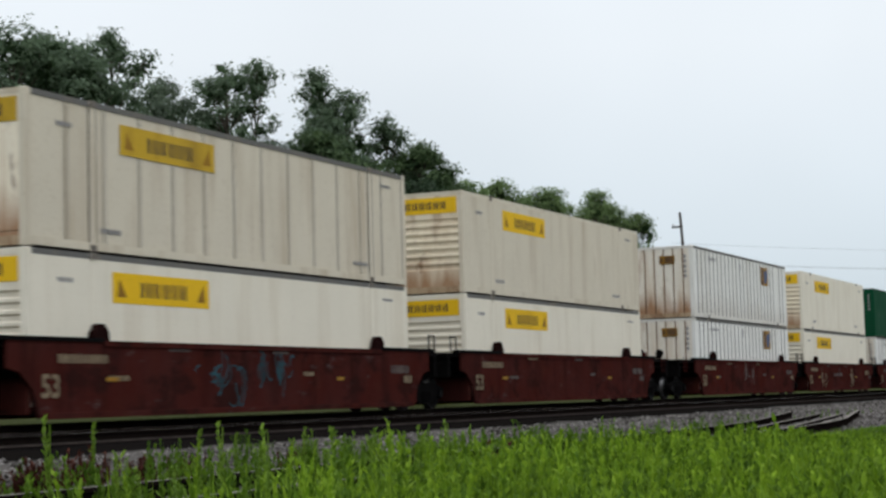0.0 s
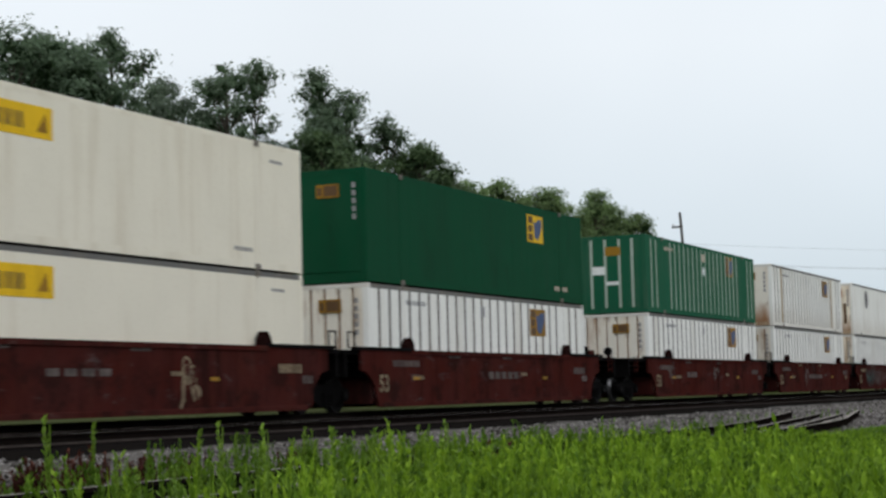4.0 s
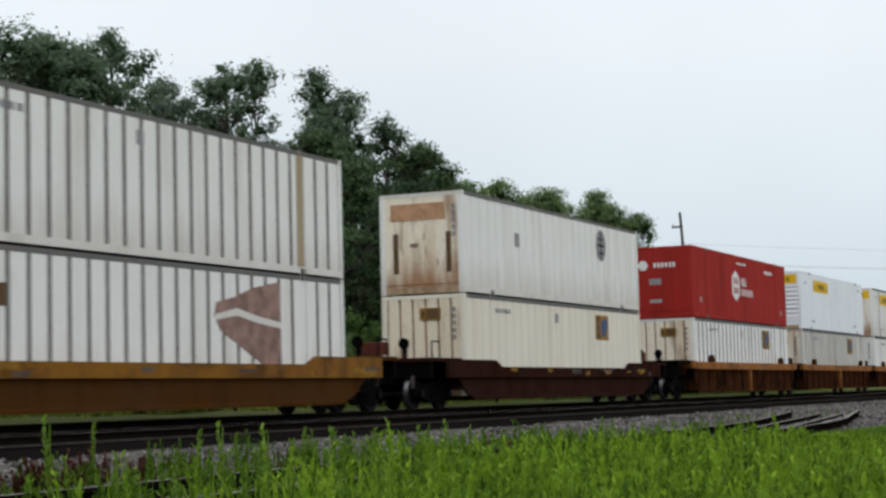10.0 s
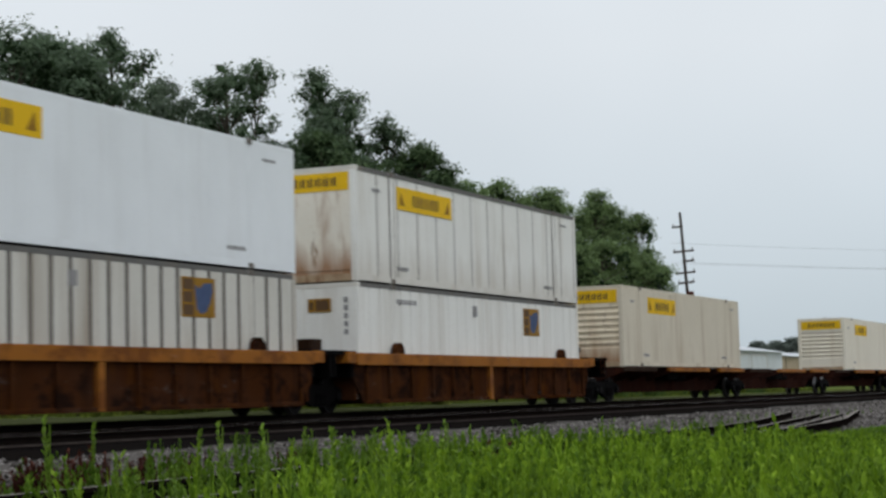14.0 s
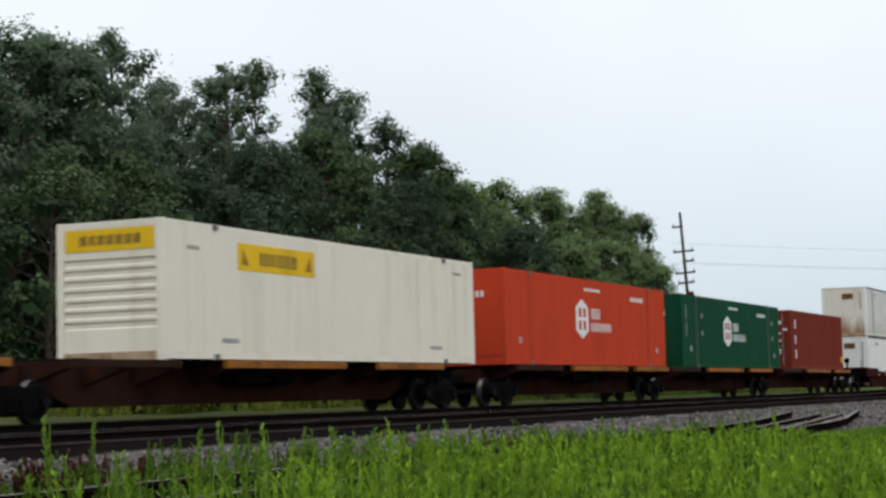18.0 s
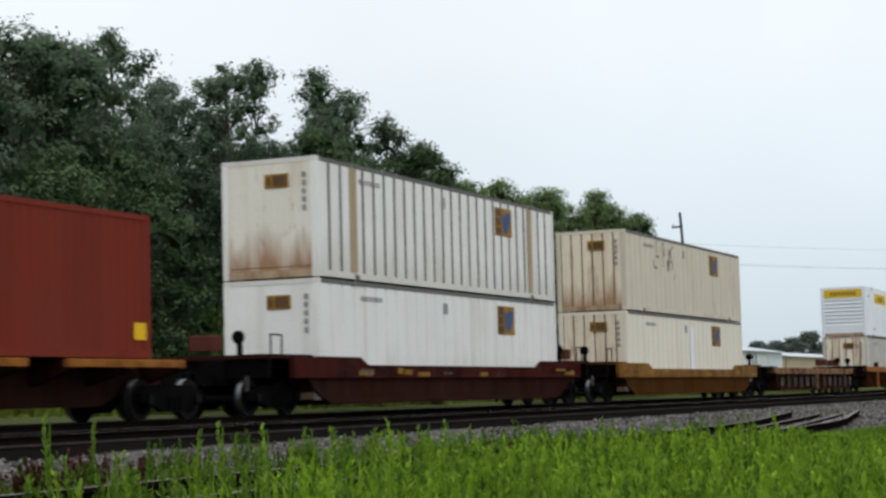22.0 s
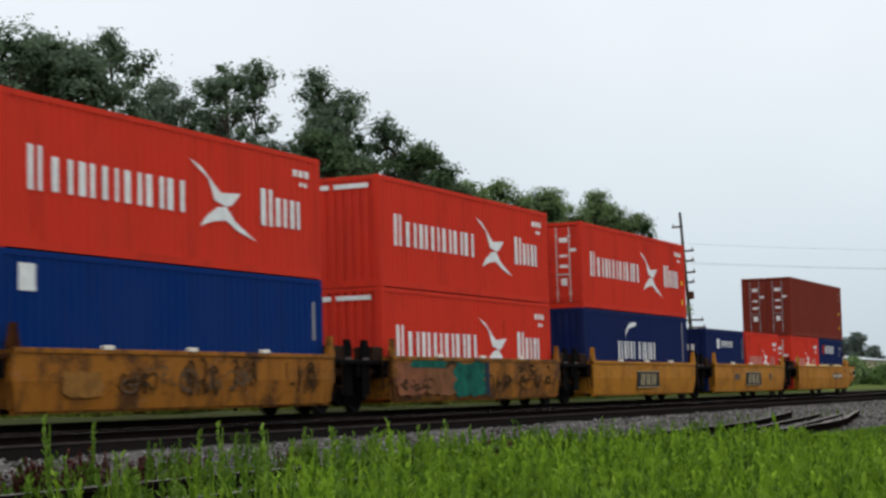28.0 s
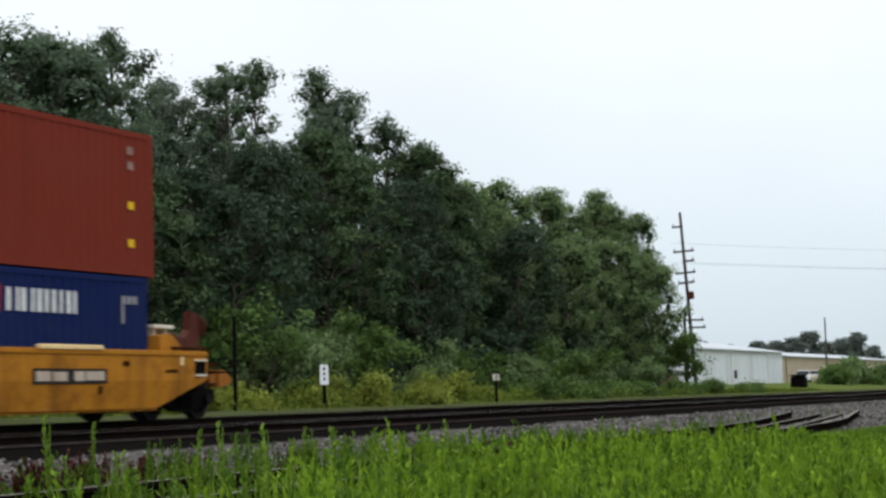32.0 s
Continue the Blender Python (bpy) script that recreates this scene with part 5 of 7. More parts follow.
    for k, (x, z, w, h, m, kind) in enumerate(extra):
        if kind == "scrawl":
            scrawl(car, x, z, w, h, -1.505, m, seed + k, 6)
        else:
            blotch(car, x, z, w, h, -1.503 - 0.003 * k, m, seed * 7 + k)
    RIDERS.append((car, X))
    return car


def spine_unit(X, half, trucks, label, chord=None, couplers=()):
    """One unit of a skeleton spine car: a deep centre beam with cross arms and a shallow outer rail."""
    car = thing("spine_car", label, "railway car", (X, TRACK_Y, 0), "spine cars of the train")
    chord = chord or RUSTCHORD
    part("centre_beam", Geo().prism([(-half + 2.2, 0.30), (half - 2.2, 0.30), (half - 1.0, 0.72), (half, 0.72), (half, 1.12), (-half, 1.12), (-half, 0.72), (-half + 1.0, 0.72)], -0.42, 0.42), CARBROWN, car)
    for s in (-1, 1):
        for a, b in ((-half + 0.6, -half + 4.6), (-2.8, 2.8), (half - 4.6, half - 0.6)):
            part("side_rail", Geo().cham(a, b, min(s * 1.42, s * 1.28), max(s * 1.42, s * 1.28), 1.06, 1.21, 0.015), GRIME if b < -3 else chord, car)
    for x in (-half + 0.7, -half + 2.6, -half + 4.4, -2.6, 0.0, 2.6, half - 4.4, half - 2.6, half - 0.7):
        part("cross_arm", Geo().prism([(-1.40, 1.02), (-0.4, 0.70), (0.4, 0.70), (1.40, 1.02), (1.40, 1.18), (-1.40, 1.18)], -0.11, 0.11), CARBROWN, car, at=(x, 0, 0)).rotation_euler = (0, 0, math.pi / 2)
    for x in (-half + 1.2, half - 1.2):
        part("pedestal", Geo().cham(x - 0.2, x + 0.2, -1.35, 1.35, 1.18, 1.225, 0.01), BLACKSTEEL, car)
    part("brake_gear", Geo().box(-1.6, -0.2, -0.95, -0.45, 0.75, 1.02).cyl((0.3, -0.7, 0.85), 0.16, 0.8, "x", 12), BLACKSTEEL, car)
    for x in trucks:
        truck(car, x)
    for x, s in couplers:
        coupler(car, x, s)
    RIDERS.append((car, X))
    return car


LUGPAINT = paint("bleached_yellow_paint", (0.80, 0.58, 0.28), (0.36, 0.20, 0.07), amount=0.35)
RUSTBOX = paint("sooty_rust_paint", (0.085, 0.022, 0.014), (0.012, 0.008, 0.007), amount=0.8, rust=0.4, rust_col=(0.10, 0.04, 0.016))
INKDULL = plain("dulled_white_stencil", (0.24, 0.185, 0.12), 0.85, 0, 0.5, 3)
PATCHDIM = plain("dim_grey_patch", (0.060, 0.058, 0.050), 0.85, 0, 0.6, 4)
CHALKDIM = plain("dull_chalk_patch", (0.12, 0.095, 0.085), 0.85, 0, 0.6, 4)
GRIME = plain("oily_brown_grime", (0.030, 0.014, 0.007), 0.8, 0, 0.5, 5)
STAIN = plain("dark_brown_stain", (0.05, 0.026, 0.010), 0.85, 0, 0.5, 5)
RUSTBAND2 = plain("pale_tan_patch", (0.26, 0.12, 0.03), 0.8, 0, 0.4, 5)

# ---- the train, head to tail; X is where each stands at 16 s ----
LOW, UP, H9, W53 = 0.33, 3.255, 2.896, 2.59


def b53(label, X, z, mat, side, end, endmat=None, trim=None, roof=None):
    return container(label, X, z, 16.15, H9, W53, mat, side, end, endmat, trim, roof=roof)


A = (16.15, H9, W53)


def ribbed(X, z, label="white ribbed container with a square badge", mat=None, bright=False, endmat=None):
    b = b53(label, X, z, mat or WHITE, "ribbed", "upright", endmat)
    badge_sign(b, *A, bright=bright)
    return b


def panel_box(X, z, label, mat, side="smooth", end="level", endmat=None, sign=None, x=-3.3):
    b = b53(label, X, z, mat, side, end, endmat)
    panel_sign(b, *A, x=x, mat=sign)
    return b


# first three-unit red well car (its last two units)
red_unit(-240.40, "shared", "shared", "oxide-red well car with blue-grey spray on its side", 11,
         [(3, -1.6, 0.9, 2.0, 1.0, CYAN), (2, 1.0, 1.0, 0.8, 0.7, CYAN), (4, 0.4, 0.9, 1.2, 0.9, CYAN)])
panel_box(-240.40, LOW, "clean cream container with a yellow name panel", CREAM, "smooth", "level", x=-3.6)
panel_box(-240.40, UP, "grimy cream container with upright posts and faded panel", DULL, "posts", "flat", TANDIRT, SIGNWORN)
red_unit(-220.40, "", "coupler", "oxide-red well car with small white stencils", 12)
panel_box(-220.40, LOW, "cream container with a yellow panel and slatted end", CREAM)
panel_box(-220.40, UP, "cream container with rust at its slatted end", DULL, endmat=CREAMFOOT)
# second
red_unit(-197.05, "coupler", "shared", "oxide-red well car with scribbled white spray", 13, [(4, -0.5, 0.95, 1.8, 0.8, CHALK)])
ribbed(-197.05, LOW, "white ribbed container streaked with rust", endmat=RUSTFOOT)
ribbed(-197.05, UP, "white ribbed container with rust runs at its end", endmat=RUSTFOOT)
red_unit(-177.45, "", "shared", "oxide-red well car with tall white sprayed loops", 14, [(3, -4.6, 0.75, 0.9, 1.1, INKDULL), (3, 2.6, 0.75, 0.9, 1.1, INKDULL), ("bars", -1.0, 0.95, 2.2, 0.14, CHALK)])
panel_box(-177.45, LOW, "cream container with a yellow panel on its side", CREAM)
panel_box(-177.45, UP, "cream container with a browned slatted end", CREAM, endmat=CREAMFOOT)
red_unit(-157.90, "", "coupler", "oxide-red well car with pale stencils", 15, [("bars", 0.4, 0.9, 2.4, 0.2, CHALK)])
ribbed(-157.90, LOW, endmat=RUSTFOOT)
g5 = b53("deep green smooth container with a bright square badge", -157.90, UP, GREEN, "smooth", "flat", roof=GREEN)
badge_sign(g5, *A, bright=True, numbers=False)
mark(g5, 6.0, 0.42, 1.2, 0.14, -W53 / 2, GREYWHITE, n=5)
# third
red_unit(-134.60, "coupler", "shared", "oxide-red well car with white spray and stencils", 16, [(3, -6.0, 0.95, 0.9, 0.7, CHALK), ("bars", -3.2, 0.93, 1.4, 0.2, CHALK), (3, 0.3, 1.0, 0.9, 0.5, CHALK)])
ribbed(-134.60, LOW, "bright white ribbed container with a square badge", endmat=RUSTFOOT)
g6 = b53("green container with pale upright ribs", -134.60, UP, DUSTGREEN, "striped", "flat", roof=DUSTGREEN)
stripes(g6, *A, PALERIB)
badge_sign(g6, *A, end=False, bright=False, numbers=False, z=2.3)
red_unit(-115.15, "", "shared", "oxide-red well car with white letters-like spray", 17, [("bars", -0.2, 0.85, 3.0, 0.2, CHALK), (3, -2.2, 0.9, 1.1, 0.8, CHALK)])
ribbed(-115.15, LOW, "white ribbed container with rust-stained end", endmat=RUSTFOOT)
e7 = b53("white ribbed container with a brown upright stain", -115.15, UP, WHITE, "ribbed", "flat", RUSTFOOT)
badge_sign(e7, *A)
for xx in (-6.1, 5.25):
    part("stained_panel", Geo().box(-0.17, 0.17, -0.010, 0.002, 0.18, 2.78), TANSTRIP, e7, at=(xx, -W53 / 2 - 0.008, 0))
red_unit(-95.86, "", "coupler", "oxide-red well car with a wide pale graffiti panel", 18, [(16, -4.7, 0.84, 2.8, 1.1, SPRAYGREY), (12, -4.9, 0.80, 2.2, 0.9, SPRAYTEAL), (18, -2.0, 0.82, 2.8, 1.1, SPRAYPINK), (10, 0.2, 0.84, 1.8, 0.9, SPRAYPINK), (9, -3.4, 0.8, 3.6, 1.0, SPRAYGREY)])
ribbed(-95.86, LOW, endmat=TANDIRT)
w8 = b53("plain white container with a grey round badge", -95.86, UP, WHITE, "soft", "flat", TANDIRT)
stained_end(w8, *A)
round_badge(w8, W53, -4.0, 2.1)
swatch("sticker", w8, 3.9, 1.55, 0.42, 0.4, -W53 / 2, INKGREY)
mark(w8, 3.7, H9 - 0.45, 1.5, 0.12, -W53 / 2, INKGREY, n=6)
# two single wells
sloped_unit(-72.32, "worn yellow-brown well car with raised ends", GOLDWEB, CARGOLD, 21)
e9 = b53("white ribbed container with a faded red logo shape", -72.32, LOW, WHITE, "ribbed", "upright", TANDIRT)
part("faded_logo", Geo().prism([(-1.45, 0.1), (-1.2, -0.22), (0.6, -0.95), (1.45, -0.95), (1.45, 0.95), (0.2, 0.75), (-0.6, 0.52), (-1.35, 0.38)], -0.006, 0.002), FADEDRED, e9, "faded red-brown shape", at=(3.45, -W53 / 2, 1.75))
part("faded_logo_line", Geo().prism([(-1.4, 0.12), (-0.5, 0.28), (0.5, 0.12), (1.45, 0.02), (1.45, -0.12), (0.4, -0.02), (-0.5, 0.12), (-1.4, 0.0)], -0.010, -0.006), WHITE, e9, at=(3.45, -W53 / 2, 1.75))
swatch("sticker", e9, -5.25, 2.0, 0.45, 0.42, -W53 / 2, SIGNBROWN)
e9u = b53("white ribbed container with a rust-stained nose", -72.32, UP, WHITE, "ribbed", "flat", TANDIRT)
stained_end(e9u, *A)
for xx in (-6.1, 5.9):
    part("stained_panel", Geo().box(-0.15, 0.15, -0.010, 0.002, 0.18, 2.78), TANSTRIP, e9u, at=(xx, -W53 / 2 - 0.008, 0))
mark(e9u, -5.2, H9 - 0.42, 1.5, 0.15, -W53 / 2, INKGREY, n=6)
mark(e9u, -0.7, H9 - 0.5, 0.4, 0.3, -W53 / 2, INKGREY, n=1)
sloped_unit(-48.73, "dark brown well car with raised ends", CARBROWN, CARBROWN, 22)
e10 = b53("smooth off-white container with a square badge", -48.73, LOW, CREAM, "soft", "upright", CREAMFOOT)
badge_sign(e10, *A)
e10u = b53("off-white container with a round badge and orange band", -48.73, UP, WHITE, "soft", "flat", TANDIRT)
stained_end(e10u, *A)
round_badge(e10u, W53, 3.95, 2.1)
swatch("sticker", e10u, -3.9, 1.75, 0.4, 0.42, -W53 / 2, INKGREY)
# rusty ribbed three-unit well car
ribbed_unit(-25.50, "coupler", "shared", "rusty orange ribbed well car", 31)
ribbed(-25.50, LOW, endmat=TANDIRT)
r11 = b53("bright red container with a white six-sided badge", -25.50, UP, REDP, "lined", "flat", roof=REDP)
six_sided_sign(r11, *A, REDP)
ribbed_unit(-6.05, "", "shared", "rusty orange ribbed well car with a small badge", 32)
ribbed(-6.05, LOW, "greyed white ribbed container with a rusty end", mat=GREYWHITE, endmat=TANDIRT)
panel_box(-6.05, UP, "clean white container with a yellow panel and slatted end", CLEAN)
ribbed_unit(13.25, "", "coupler", "rusty orange ribbed well car coupled to a spine car", 33, ends=10.6)
e13 = b53("white smooth container with a small square badge", 13.25, LOW, WHITE, "soft", "flat")
badge_sign(e13, *A)
j13 = panel_box(13.25, UP, "white container with posts and rust at its corner", WHITE, "posts", "flat", RUSTFOOT, x=-3.9)
# spine cars
spine_unit(34.0, 9.0, (-8.9, 8.7), "spine car with a dark beam under one container", couplers=((-9.4, -1),))
S1 = 1.225
panel_box(34.10, S1, "single cream container with brown-stained slatted end", DULL, endmat=CREAMFOOT)
spine_unit(51.7, 8.95, (8.95,), "empty spine car with bare orange rails")
spine_unit(70.2, 9.2, (9.2,), "spine car with orange outer rails", couplers=((10.0, 1),))
panel_box(73.15, S1, "cream container with a yellow panel and slatted end", CREAM)
spine_unit(92.0, 8.4, (-7.9, 7.2), "spine car with rusty rails under an orange container", couplers=((-8.8, -1),))
o16 = b53("orange-red container with a white six-sided badge", 91.70, S1, ORANGE, "lined", "flat", roof=ORANGE)
six_sided_sign(o16, *A, ORANGE)
spine_unit(108.2, 8.7, (8.0,), "spine car with rusty rails under a green container")
g17 = b53("deep green container with a white six-sided badge", 110.20, S1, GREEN, "lined", "flat", roof=GREEN)
six_sided_sign(g17, *A, REDP)
for zz in (1.6, 2.3):
    swatch("sticker", g17, -5.2, zz - 0.2, 0.2, 0.2, -W53 / 2, INKGREY)
    swatch("sticker", g17, 6.7, zz - 0.2, 0.2, 0.2, -W53 / 2, INKGREY)
    swatch("sticker", g17, -7.5, zz - 0.1, 0.10, 0.55, -W53 / 2, INKGREY)
spine_unit(126.4, 8.6, (8.2,), "spine car under a short maroon container", couplers=((9.2, 1),))
m18 = container("maroon corrugated container with barred doors", 127.35, S1, 12.19, H9, 2.44, MAROON, "corrugated", "doors", roof=MAROON, group="single containers")
for zz in (0.75, 1.45, 2.2):
    part("sticker", Geo().prism([(-0.12, -0.22), (0.10, -0.22), (0.12, 0.22), (-0.10, 0.22)], -0.006, 0), INKWHITE, m18, at=(-5.3, -1.22, zz))
swatch("sticker", m18, 5.7, 0.55, 0.42, 0.34, -1.22, SIGNYELLOW)
# single wells
sloped_unit(148.55, "dark red-brown well car with raised ends", CARBROWN, CARRED, 23)
e19 = b53("white smooth container with a square badge", 148.55, LOW, WHITE, "soft", "flat")
badge_sign(e19, *A)
e19u = b53("white ribbed container with a rusty lower end", 148.55, UP, WHITE, "ribbed", "flat", RUSTFOOT)
badge_sign(e19u, *A)
for xx in (-6.15, 5.9):
    part("stained_panel", Geo().box(-0.19, 0.19, -0.010, 0.002, 0.18, 2.78), TANSTRIP, e19u, at=(xx, -W53 / 2 - 0.008, 0))
sloped_unit(171.95, "worn yellow-brown well car with sloped ends", GOLDWEB, CARGOLD, 24)
e20 = b53("cream smooth container with a pale patch", 171.95, LOW, CREAM, "soft", "upright", CREAMFOOT)
badge_sign(e20, *A)
swatch("pale_patch", e20, 0.2, 1.35, 0.5, 2.3, -W53 / 2 + 0.001, CLEAN, "", 0.004)
e20u = b53("dusty cream container with grey scrawl", 171.95, UP, DULL, "soft", "upright", CREAMFOOT)
badge_sign(e20u, *A)
scrawl(e20u, -3.2, 2.1, 2.4, 1.2, -W53 / 2, CHALK, 77, 6)
ribbed_unit(194.2, "coupler", "coupler", "empty rusty well car with pale patches on its web", 34, top=1.27, half=8.6, chord=RUSTPALE, web=CARBROWN, patches=True, ends=10.4)
ribbed_unit(216.95, "coupler", "coupler", "orange-brown ribbed well car", 35, top=1.42, half=9.0, pitch=0.62, ends=10.4)
ribbed(216.95, LOW, "grimy white ribbed container with a rusty end", mat=GREYWHITE, endmat=TANDIRT)
panel_box(216.95, UP, "clean white container with a bright yellow panel", CLEAN)
# five-unit yellow well car
yellow_unit(237.75, "coupler", "shared", "mottled yellow well car", CARMOTTLE, 41, logo=False,
            extra=((-4.0, 0.72, 1.4, 0.5, RUSTBAND2, ""), (-2.2, 0.75, 1.5, 0.45, STAIN, "scrawl"), (0.2, 0.8, 1.3, 0.7, STAIN, "scrawl"), (2.0, 0.95, 1.1, 0.6, STAIN, "scrawl"), (4.6, 0.85, 1.5, 0.7, STAIN, "scrawl"), (-1.4, 0.8, 2.4, 0.5, SIGNBROWN, "scrawl"), (1.0, 0.8, 2.6, 0.7, SIGNBROWN, "scrawl")))
b22 = container("blue corrugated container with a small white plate", 237.75, 0.28, 12.19, H9, 2.44, BLUE, "corrugated", "corrugated", roof=BLUE)
swatch("sticker", b22, -5.3, 2.4, 0.5, 0.5, -1.22, INKWHITE)
mark(b22, 5.65, 1.9, 0.18, 0.9, -1.22, INKGREY, n=1)
s22 = container("scarlet corrugated container with white strokes and bird shape", 237.75, 3.18, 12.19, H9, 2.44, SCARLET, "corrugated", "corrugated", roof=SCARLET)
bird_sign(s22, 12.19, H9, 2.44, z=1.1)
yellow_unit(253.20, "", "shared", "mottled yellow well car with teal and peach paint patches", CARMOTTLE, 42, logo=False,
            extra=((-5.0, 0.80, 1.9, 0.95, PEACH, ""), (-3.1, 0.76, 2.1, 0.85, PEACHDIM, ""), (-1.15, 0.80, 2.3, 1.0, TEAL, ""), (-3.9, 1.20, 2.4, 0.22, TEAL, ""), (0.10, 0.80, 0.34, 1.0, NAVYSMEAR, ""),
                   (1.2, 0.72, 1.7, 0.62, STAIN, "scrawl"), (3.4, 1.05, 1.6, 0.4, STAIN, "scrawl"), (-1.6, 1.18, 3.4, 0.16, STAIN, "scrawl"), (4.2, 0.8, 2.6, 0.6, STAIN, "scrawl"), (-4.8, 0.62, 2.0, 0.3, STAIN, "scrawl")))
s23l = container("scarlet corrugated container sunk in the yellow well", 253.20, 0.28, 12.19, H9, 2.44, SCARLET, "corrugated", "corrugated", roof=SCARLET)
bird_sign(s23l, 12.19, H9, 2.44, z=1.1)
s23 = container("scarlet corrugated container with white strokes and bird shape", 253.20, 3.18, 12.19, H9, 2.44, SCARLET, "corrugated", "corrugated", roof=SCARLET)
bird_sign(s23, 12.19, H9, 2.44, z=1.1)
yellow_unit(268.65, "", "shared", "yellow well car with a black name panel", CARYELLOW, 44)
n24 = container("navy corrugated container with heavy white strokes", 268.65, 0.28, 12.19, H9, 2.44, NAVY, "corrugated", "corrugated", roof=NAVY)
letters(n24, 3, 2.05, 0.62, INKWHITE, (-1.63, -1.225, 1.22), 51)
letters(n24, 3, 2.05, 0.62, INKWHITE, (0.75, -1.225, 1.22), 52)
part("swoosh_shape", Geo().prism([(-0.65, -0.28), (-0.3, 0.05), (0.62, 0.18), (0.62, 0.30), (-0.1, 0.26), (-0.5, 0.02)], -0.006, 0), INKWHITE, n24, "white curved shape", at=(-1.1, -1.22, 2.25))
mark(n24, 5.4, 1.9, 0.16, 1.6, -1.22, INKGREY, n=1)
s24 = container("scarlet corrugated container with barred doors and bird shape", 268.65, 3.18, 12.19, H9, 2.44, SCARLET, "corrugated", "doors", roof=SCARLET)
bird_sign(s24, 12.19, H9, 2.44, z=1.1, end="")
for zz in (0.6, 1.35):
    swatch("sticker", s24, 5.6, zz, 0.22, 0.18, -1.22, SIGNYELLOW)
yellow_unit(283.80, "", "shared", "yellow well car with a black panel and pale patches", CARYELLOW, 45, extra=((-2.6, 0.85, 0.9, 0.3, CHALK, ""), (3.3, 0.85, 0.5, 0.3, CHALK, "")))
H8 = 2.591
n25 = container("navy twenty-foot container with white marks", 280.55, 0.26, 6.06, H8, 2.44, NAVY, "corrugated", "corrugated", roof=NAVY, group="short containers")
letters(n25, 6, 1.9, 0.26, INKWHITE, (0.2, -1.225, 1.85), 61)
part("badge", Geo().prism([(-0.2, -0.2), (0.2, -0.2), (0.2, 0.2), (-0.2, 0.2)], -0.006, 0), INKWHITE, n25, at=(-1.2, -1.22, 1.98))
g = Geo()
for i in range(6):
    g.box(-3.02, -3.012, -0.7 + i * 0.24, -0.56 + i * 0.24, 1.7, 1.95)
part("lettering", g, INKWHITE, n25)
mark(n25, 2.75, 1.8, 0.14, 0.9, -1.22, INKGREY, n=1)
s25 = container("scarlet twenty-foot container with small white strokes", 287.05, 0.26, 6.06, H8, 2.44, SCARLET, "corrugated", "corrugated", roof=SCARLET, group="short containers")
bird_sign(s25, 6.06, H8, 2.44, z=1.15, end="")
yellow_unit(299.10, "", "coupler", "last yellow well car with a bare coupler", CARYELLOW, 46, logo=False, rend=7.7)
s26 = container("scarlet twenty-foot container with barred doors", 295.93, 0.26, 6.06, H8, 2.44, SCARLET, "corrugated", "doors", roof=SCARLET, group="short containers")
bird_sign(s26, 6.06, H8, 2.44, z=1.15, end="")
b26 = container("navy twenty-foot container with white letters-like marks", 302.00, 0.26, 6.06, H8, 2.44, NAVY, "corrugated", "corrugated", roof=NAVY, group="short containers")
letters(b26, 5, 2.2, 0.42, INKWHITE, (-0.4, -1.225, 1.8), 62)
part("badge", Geo().prism([(-0.28, -0.08), (-0.18, -0.23), (0.2, -0.26), (0.24, 0.26), (-0.18, 0.23), (-0.28, 0.08)], -0.006, 0), REDP, b26, at=(-1.86, -1.22, 2.0))
mark(b26, 2.4, 2.12, 0.58, 0.16, -1.22, INKGREY, n=3)
mark(b26, 2.17, 1.86, 0.12, 0.42, -1.22, INKGREY, n=1)
m26 = container("maroon forty-foot container with barred doors", 299.20, 0.26 + H8 + 0.01, 12.19, H9, 2.44, MAROON, "corrugated", "doors", roof=MAROON)
for zz in (0.65, 1.4, 2.2, 2.5):
    mark(m26, 5.3, zz, 0.3, 0.16, -1.22, FADEDRED if zz > 1.5 else SIGNYELLOW, n=1)
p26 = swatch("plate", RIDERS[-4][0], 2.95, 0.88, 2.3, 0.28, -1.505, BLACKBOX, "black plate with pale bars")
part("plate_marks", Geo().box(-1.05, -0.62, -0.004, 0, -0.09, 0.09).box(-0.55, -0.12, -0.004, 0, -0.09, 0.08).box(0.1, 0.42, -0.004, 0, -0.09, 0.09).box(0.47, 1.05, -0.004, 0, -0.08, 0.09), GREYWHITE, p26, at=(2.95, -1.512, 0.88))


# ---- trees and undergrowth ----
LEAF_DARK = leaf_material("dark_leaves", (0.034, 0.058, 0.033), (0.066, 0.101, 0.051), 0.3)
LEAF_MID = leaf_material("mid_leaves", (0.115, 0.172, 0.066), (0.180, 0.255, 0.096), 0.35)
LEAF_TALL = leaf_material("hazed_green_leaves", (0.090, 0.134, 0.080), (0.146, 0.200, 0.118), 0.4)
LEAF_FRONT = leaf_material("fresh_green_leaves", (0.056, 0.092, 0.040), (0.102, 0.152, 0.060), 0.3)
LEAF_LIGHT = leaf_material("light_leaves", (0.060, 0.112, 0.026), (0.135, 0.210, 0.050))
LEAF_YELLOW = leaf_material("yellow_green_weeds", (0.16, 0.20, 0.028), (0.32, 0.35, 0.060))
LEAF_GREY = leaf_material("grey_green_leaves", (0.085, 0.115, 0.078), (0.155, 0.195, 0.130))
# Darker than the outer leaves: shade inside the crowns, given as colour.
LEAF_CORE = leaf_material("inner_shade_leaves", (0.020, 0.040, 0.016), (0.048, 0.082, 0.032), 0.1)
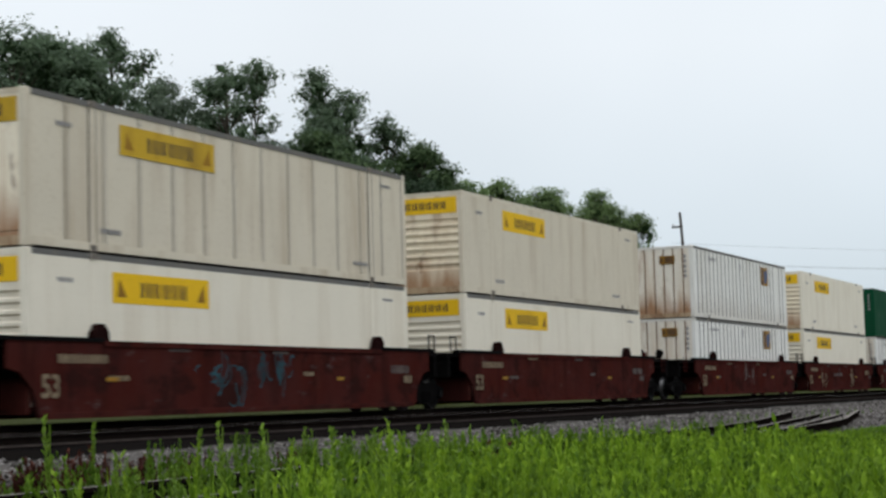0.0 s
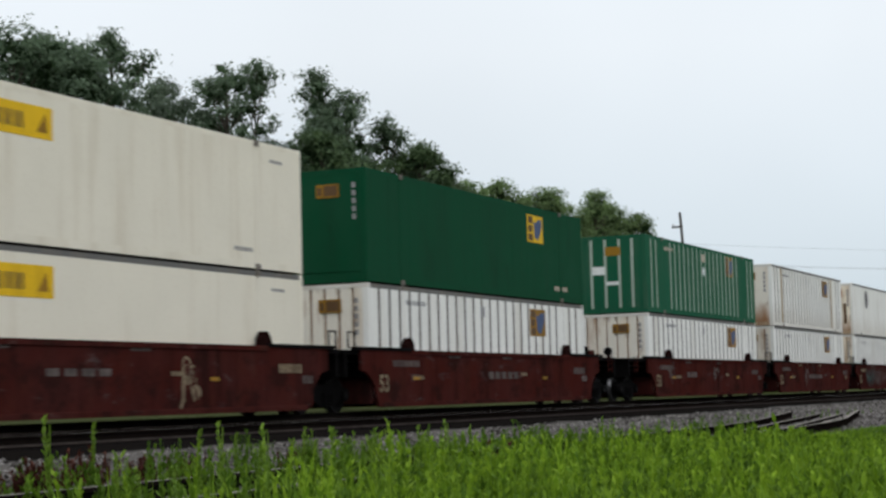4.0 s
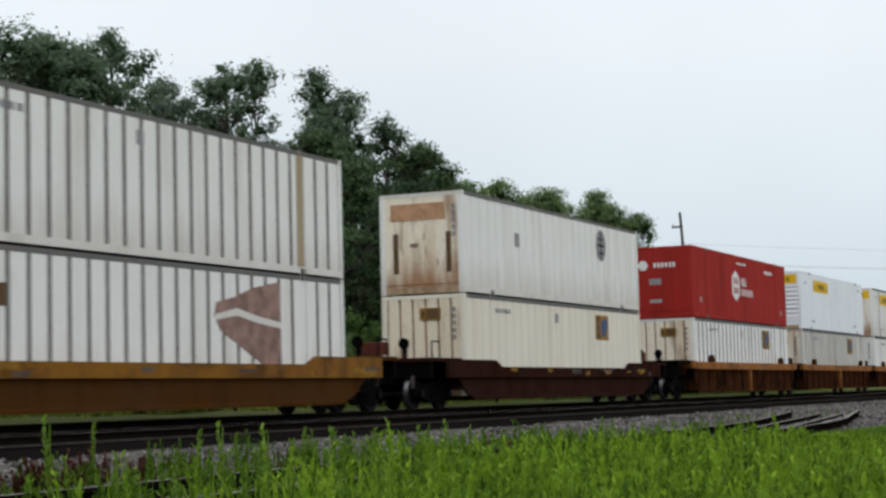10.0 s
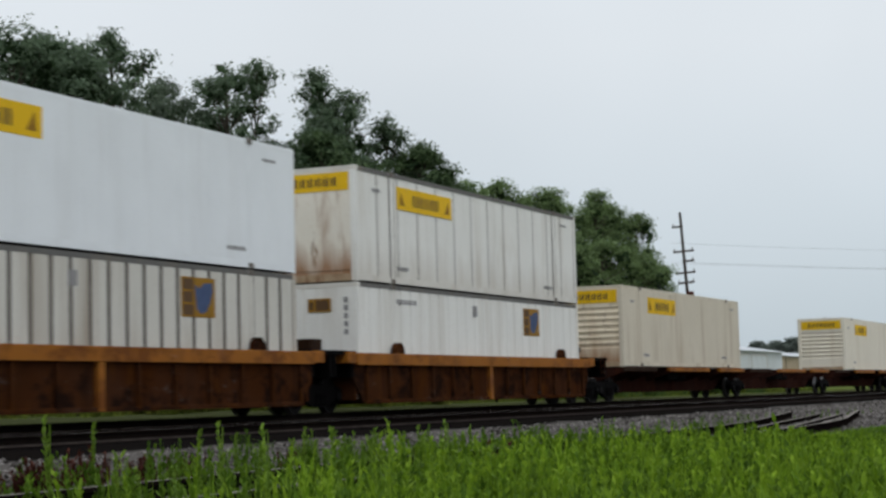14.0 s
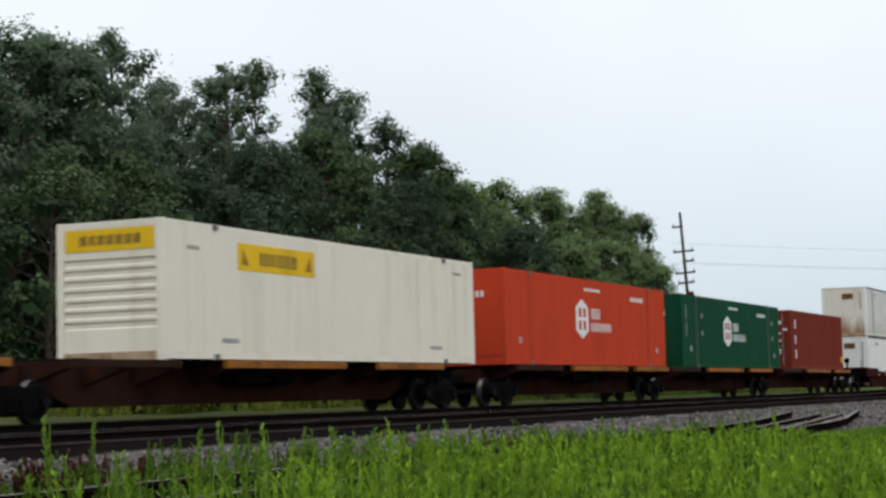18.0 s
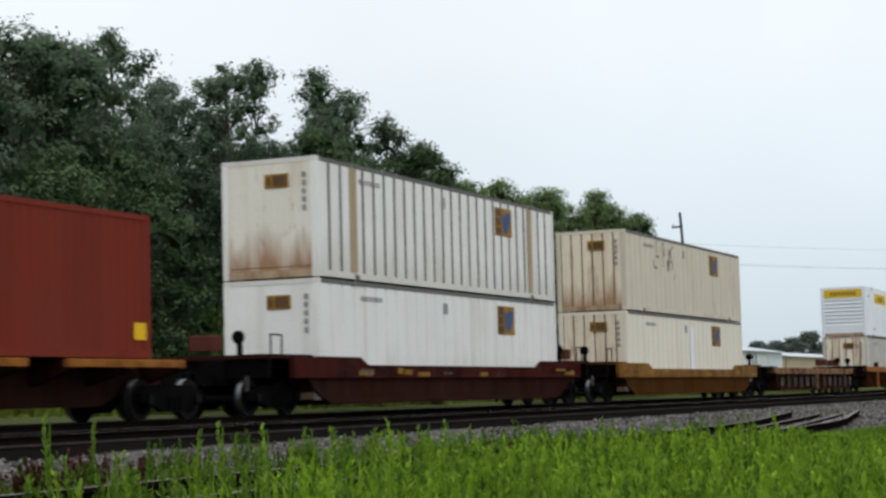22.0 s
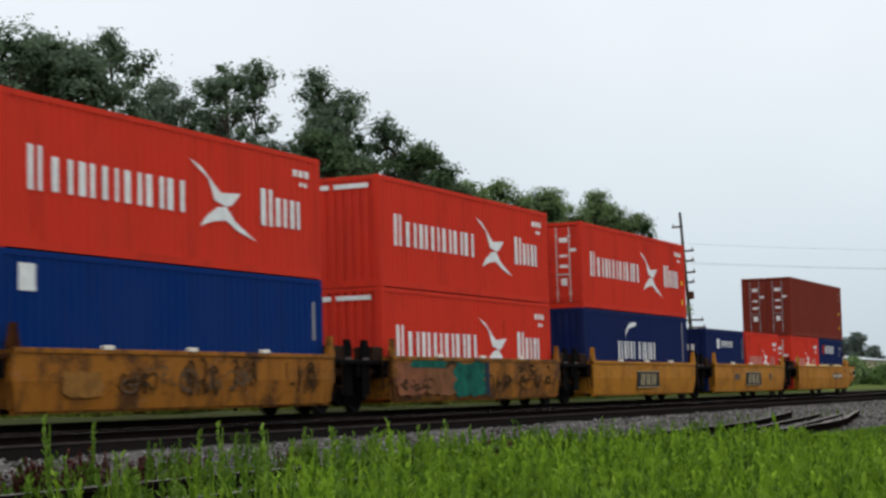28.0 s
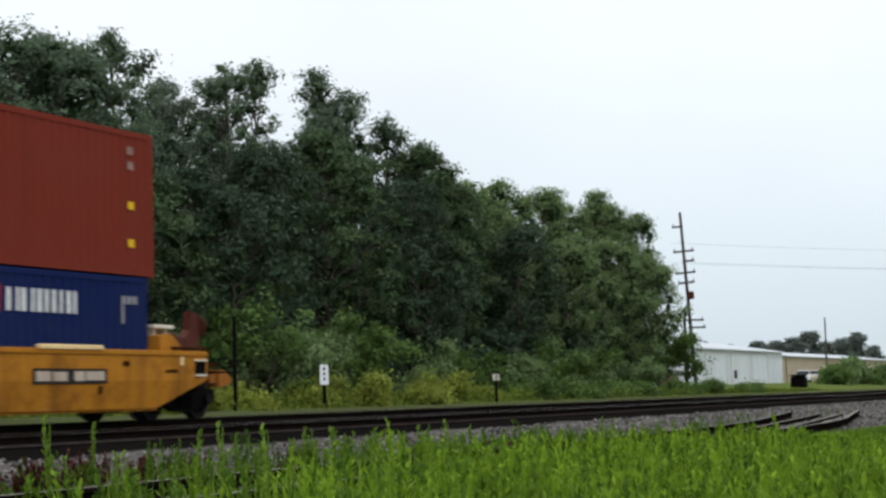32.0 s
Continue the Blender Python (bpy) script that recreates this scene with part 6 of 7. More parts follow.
# Paler and greyer green: the distance haze is mixed into this leaf colour.
LEAF_FAR = leaf_material("far_haze_tinted_leaves", (0.11, 0.135, 0.115), (0.19, 0.22, 0.19))
BARK = plain("grey_bark", (0.11, 0.092, 0.075), 0.9, 0, 0.5, 9)


def leaf_quads(centres, normals, size, r):
    """Pointed leaf sprays at the centres, roughly facing along the normals, with random twist."""
    n = len(centres)
    d = normals + r.normal(0, 0.42, (n, 3))
    d /= np.linalg.norm(d, axis=1)[:, None]
    t = np.cross(d, r.normal(0, 1, (n, 3)))
    t /= np.linalg.norm(t, axis=1)[:, None] + 1e-9
    b = np.cross(d, t)
    s = (size * r.uniform(0.6, 1.35, n))[:, None]
    w = r.uniform(0.38, 0.62, n)[:, None]
    v = np.stack([centres - t * s, centres + b * s * w + d * s * 0.15, centres + t * s, centres - b * s * w + d * s * 0.15], 1)
    return v.reshape(-1, 3), np.arange(4 * n).reshape(n, 4)


def twig_leaves(lobes, twigs, per, size, r, spray=0.24):
    """Leaves on many small twigs, strewn through lobes (x, y, z, radius) and thinning at the rim."""
    c = np.repeat(lobes[:, :3], twigs, 0)
    rad = np.repeat(lobes[:, 3], twigs)
    d = r.normal(0, 1, (len(c), 3))
    d /= np.linalg.norm(d, axis=1)[:, None]
    k = np.abs(r.normal(0, 0.62, len(c))) + 0.1
    tw = c + d * (rad * k)[:, None] * np.array([1, 1, 0.85])
    p = np.repeat(tw, per, 0) + r.normal(0, spray, (len(tw) * per, 3)) * np.array([1.15, 1.15, 0.8])
    nrm = np.repeat(d, per, 0) + np.array([0, 0, 0.5])
    return leaf_quads(p, nrm, np.full(len(p), size), r)


def limb(g, a, b, ra, rb, n=6):
    a, b = Vector(a), Vector(b)
    d = (b - a).normalized()
    u = d.orthogonal().normalized()
    w = d.cross(u)
    v = []
    for p, rr in ((a, ra), (b, rb)):
        v += [tuple(p + (u * math.cos(2 * math.pi * i / n) + w * math.sin(2 * math.pi * i / n)) * rr) for i in range(n)]
    g.add(v, [(i, (i + 1) % n, n + (i + 1) % n, n + i) for i in range(n)])


def tree(x, y, top, spread, mat, label, seed, low=0.10, airy=0.0, leaf=0.088, per=15, dens=1.0, core=None, bark=None, tilt=(0.0, 0.0)):
    """A tree: tapered trunk, limbs that end in rounded leafy lobes, each lobe a bunch of sprays, with gaps between the lobes."""
    r = np.random.default_rng(seed)
    z0 = float(ground_z(x, y)) - 0.1
    H = top - z0
    t = thing("tree", label, "tree", (x, y, z0), "trees behind the tracks")
    bend = r.uniform(-0.4, 0.4, 2) + np.array(tilt)
    spine = lambda k: np.array([bend[0] * k * k, bend[1] * k * k, H * k])
    r0 = 0.013 * H + 0.05
    g = Geo()
    for k in range(6):
        limb(g, spine(0.14 * k), spine(0.14 * (k + 1)), r0 * (1 - k / 6.6), r0 * (1 - (k + 1) / 6.6), 8)
    part("trunk", g, bark or BARK, t)
    lobes = []
    n = int(dens * (1 - 0.35 * airy) * (10 + (2.9 if spread > 1.7 else 4.6) * H * (1 - low) * spread ** 0.6))
    for j in range(n):
        u = (j + r.random()) / n
        k = low + (0.95 - low) * u
        a = 2.399 * j + r.uniform(-0.7, 0.7)
        girth = math.sqrt(max(0.03, 1 - ((u - 0.42) / 0.60) ** 2)) if u > 0.42 else 0.84 + 0.16 * u / 0.42
        rad = ((0.30 + 0.26 * spread) if spread > 1.7 else (0.22 + 0.17 * spread)) * r.uniform(0.55, 1.3) * (1 - 0.34 * u)
        d = max(0.0, girth * spread * r.uniform(0.55, 1.22) - 0.45 * rad)
        c = spine(k) + np.array([math.cos(a) * d, math.sin(a) * d, r.normal(0, 0.12)])
        lobes.append((*c, rad))
    for j in range(9):      # tufts that break the outline at the top
        a, d = 1.3 * j + r.uniform(-0.4, 0.4), r.uniform(0.0, 0.8) * spread
        c = spine(1.0) + np.array([math.cos(a) * d, math.sin(a) * d, -0.10 - 0.75 * d - r.uniform(0, 0.55)])
        lobes.append((*c, r.uniform(0.28, 0.55)))
    g = Geo()
    for j, (cx, cy, cz, rad) in enumerate(lobes):
        b = spine(max(0.08, cz / H - r.uniform(0.05, 0.16) - 0.05 * math.hypot(cx, cy) / H))
        limb(g, b, (cx, cy, cz), 0.014 + 0.0045 * H * rad, 0.010, 5)
    tagged(part("branchwork", g, bark or BARK, t), kind="stuff")
    sprays, core_c = [], []
    for cx, cy, cz, rad in lobes:
        out = np.array([cx, cy, 0.0])
        out /= np.linalg.norm(out) + 1e-6
        m = int((1 - 0.3 * airy) * (5 + 15 * rad ** 1.5))
        d = r.normal(0, 1, (m, 3)) + 0.40 * out + np.array([0, 0, 0.70])
        d /= np.linalg.norm(d, axis=1)[:, None]
        p = np.array([cx, cy, cz]) + d * (rad * r.uniform(0.55, 1.08, m))[:, None] * np.array([1, 1, 0.78])
        sprays.append(np.concatenate([p, d], 1))
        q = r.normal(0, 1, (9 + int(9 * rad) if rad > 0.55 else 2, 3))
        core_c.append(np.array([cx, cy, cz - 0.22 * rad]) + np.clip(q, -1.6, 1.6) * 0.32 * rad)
    sprays = np.concatenate(sprays)
    m = len(sprays)
    wide = (leaf * 2.2) * r.uniform(0.7, 1.35, m)
    p = np.repeat(sprays[:, :3], per, 0) + np.clip(r.normal(0, 1, (m * per, 3)), -1.5, 1.5) * np.repeat(wide, per)[:, None] * np.array([1.1, 1.1, 0.62])
    nrm = np.repeat(sprays[:, 3:], per, 0) * 0.75 + np.array([0, 0, 0.55])
    v, q = leaf_quads(p, nrm, np.full(len(p), leaf), r)
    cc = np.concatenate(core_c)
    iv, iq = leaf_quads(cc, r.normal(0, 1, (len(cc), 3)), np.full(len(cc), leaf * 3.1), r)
    part("inner_crown", fast_mesh("inner_crown", iv, iq, core or LEAF_CORE), None, t, "inner foliage, its shade put into the leaf colour on nearer trees")
    part("crown", fast_mesh("crown", v, q, mat), None, t, "uneven crown of small leaves")


def shrub(x, y, top, spread, mat, label, seed, leaf=0.10, per=20):
    r = np.random.default_rng(seed)
    z0 = float(ground_z(x, y)) - 0.05
    H = top - z0
    t = thing("shrub", label, "shrub", (x, y, z0), "shrubs along the verge")
    n = max(8, int(spread * H * 1.6))
    c = []
    g = Geo()
    for i in range(n):
        a, k = r.uniform(0, 6.283), r.random()
        rr = spread * math.sqrt(r.random()) * (1.0 - 0.45 * k)
        c.append((rr * math.cos(a), rr * math.sin(a), H * (0.1 + 0.78 * k), 0.25 + 0.13 * H * r.uniform(0.5, 1.0)))
        limb(g, (rr * 0.2 * math.cos(a), rr * 0.2 * math.sin(a), 0), c[-1][:3], 0.025, 0.008, 4)
    tagged(part("stem", g, BARK, t), kind="stuff")
    v, q = twig_leaves(np.array(c), 14, per, leaf, r, 0.16 if leaf < 0.15 else 0.3)
    part("leaves", fast_mesh("leaves", v, q, mat), None, t)


TREES = [  # x, y, top, spread, leaf, kind of tree
    (43.0, 33.0, 11.6, 2.9, "d"), (45.3, 33.0, 11.8, 2.3, "d"), (46.8, 34.2, 12.0, 2.6, "d"), (44.3, 36.2, 12.0, 2.7, "d"), (49.0, 36.4, 12.7, 2.3, "d"), (50.1, 34.0, 12.9, 1.6, "d"), (53.2, 33.5, 8.8, 2.0, "d"),
    (63.7, 41.0, 14.0, 2.1, "g"), (67.0, 41.0, 13.6, 2.0, "g"), (62.6, 37.0, 14.1, 1.7, "a"), (64.4, 37.0, 14.4, 1.15, "a"),
    (71.7, 38.0, 15.1, 1.15, "a"), (73.6, 37.0, 14.7, 1.9, "d"), (75.0, 36.0, 13.2, 1.3, "d"), (57.5, 33.0, 10.2, 2.4, "d"),
    (62.2, 32.5, 11.0, 2.6, "m"), (66.0, 33.0, 10.6, 2.4, "d"), (75.9, 35.0, 12.4, 2.1, "m"), (77.8, 34.0, 11.2, 2.1, "m"), (70.5, 32.5, 10.2, 2.4, "d"),
    (84.0, 34.5, 9.8, 2.4, "d"), (88.4, 36.0, 12.0, 2.6, "m"), (92.4, 35.0, 12.0, 2.4, "d"), (98.6, 34.0, 12.1, 2.6, "m"), (103.0, 34.8, 11.9, 2.2, "d"),
    (104.0, 33.2, 11.2, 1.8, "m"), (103.0, 31.6, 8.4, 1.5, "m"), (100.0, 31.5, 8.6, 2.1, "d"), (94.0, 32.0, 9.0, 2.4, "d"), (88.0, 32.0, 8.6, 2.4, "d"), (81.0, 32.0, 8.8, 2.3, "d"),
    (38.5, 33.0, 11.5, 2.6, "d"), (46.0, 30.6, 8.2, 2.2, "m"), (52.0, 30.8, 7.6, 2.2, "d"), (41.0, 30.2, 7.4, 2.0, "m"), (61.2, 40.0, 13.3, 2.0, "g"), (97.0, 40.0, 12.0, 2.2, "g"),
    (44.5, 38.0, 10.8, 2.5, "d"), (49.5, 38.5, 11.4, 2.5, "d"), (54.0, 37.5, 10.6, 2.4, "d"), (41.0, 36.5, 10.0, 2.4, "d"), (56.5, 38.5, 11.4, 2.2, "d"), (69.4, 36.5, 11.2, 2.0, "d"), (79.5, 38.0, 11.0, 2.2, "d"), (81.5, 35.5, 10.8, 2.2, "m"), (85.2, 36.5, 11.6, 2.3, "m"), (95.6, 35.2, 11.6, 2.3, "m"), (101.0, 34.2, 11.0, 1.8, "m"),
    (59.5, 39.0, 11.6, 2.4, "d"), (65.6, 39.5, 11.9, 2.2, "d"), (70.0, 39.5, 11.8, 2.1, "d"), (74.5, 40.0, 12.0, 2.2, "d"), (52.5, 38.0, 11.2, 2.3, "d"), (74.4, 34.0, 12.0, 1.75, "m"), (77.6, 34.2, 11.1, 1.8, "m"), (68.5, 35.5, 12.6, 1.8, "d")]
LOOKS = {"f": (LEAF_FRONT, "broadleaf tree with a full green crown at the wood's edge", 0.0), "d": (LEAF_DARK, "tall broadleaf tree with a dense dark green crown", 0.0), "m": (LEAF_MID, "broadleaf tree with a full mid-green crown", 0.0),
         "g": (LEAF_GREY, "thin-crowned grey-green tree behind the others", 0.5), "a": (LEAF_DARK, "slender tree with an open dark crown", 0.35)}
for i, (x, y, top, spread, k) in enumerate(TREES):
    mat, label, airy = LOOKS["m" if k == "d" and x > 82 else "f" if k == "m" and x < 82 else k]
    # The tallest crowns take a greyer leaf colour with haze mixed in.
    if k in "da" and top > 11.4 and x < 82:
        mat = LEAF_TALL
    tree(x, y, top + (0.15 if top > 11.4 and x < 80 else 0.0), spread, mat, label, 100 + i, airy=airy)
SHRUBS = [(72.3, 28.8, 2.0, 1.5), (59.5, 30.0, 2.4, 1.8), (47.5, 27.6, 3.4, 2.0), (51.0, 28.0, 3.9, 2.1), (54.5, 27.6, 3.6, 2.0), (58.0, 28.0, 3.1, 1.9), (61.5, 27.8, 2.7, 1.8), (65.0, 28.2, 2.5, 1.8), 
          (76.5, 28.2, 3.3, 1.6), (79.5, 28.6, 2.6, 1.5), (70.0, 28.6, 2.2, 1.6), (86.0, 28.8, 2.6, 1.7), (93.0, 29.0, 3.0, 1.7), (99.5, 29.0, 3.6, 1.9)]
for i, (x, y, top, spread) in enumerate(SHRUBS):
    shrub(x, y, top, spread, LEAF_LIGHT if i % 3 else LEAF_MID, "leafy bright green shrub at the wood's edge", 300 + i)


r = random.Random(77)
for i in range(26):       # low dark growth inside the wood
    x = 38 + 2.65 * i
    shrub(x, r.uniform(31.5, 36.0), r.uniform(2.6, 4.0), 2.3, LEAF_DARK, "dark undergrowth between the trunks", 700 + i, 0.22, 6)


def tall(x, y):
    """How tall plants grow: highest in the near meadow, short along the siding."""
    k = y / np.maximum(x, 1)
    near = np.interp(x, [5, 8, 12, 17, 24, 30], [0.94, 0.86, 0.66, 0.40, 0.22, 0.14]) * np.interp(k, [0.15, 0.22, 0.34, 0.46, 0.6], [1.2, 1.02, 0.92, 0.78, 0.70])
    far = np.interp(x, [33, 80, 96, 110, 150], [1.0, 0.9, 0.5, 0.32, 0.3])
    patch = 0.86 + 0.13 * np.sin(x * 2.1 + 1.7 * y) * np.sin(y * 2.9 - 0.8 * x) + 0.17 * np.sin(x * 6.3 + 2.1 * y) * np.sin(y * 9.7 - 2.9 * x) + 0.10 * np.sin(x * 0.83 + 0.4) * np.sin(y * 1.13 + x * 0.21)
    return np.where(y < 5.5, near, np.where(y > 20, far, 1.0)) * patch


def weeds(name, label, n, xs, ys, height, mat, seed, leaf=0.09, per=14, thin=None):
    """Upright weeds: a bent stem with narrow leaves, strewn over a stretch of ground. thin(x, y) gives how many stay."""
    r = np.random.default_rng(seed)
    x, y = r.uniform(*xs, n), r.uniform(*ys, n)
    if thin is not None:
        keep = r.random(n) < thin(x, y)
        x, y = x[keep], y[keep]
    n = len(x)
    z = ground_z(x, y) - 0.02
    h = r.uniform(*height, n) * tall(x, y)
    lean = r.normal(0, 0.15, (n, 2))
    base = np.stack([x, y, z], -1)
    tip = base + np.stack([lean[:, 0] * h, lean[:, 1] * h, h], -1)
    a = r.uniform(0, 6.283, n)
    w = np.stack([np.cos(a), np.sin(a), np.zeros(n)], -1) * (0.004 + 0.004 * r.random(n))[:, None]
    stem = np.stack([base - w, base + w, tip + w * 0.4, tip - w * 0.4], 1).reshape(-1, 3)
    k = r.uniform(0.25, 1.0, (n, per)) ** 0.8
    p = base[:, None] + (tip - base)[:, None] * k[..., None]
    b = r.uniform(0, 6.283, (n, per))
    out = np.stack([np.cos(b), np.sin(b), r.uniform(0.7, 3.2, (n, per))], -1)
    out /= np.linalg.norm(out, axis=-1)[..., None]
    ln = (leaf * r.uniform(0.6, 1.4, (n, per)) * (1.25 - 0.6 * k))[..., None]
    sd = np.stack([-np.sin(b), np.cos(b), np.zeros_like(b)], -1) * ln * 0.17
    mid = p + out * ln * 0.5
    end = p + out * ln - np.array([0, 0, 0.25]) * ln * r.random((n, per, 1))
    lv = np.stack([p, mid + sd, end, mid - sd], 2).reshape(-1, 3)
    v = np.concatenate([stem, lv])
    thing(name, label, "weeds", kind="stuff", me=fast_mesh(name, v, np.arange(len(v)).reshape(-1, 4), mat))


def blades(name, label, n, xs, ys, height, mat, seed, thin=None, width=0.006):
    """Long grass: bent blades of two pieces."""
    r = np.random.default_rng(seed)
    x, y = r.uniform(*xs, n), r.uniform(*ys, n)
    if thin is not None:
        keep = r.random(n) < thin(x, y)
        x, y = x[keep], y[keep]
    n = len(x)
    b = np.stack([x, y, ground_z(x, y) - 0.02], -1)
    h = (r.uniform(*height, n) * tall(x, y))[:, None]
    a = r.uniform(0, 6.283, n)
    d = np.stack([np.cos(a), np.sin(a), np.zeros(n)], -1)
    s = np.stack([-np.sin(a), np.cos(a), np.zeros(n)], -1) * (width * r.uniform(0.6, 1.4, n))[:, None]
    up = np.array([0, 0, 1.0])
    lean = r.uniform(0.03, 0.75, n)[:, None] ** 1.5
    m = b + up * h * 0.6 + d * h * lean * 0.4
    t = b + up * h * (1 - lean * 0.4) + d * h * lean * 1.3
    v = np.stack([b - s, b + s, m + s, m - s, t + s * 0.15, t - s * 0.15], 1).reshape(-1, 3)
    k = (np.arange(n) * 6)[:, None]
    q = np.concatenate([k + np.array([[0, 1, 2, 3]]), k + np.array([[3, 2, 4, 5]])])
    thing(name, label, "grass", kind="stuff", me=fast_mesh(name, v, q, mat))


r = random.Random(5)
x = 34.0
while x < 104:      # weed clumps along the edge of the gravel, with gaps
    k = 1.0 if x < 72 else 0.6
    if r.random() < 0.78:
        shrub(x, 25.6 + r.uniform(-0.2, 0.7), 0.12 + k * r.uniform(0.45, 1.05), r.uniform(0.55, 0.95), LEAF_YELLOW if x < 66 else LEAF_LIGHT, "yellow-green bushy weed on the verge", 450 + int(x * 7), 0.07, 22)
    x += r.uniform(0.9, 2.1)
GRASS_A = leaf_material("bright_grass", (0.130, 0.240, 0.014), (0.315, 0.465, 0.038), 0.45, 1.3, 0.75)
STALK = leaf_material("stalk_green", (0.105, 0.190, 0.020), (0.23, 0.35, 0.042), 0.4)
GRASS_B = leaf_material("deep_grass", (0.058, 0.122, 0.010), (0.165, 0.275, 0.024), 0.4, 1.7, 0.85)
VERGE = leaf_material("verge_green", (0.105, 0.15, 0.020), (0.25, 0.31, 0.050), 0.3)
SEDGE = leaf_material("red_dock_stalks", (0.040, 0.012, 0.008), (0.085, 0.026, 0.016), 0.1)


def front(x, y):
    """The foreground meadow: thick on one side of a slanting edge, thinning out towards the gravel."""
    k = y / x
    d = np.interp(k, [0.10, 0.12, 0.33, 0.38, 0.44, 0.50, 0.56, 0.65, 0.85], [0, 1, 1, 0.78, 0.58, 0.40, 0.26, 0.09, 0.02])
    return d * np.clip((5.5 - y) / 0.5, 0, 1)


def scant(x, y):
    k = y / x
    return np.clip((0.86 - k) / 0.1, 0, 1) * np.clip((k - 0.1) / 0.02, 0, 1)


def tufts(x, y):
    """Plants in loose tufts."""
    return scant(x, y) * np.clip(0.45 + 1.3 * np.sin(x * 3.1 + y * 1.3) * np.sin(y * 4.3 - x * 0.9), 0.05, 1)


blades("meadow_undergrass", "deep green grass in the foreground", 58000, (5.5, 30.0), (0.9, 5.5), (0.40, 0.70), GRASS_B, 42, front, 0.008)
blades("meadow_grass", "tall bright green grass in the foreground", 22000, (5.5, 26.0), (0.9, 5.5), (0.5, 0.80), GRASS_A, 41, front)
weeds("meadow_weeds", "tall leafy green weeds in the foreground", 4000, (6.0, 22.0), (1.0, 5.5), (0.50, 1.0), GRASS_A, 43, 0.07, 30, front)
weeds("meadow_dark_weeds", "tall dark green weeds in the foreground", 3400, (6.0, 22.0), (1.0, 5.5), (0.45, 0.92), GRASS_B, 50, 0.07, 30, front)
weeds("siding_weeds", "scattered green weeds between the siding rails", 1900, (8.0, 22.0), (4.6, 8.6), (0.12, 0.42), GRASS_B, 44, 0.07, 22, tufts)


def stalk_mesh(seed):
    """A slim leafy stalk one metre tall: short upright leaves all round, thickest below the tip."""
    r = np.random.default_rng(seed)
    n = 90
    k = r.uniform(0.12, 1.0, n)
    sway = r.uniform(-0.05, 0.05, 2)
    p = np.stack([sway[0] * k * k, sway[1] * k * k, k], -1)
    b = r.uniform(0, 6.283, n)
    out = np.stack([np.cos(b), np.sin(b), r.uniform(1.4, 4.2, n)], -1)
    out /= np.linalg.norm(out, axis=1)[:, None]
    ln = (r.uniform(0.07, 0.15, n) * (1.1 - 0.5 * k))[:, None]
    sd = np.stack([-np.sin(b), np.cos(b), np.zeros(n)], -1) * ln * 0.12
    v = np.stack([p, p + out * ln * 0.5 + sd, p + out * ln - np.array([0, 0, 0.2]) * ln, p + out * ln * 0.5 - sd], 1).reshape(-1, 3)
    return fast_mesh("leaves", v, np.arange(4 * n).reshape(n, 4), STALK)


def stalks(n, xs, ks, height, seed):
    """Single leafy stalks along the overgrown siding."""
    r = np.random.default_rng(seed)
    for i in range(n):
        x, k, h, q = r.uniform(*xs), r.uniform(*ks), r.uniform(*height), int(r.integers(6))
        y = k * x
        t = thing("weed_stalk", "slim leafy green weed by the siding", "weed", (x, y, float(ground_z(x, y)) - 0.02), "weeds along the siding")
        for name, me in (("leaves", shared(("stalk", q), lambda: stalk_mesh(900 + q))), ("stem", shared("stalk_stem", lambda: Geo().cyl((0, 0, 0), 0.004, 0.97, "z", 5).mesh("stem", STALK)))):
            o = part(name, me, None, t)
            o.scale = (0.7 + 0.35 * h, 0.7 + 0.35 * h, h)


stalks(16, (7.0, 12.5), (0.42, 0.62), (0.28, 0.56), 61)
stalks(8, (7.0, 12.5), (0.60, 0.80), (0.24, 0.46), 63)
stalks(10, (8.5, 15.0), (0.34, 0.50), (0.30, 0.55), 62)
stalks(16, (6.5, 11.0), (0.17, 0.40), (0.40, 0.66), 65)
stalks(6, (7.5, 11.0), (0.45, 0.80), (0.55, 0.68), 67)
weeds("ballast_weeds", "few weeds in the ballast", 420, (12.0, 50.0), (8.6, 13.0), (0.12, 0.34), GRASS_B, 45, 0.06, 18, tufts)
for i, (x, y, n) in enumerate(((15.0, 9.45, 34), (10.6, 7.9, 26), (11.7, 8.25, 22), (13.2, 8.7, 24), (11.2, 8.9, 16), (17.0, 9.3, 18), (13.5, 5.5, 12), (20.5, 9.4, 14), (12.4, 9.3, 14), (9.6, 7.7, 16))):
    weeds("dock_clump", "dark red dock stalks in the gravel", n, (x - 0.16, x + 0.16), (y - 0.14, y + 0.14), (0.20, 0.40), SEDGE, 46 + 100 * i, 0.075, 30)
weeds("verge_weeds", "yellow-green weeds on the verge behind the track", 2400, (33, 118), (25.2, 27.6), (0.15, 0.62), VERGE, 47, 0.17, 14)
blades("verge_grass", "pale long grass on the verge behind the track", 14000, (33, 130), (24.9, 27.8), (0.08, 0.26), VERGE, 48, None, 0.012)


# ---- poles, signs, sheds and the distance ----
POLEWOOD = plain("weathered_pole_wood", (0.10, 0.085, 0.075), 0.9, 0, 0.4, 8)
GLASSY = plain("grey_insulator", (0.32, 0.33, 0.34), 0.3)


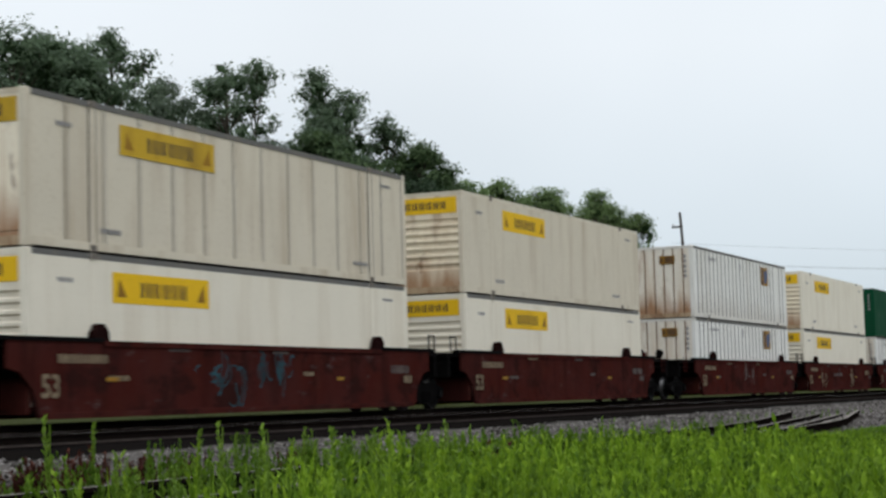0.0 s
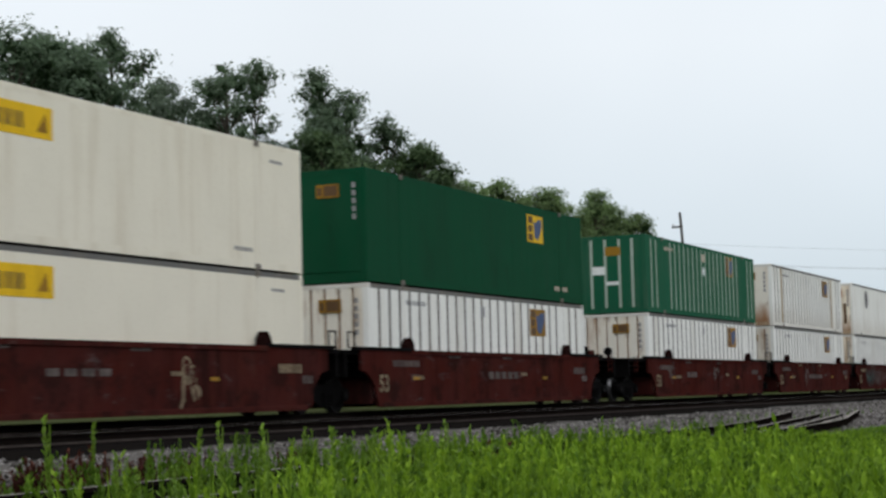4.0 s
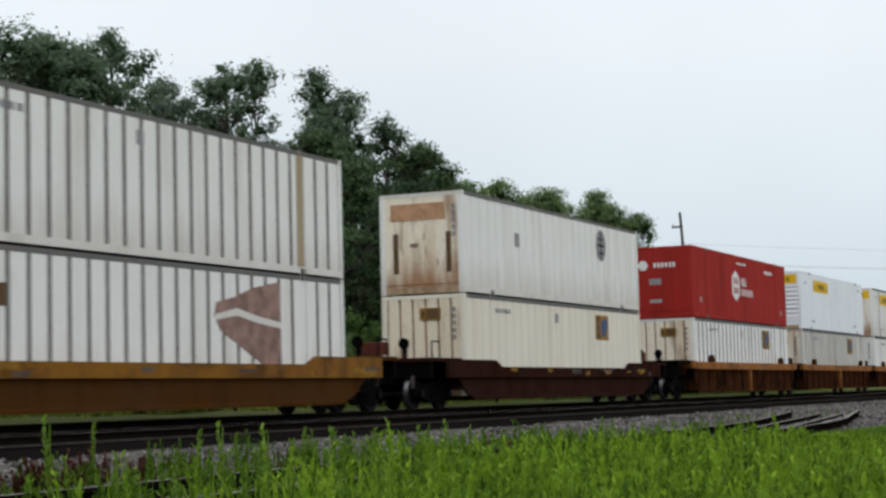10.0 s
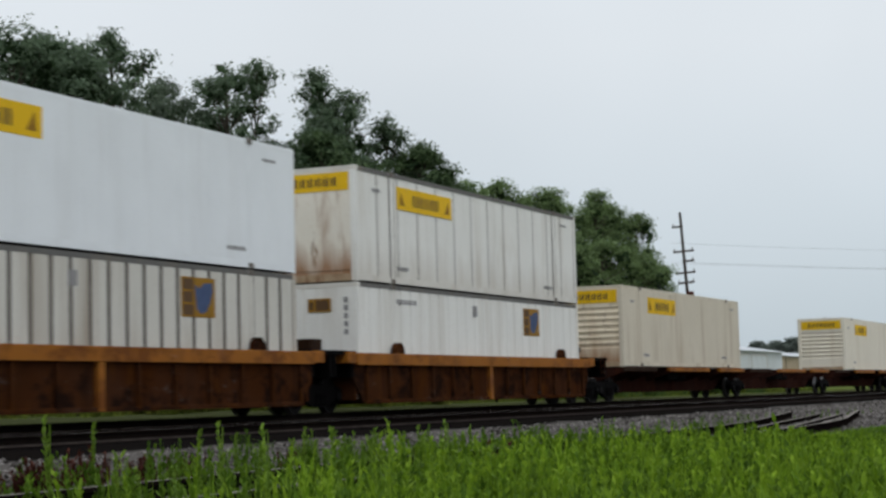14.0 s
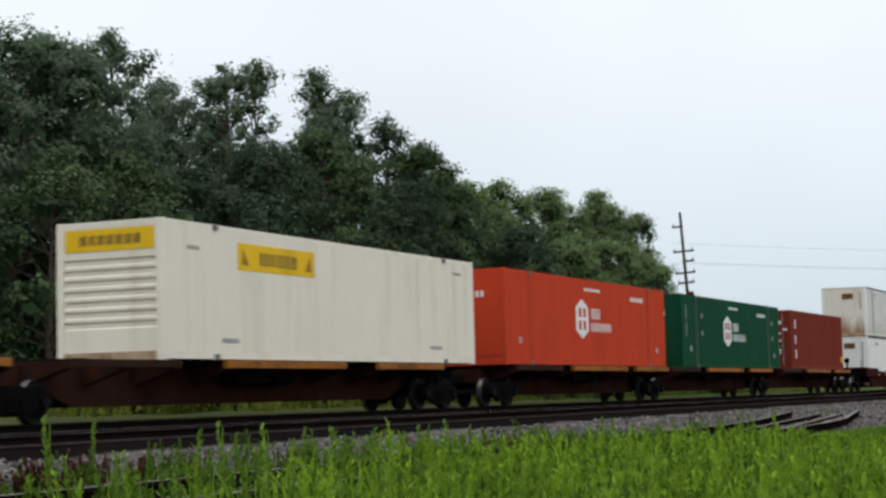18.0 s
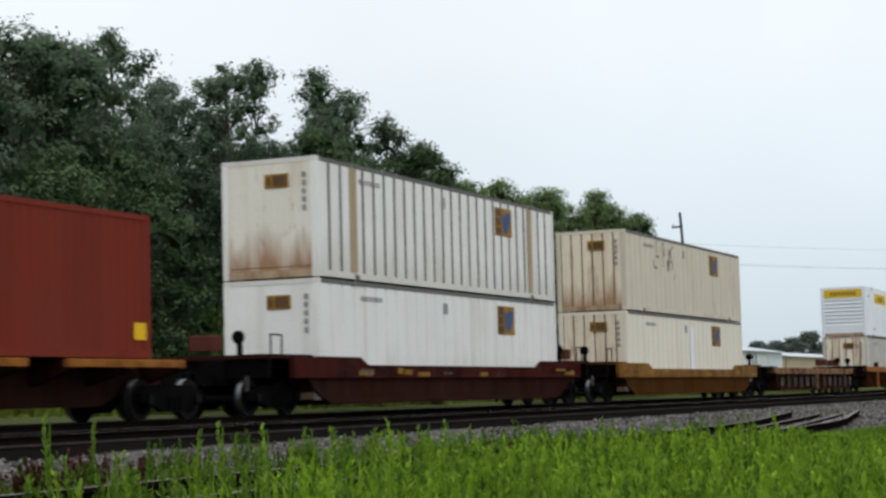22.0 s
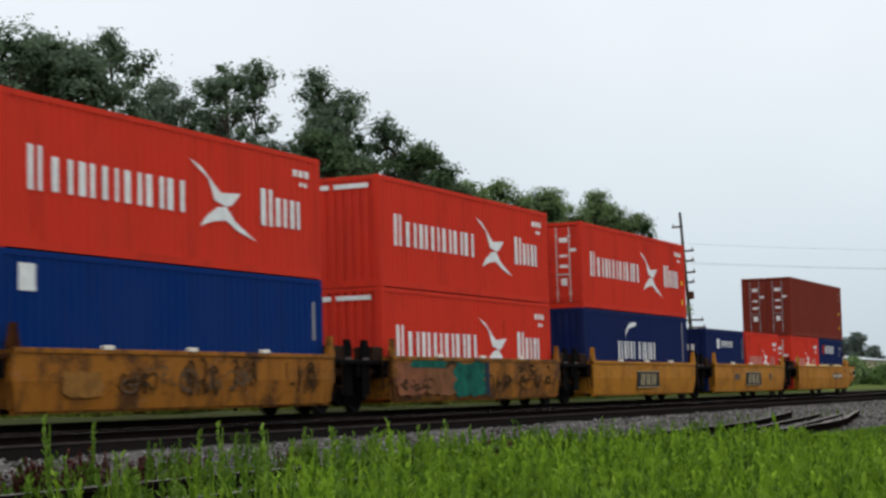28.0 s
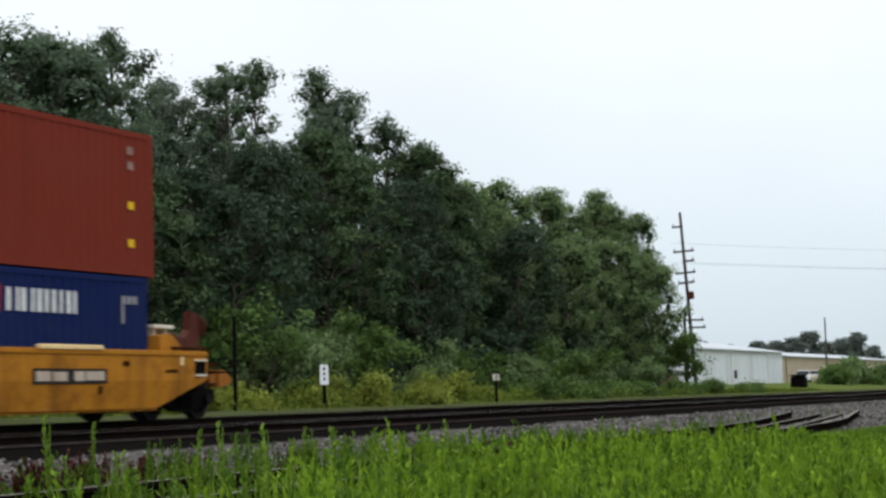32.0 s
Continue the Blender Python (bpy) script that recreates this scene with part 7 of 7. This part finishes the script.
def utility_pole(x, y, h, lean, label, arms, box=None):
    z0 = float(ground_z(x, y)) - 0.1
    p = thing("utility_pole", label, "utility pole", (x, y, z0), "poles")
    p.rotation_euler = (lean[0], lean[1], 0)
    part("shaft", Geo().cyl((0, 0, 0), 0.12, h, "z", 12, 0.08), POLEWOOD, p)
    for z, a, b in arms:
        arm = part("crossarm", Geo().box(a, b, -0.05, 0.05, z - 0.055, z + 0.055), POLEWOOD, p)
        arm.rotation_euler = (0, 0, radians(-66))
        for q in (a + 0.08, b - 0.08):
            part("insulator", Geo().cyl((q, 0, z + 0.055), 0.05, 0.16, "z", 8, 0.03), GLASSY, arm)
    if box:
        part("transformer", Geo().cyl((-0.25, -0.25, box), 0.22, 0.42, "z", 12), RUSTBOX, p, "rust-red transformer can")
    return p


utility_pole(105.2, 30.0, 10.95, (0.0, -0.205), "leaning wooden utility pole with crossarms", [(10.1, -0.55, 0.1), (8.6, -0.62, 0.62), (8.0, -0.1, 0.6), (7.3, -0.6, 0.6), (6.7, -0.5, 0.5), (5.3, -0.15, 0.1)], 5.75)
utility_pole(104.0, 30.25, 5.0, (0, 0.0), "short wooden pole with two arms beside the tall one", [(4.3, 0.0, 1.15), (3.85, 0.2, 1.25)])
utility_pole(200.0, 42.0, 7.3, (0, 0.0), "bare wooden pole far off beside a shed", [])


def wire(a, b, sag, label):
    """One sagging wire, drawn as a thin four-sided tube."""
    n = 24
    a, b = Vector(a), Vector(b)
    v, f = [], []
    for i in range(n + 1):
        p = a.lerp(b, i / n) - Vector((0, 0, sag * 4 * (i / n) * (1 - i / n)))
        v += [tuple(p + Vector(d) * 0.007) for d in ((0, 0, 1), (1, 0, 0), (0, 0, -1), (-1, 0, 0))]
    for i in range(n):
        f += [(4 * i + j, 4 * i + (j + 1) % 4, 4 * i + 4 + (j + 1) % 4, 4 * i + 4 + j) for j in range(4)]
    thing("overhead_wire", label, "wire", me=Geo().add(v, f).mesh("overhead_wire", GLASSY), group="overhead wires")


utility_pole(134.0, 0.0, 11.0, (0, 0.0), "wooden utility pole that holds the far ends of the wires", [(9.6, -0.8, 0.8), (8.4, -0.7, 0.7)])
for dz, off in ((8.75, -0.55), (7.55, 0.55), (7.55, -0.5)):
    wire((103.78 + off * 0.407, 30.30 - off * 0.914, float(ground_z(104, 30)) + dz + 0.12), (134.0 + off * 0.407, -off * 0.914, float(ground_z(134, 0)) + (9.72 if dz > 8 else 8.52)), 0.3, "thin black overhead wire crossing the tracks")


def post_sign(x, y, h, w, ph, label, board):
    z0 = float(ground_z(x, y)) - 0.05
    s = thing("track_sign", label, "sign", (x, y, z0), "trackside signs")
    s.rotation_euler = (0, 0, radians(-58))
    part("post", Geo().cham(-0.05, 0.05, -0.04, 0.04, 0, h - 0.02, 0.01), BLACKSTEEL, s)
    b = part("board", Geo().cham(-w / 2, w / 2, -0.065, -0.04, h - ph, h, 0.02), board, s, "white board with dark marks")
    g = Geo()
    for k in range(3):
        g.box(-w * 0.12, w * 0.12, -0.070, -0.065, h - ph * (0.28 + 0.25 * k), h - ph * (0.14 + 0.25 * k))
    part("board_marks", g, INK, b)


post_sign(47.5, 25.0, 1.36, 0.26, 0.60, "white upright board on a dark post beside the track", CLEAN)
post_sign(61.65, 25.25, 1.10, 0.26, 0.24, "small grey board on a dark post in the weeds", GREYWHITE)

lone = thing("marker_post", "thin dark bare post in the weeds", "post", (42.3, 25.0, float(ground_z(42.3, 25.0)) - 0.1))
part("shaft", Geo().cham(-0.04, 0.04, -0.04, 0.04, 0, 2.7, 0.012), BLACKSTEEL, lone)

SHEDWHITE = paint("white_metal_cladding", (0.60, 0.63, 0.64), (0.35, 0.35, 0.34), amount=0.4)
SHEDTAN = paint("tan_metal_cladding", (0.42, 0.34, 0.24), amount=0.2)
SHEDROOF = paint("pale_metal_roof", (0.47, 0.49, 0.51), amount=0.3)


def shed(x0, x1, y0, y1, base, eave, ridge, wallm, label, bays, name="warehouse"):
    s = thing(name, label, "building", ((x0 + x1) / 2, (y0 + y1) / 2, base))
    hx, hy = (x1 - x0) / 2, (y1 - y0) / 2
    n = int(2 * hx / 0.9)
    g = Geo()
    for i in range(n):
        a, b = -hx + i * 2 * hx / n, -hx + (i + 1) * 2 * hx / n
        g.box(a, b - 0.12, -hy - 0.03, -hy + 0.15, 0, eave)
        g.box(b - 0.12, b, -hy, -hy + 0.15, 0, eave)
    part("front_wall", g, wallm, s)
    part("back_wall", Geo().box(-hx, hx, hy - 0.15, hy, 0, eave), wallm, s)
    for sx in (-1, 1):
        x = sx * (hx - 0.1)
        v = [(x - 0.1, -hy, 0), (x - 0.1, hy, 0), (x - 0.1, hy, eave), (x - 0.1, 0, ridge), (x - 0.1, -hy, eave), (x + 0.1, -hy, 0), (x + 0.1, hy, 0), (x + 0.1, hy, eave), (x + 0.1, 0, ridge), (x + 0.1, -hy, eave)]
        part("gable_wall", Geo().add(v, [(4, 3, 2, 1, 0), (5, 6, 7, 8, 9), (0, 1, 6, 5), (1, 2, 7, 6), (2, 3, 8, 7), (3, 4, 9, 8), (4, 0, 5, 9)]), wallm, s)
    for sy in (-1, 1):
        v = [(-hx - 0.3, sy * (hy + 0.4), eave - 0.1), (hx + 0.3, sy * (hy + 0.4), eave - 0.1), (hx + 0.3, 0, ridge + 0.08), (-hx - 0.3, 0, ridge + 0.08)]
        v += [(a, b, c + 0.14) for a, b, c in v]
        part("roof", Geo().add(v, [(0, 1, 2, 3), (7, 6, 5, 4), (0, 4, 5, 1), (1, 5, 6, 2), (2, 6, 7, 3), (3, 7, 4, 0)]), SHEDROOF, s)
    for i, (a, b, h) in enumerate(bays):
        d = part("door", Geo().box(a, b, -hy - 0.06, -hy - 0.03, 0.02, h), wallm, s, "wide sliding door")
        part("door_frame", Geo().box(a - 0.16, a, -hy - 0.09, -hy - 0.03, 0, h + 0.15).box(b, b + 0.16, -hy - 0.09, -hy - 0.03, 0, h + 0.15).box(a, b, -hy - 0.09, -hy - 0.03, h, h + 0.15), GREYWHITE, d)
    return s


b1 = shed(164, 225.5, 53, 70, 0.75, 4.05, 5.3, SHEDWHITE, "long white metal warehouse with sliding doors", [(15.0, 22.5, 3.5), (5.5, 13.5, 3.5), (-5.0, 3.5, 3.5)])
part("dark_window", Geo().box(6.6, 7.9, -8.60, -8.57, 0.75, 1.7), BLACKBOX, b1)
shed(258, 350, 60, 80, 0.8, 4.1, 5.2, SHEDTAN, "long tan shed with a pale roof", [], "farm_shed")

# a black trackside cabinet, bushes and parked cars by the sheds
cab = thing("trackside_cabinet", "squat black cabinet beside the track", "cabinet", (123.5, 27.9, float(ground_z(123.5, 27.9)) - 0.02))
part("body", Geo().cham(-0.6, 0.6, -0.5, 0.5, 0, 0.98, 0.16), BLACKSTEEL, cab)
part("lid", Geo().cham(-0.66, 0.66, -0.56, 0.56, 0.98, 1.06, 0.05), BLACKSTEEL, cab)
for i, (x, y, top, spread) in enumerate([(154, 31.6, 1.9, 1.2), (159, 31.2, 2.9, 1.5), (165, 30.6, 1.5, 1.3), (172, 30.2, 2.1, 1.4), (180, 31, 1.3, 1.6), (189, 32, 1.7, 1.6), (198, 33, 1.3, 1.8)]):
    shrub(x, y, top, spread, LEAF_MID if i % 2 else LEAF_LIGHT, "loose green bush near the sheds", 400 + i, 0.16, 34)


CARGLASS = plain("dark_car_glass", (0.03, 0.035, 0.04), 0.1)


def parked_car(x, y, yaw, mat, label):
    z = float(ground_z(x, y))
    c = thing("car", label, "car", (x, y, z + 0.0), "parked cars")
    c.rotation_euler = (0, 0, yaw)
    part("body", Geo().prism([(-2.2, 0.28), (2.2, 0.28), (2.25, 0.75), (1.2, 0.92), (-2.1, 0.98), (-2.25, 0.7)], -0.85, 0.85), mat, c)
    part("cabin", Geo().prism([(-1.9, 0.95), (1.1, 0.91), (0.4, 1.42), (-1.2, 1.46)], -0.74, 0.74), CARGLASS, c)
    part("roof", Geo().prism([(-1.25, 1.44), (0.45, 1.40), (0.4, 1.47), (-1.2, 1.51)], -0.76, 0.76), mat, c)
    for sx, sy in itertools.product((-1.35, 1.35), (-0.8, 0.6)):
        part("wheel", Geo().cyl((sx, sy, 0.31), 0.31, 0.2, "y", 14), BLACKSTEEL, c)


parked_car(167.5, 50.0, 0.1, CLEAN, "white car parked by the warehouse")
parked_car(162.0, 49.0, 0.15, paint("rust_red_car", (0.2, 0.06, 0.05)), "dull red car parked by the warehouse")
parked_car(226.0, 50.5, 0.2, CLEAN, "white car parked beyond the warehouse")
parked_car(231.5, 50.0, 0.2, GREYWHITE, "silver car parked beyond the warehouse")

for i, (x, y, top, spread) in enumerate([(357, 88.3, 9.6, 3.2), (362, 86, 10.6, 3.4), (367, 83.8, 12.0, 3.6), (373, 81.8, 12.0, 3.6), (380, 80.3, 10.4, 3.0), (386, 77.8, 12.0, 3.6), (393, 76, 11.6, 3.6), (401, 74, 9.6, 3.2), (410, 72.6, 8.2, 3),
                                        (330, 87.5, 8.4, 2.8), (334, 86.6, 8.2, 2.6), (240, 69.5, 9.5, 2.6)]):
    tree(x, y, top - 0.9 * (i % 3), 0.72 * spread, LEAF_FAR, "distant tree with haze mixed into its leaf colour", 500 + i, airy=0.2, leaf=0.26, per=14, dens=0.6, core=LEAF_FAR)


# ---- everything on the rails moves as one ----
def motions():
    steps = int(SECONDS * FPS)
    for wheel in TURNING:       # each axle rolls under its truck
        at = wheel.location.copy()
        walk(wheel, [(i / FPS, pose(at.x, at.y, at.z, 0, -math.degrees(SPEED * i / FPS / 0.42), 0)) for i in range(steps + 1)])
    for thing_, x0 in RIDERS:
        at = thing_.location.copy()
        walk(thing_, [(t, pose(x0 - SPEED * (t - 16.0), at.y, at.z)) for t in (0.0, 16.0, SECONDS)])


motions()
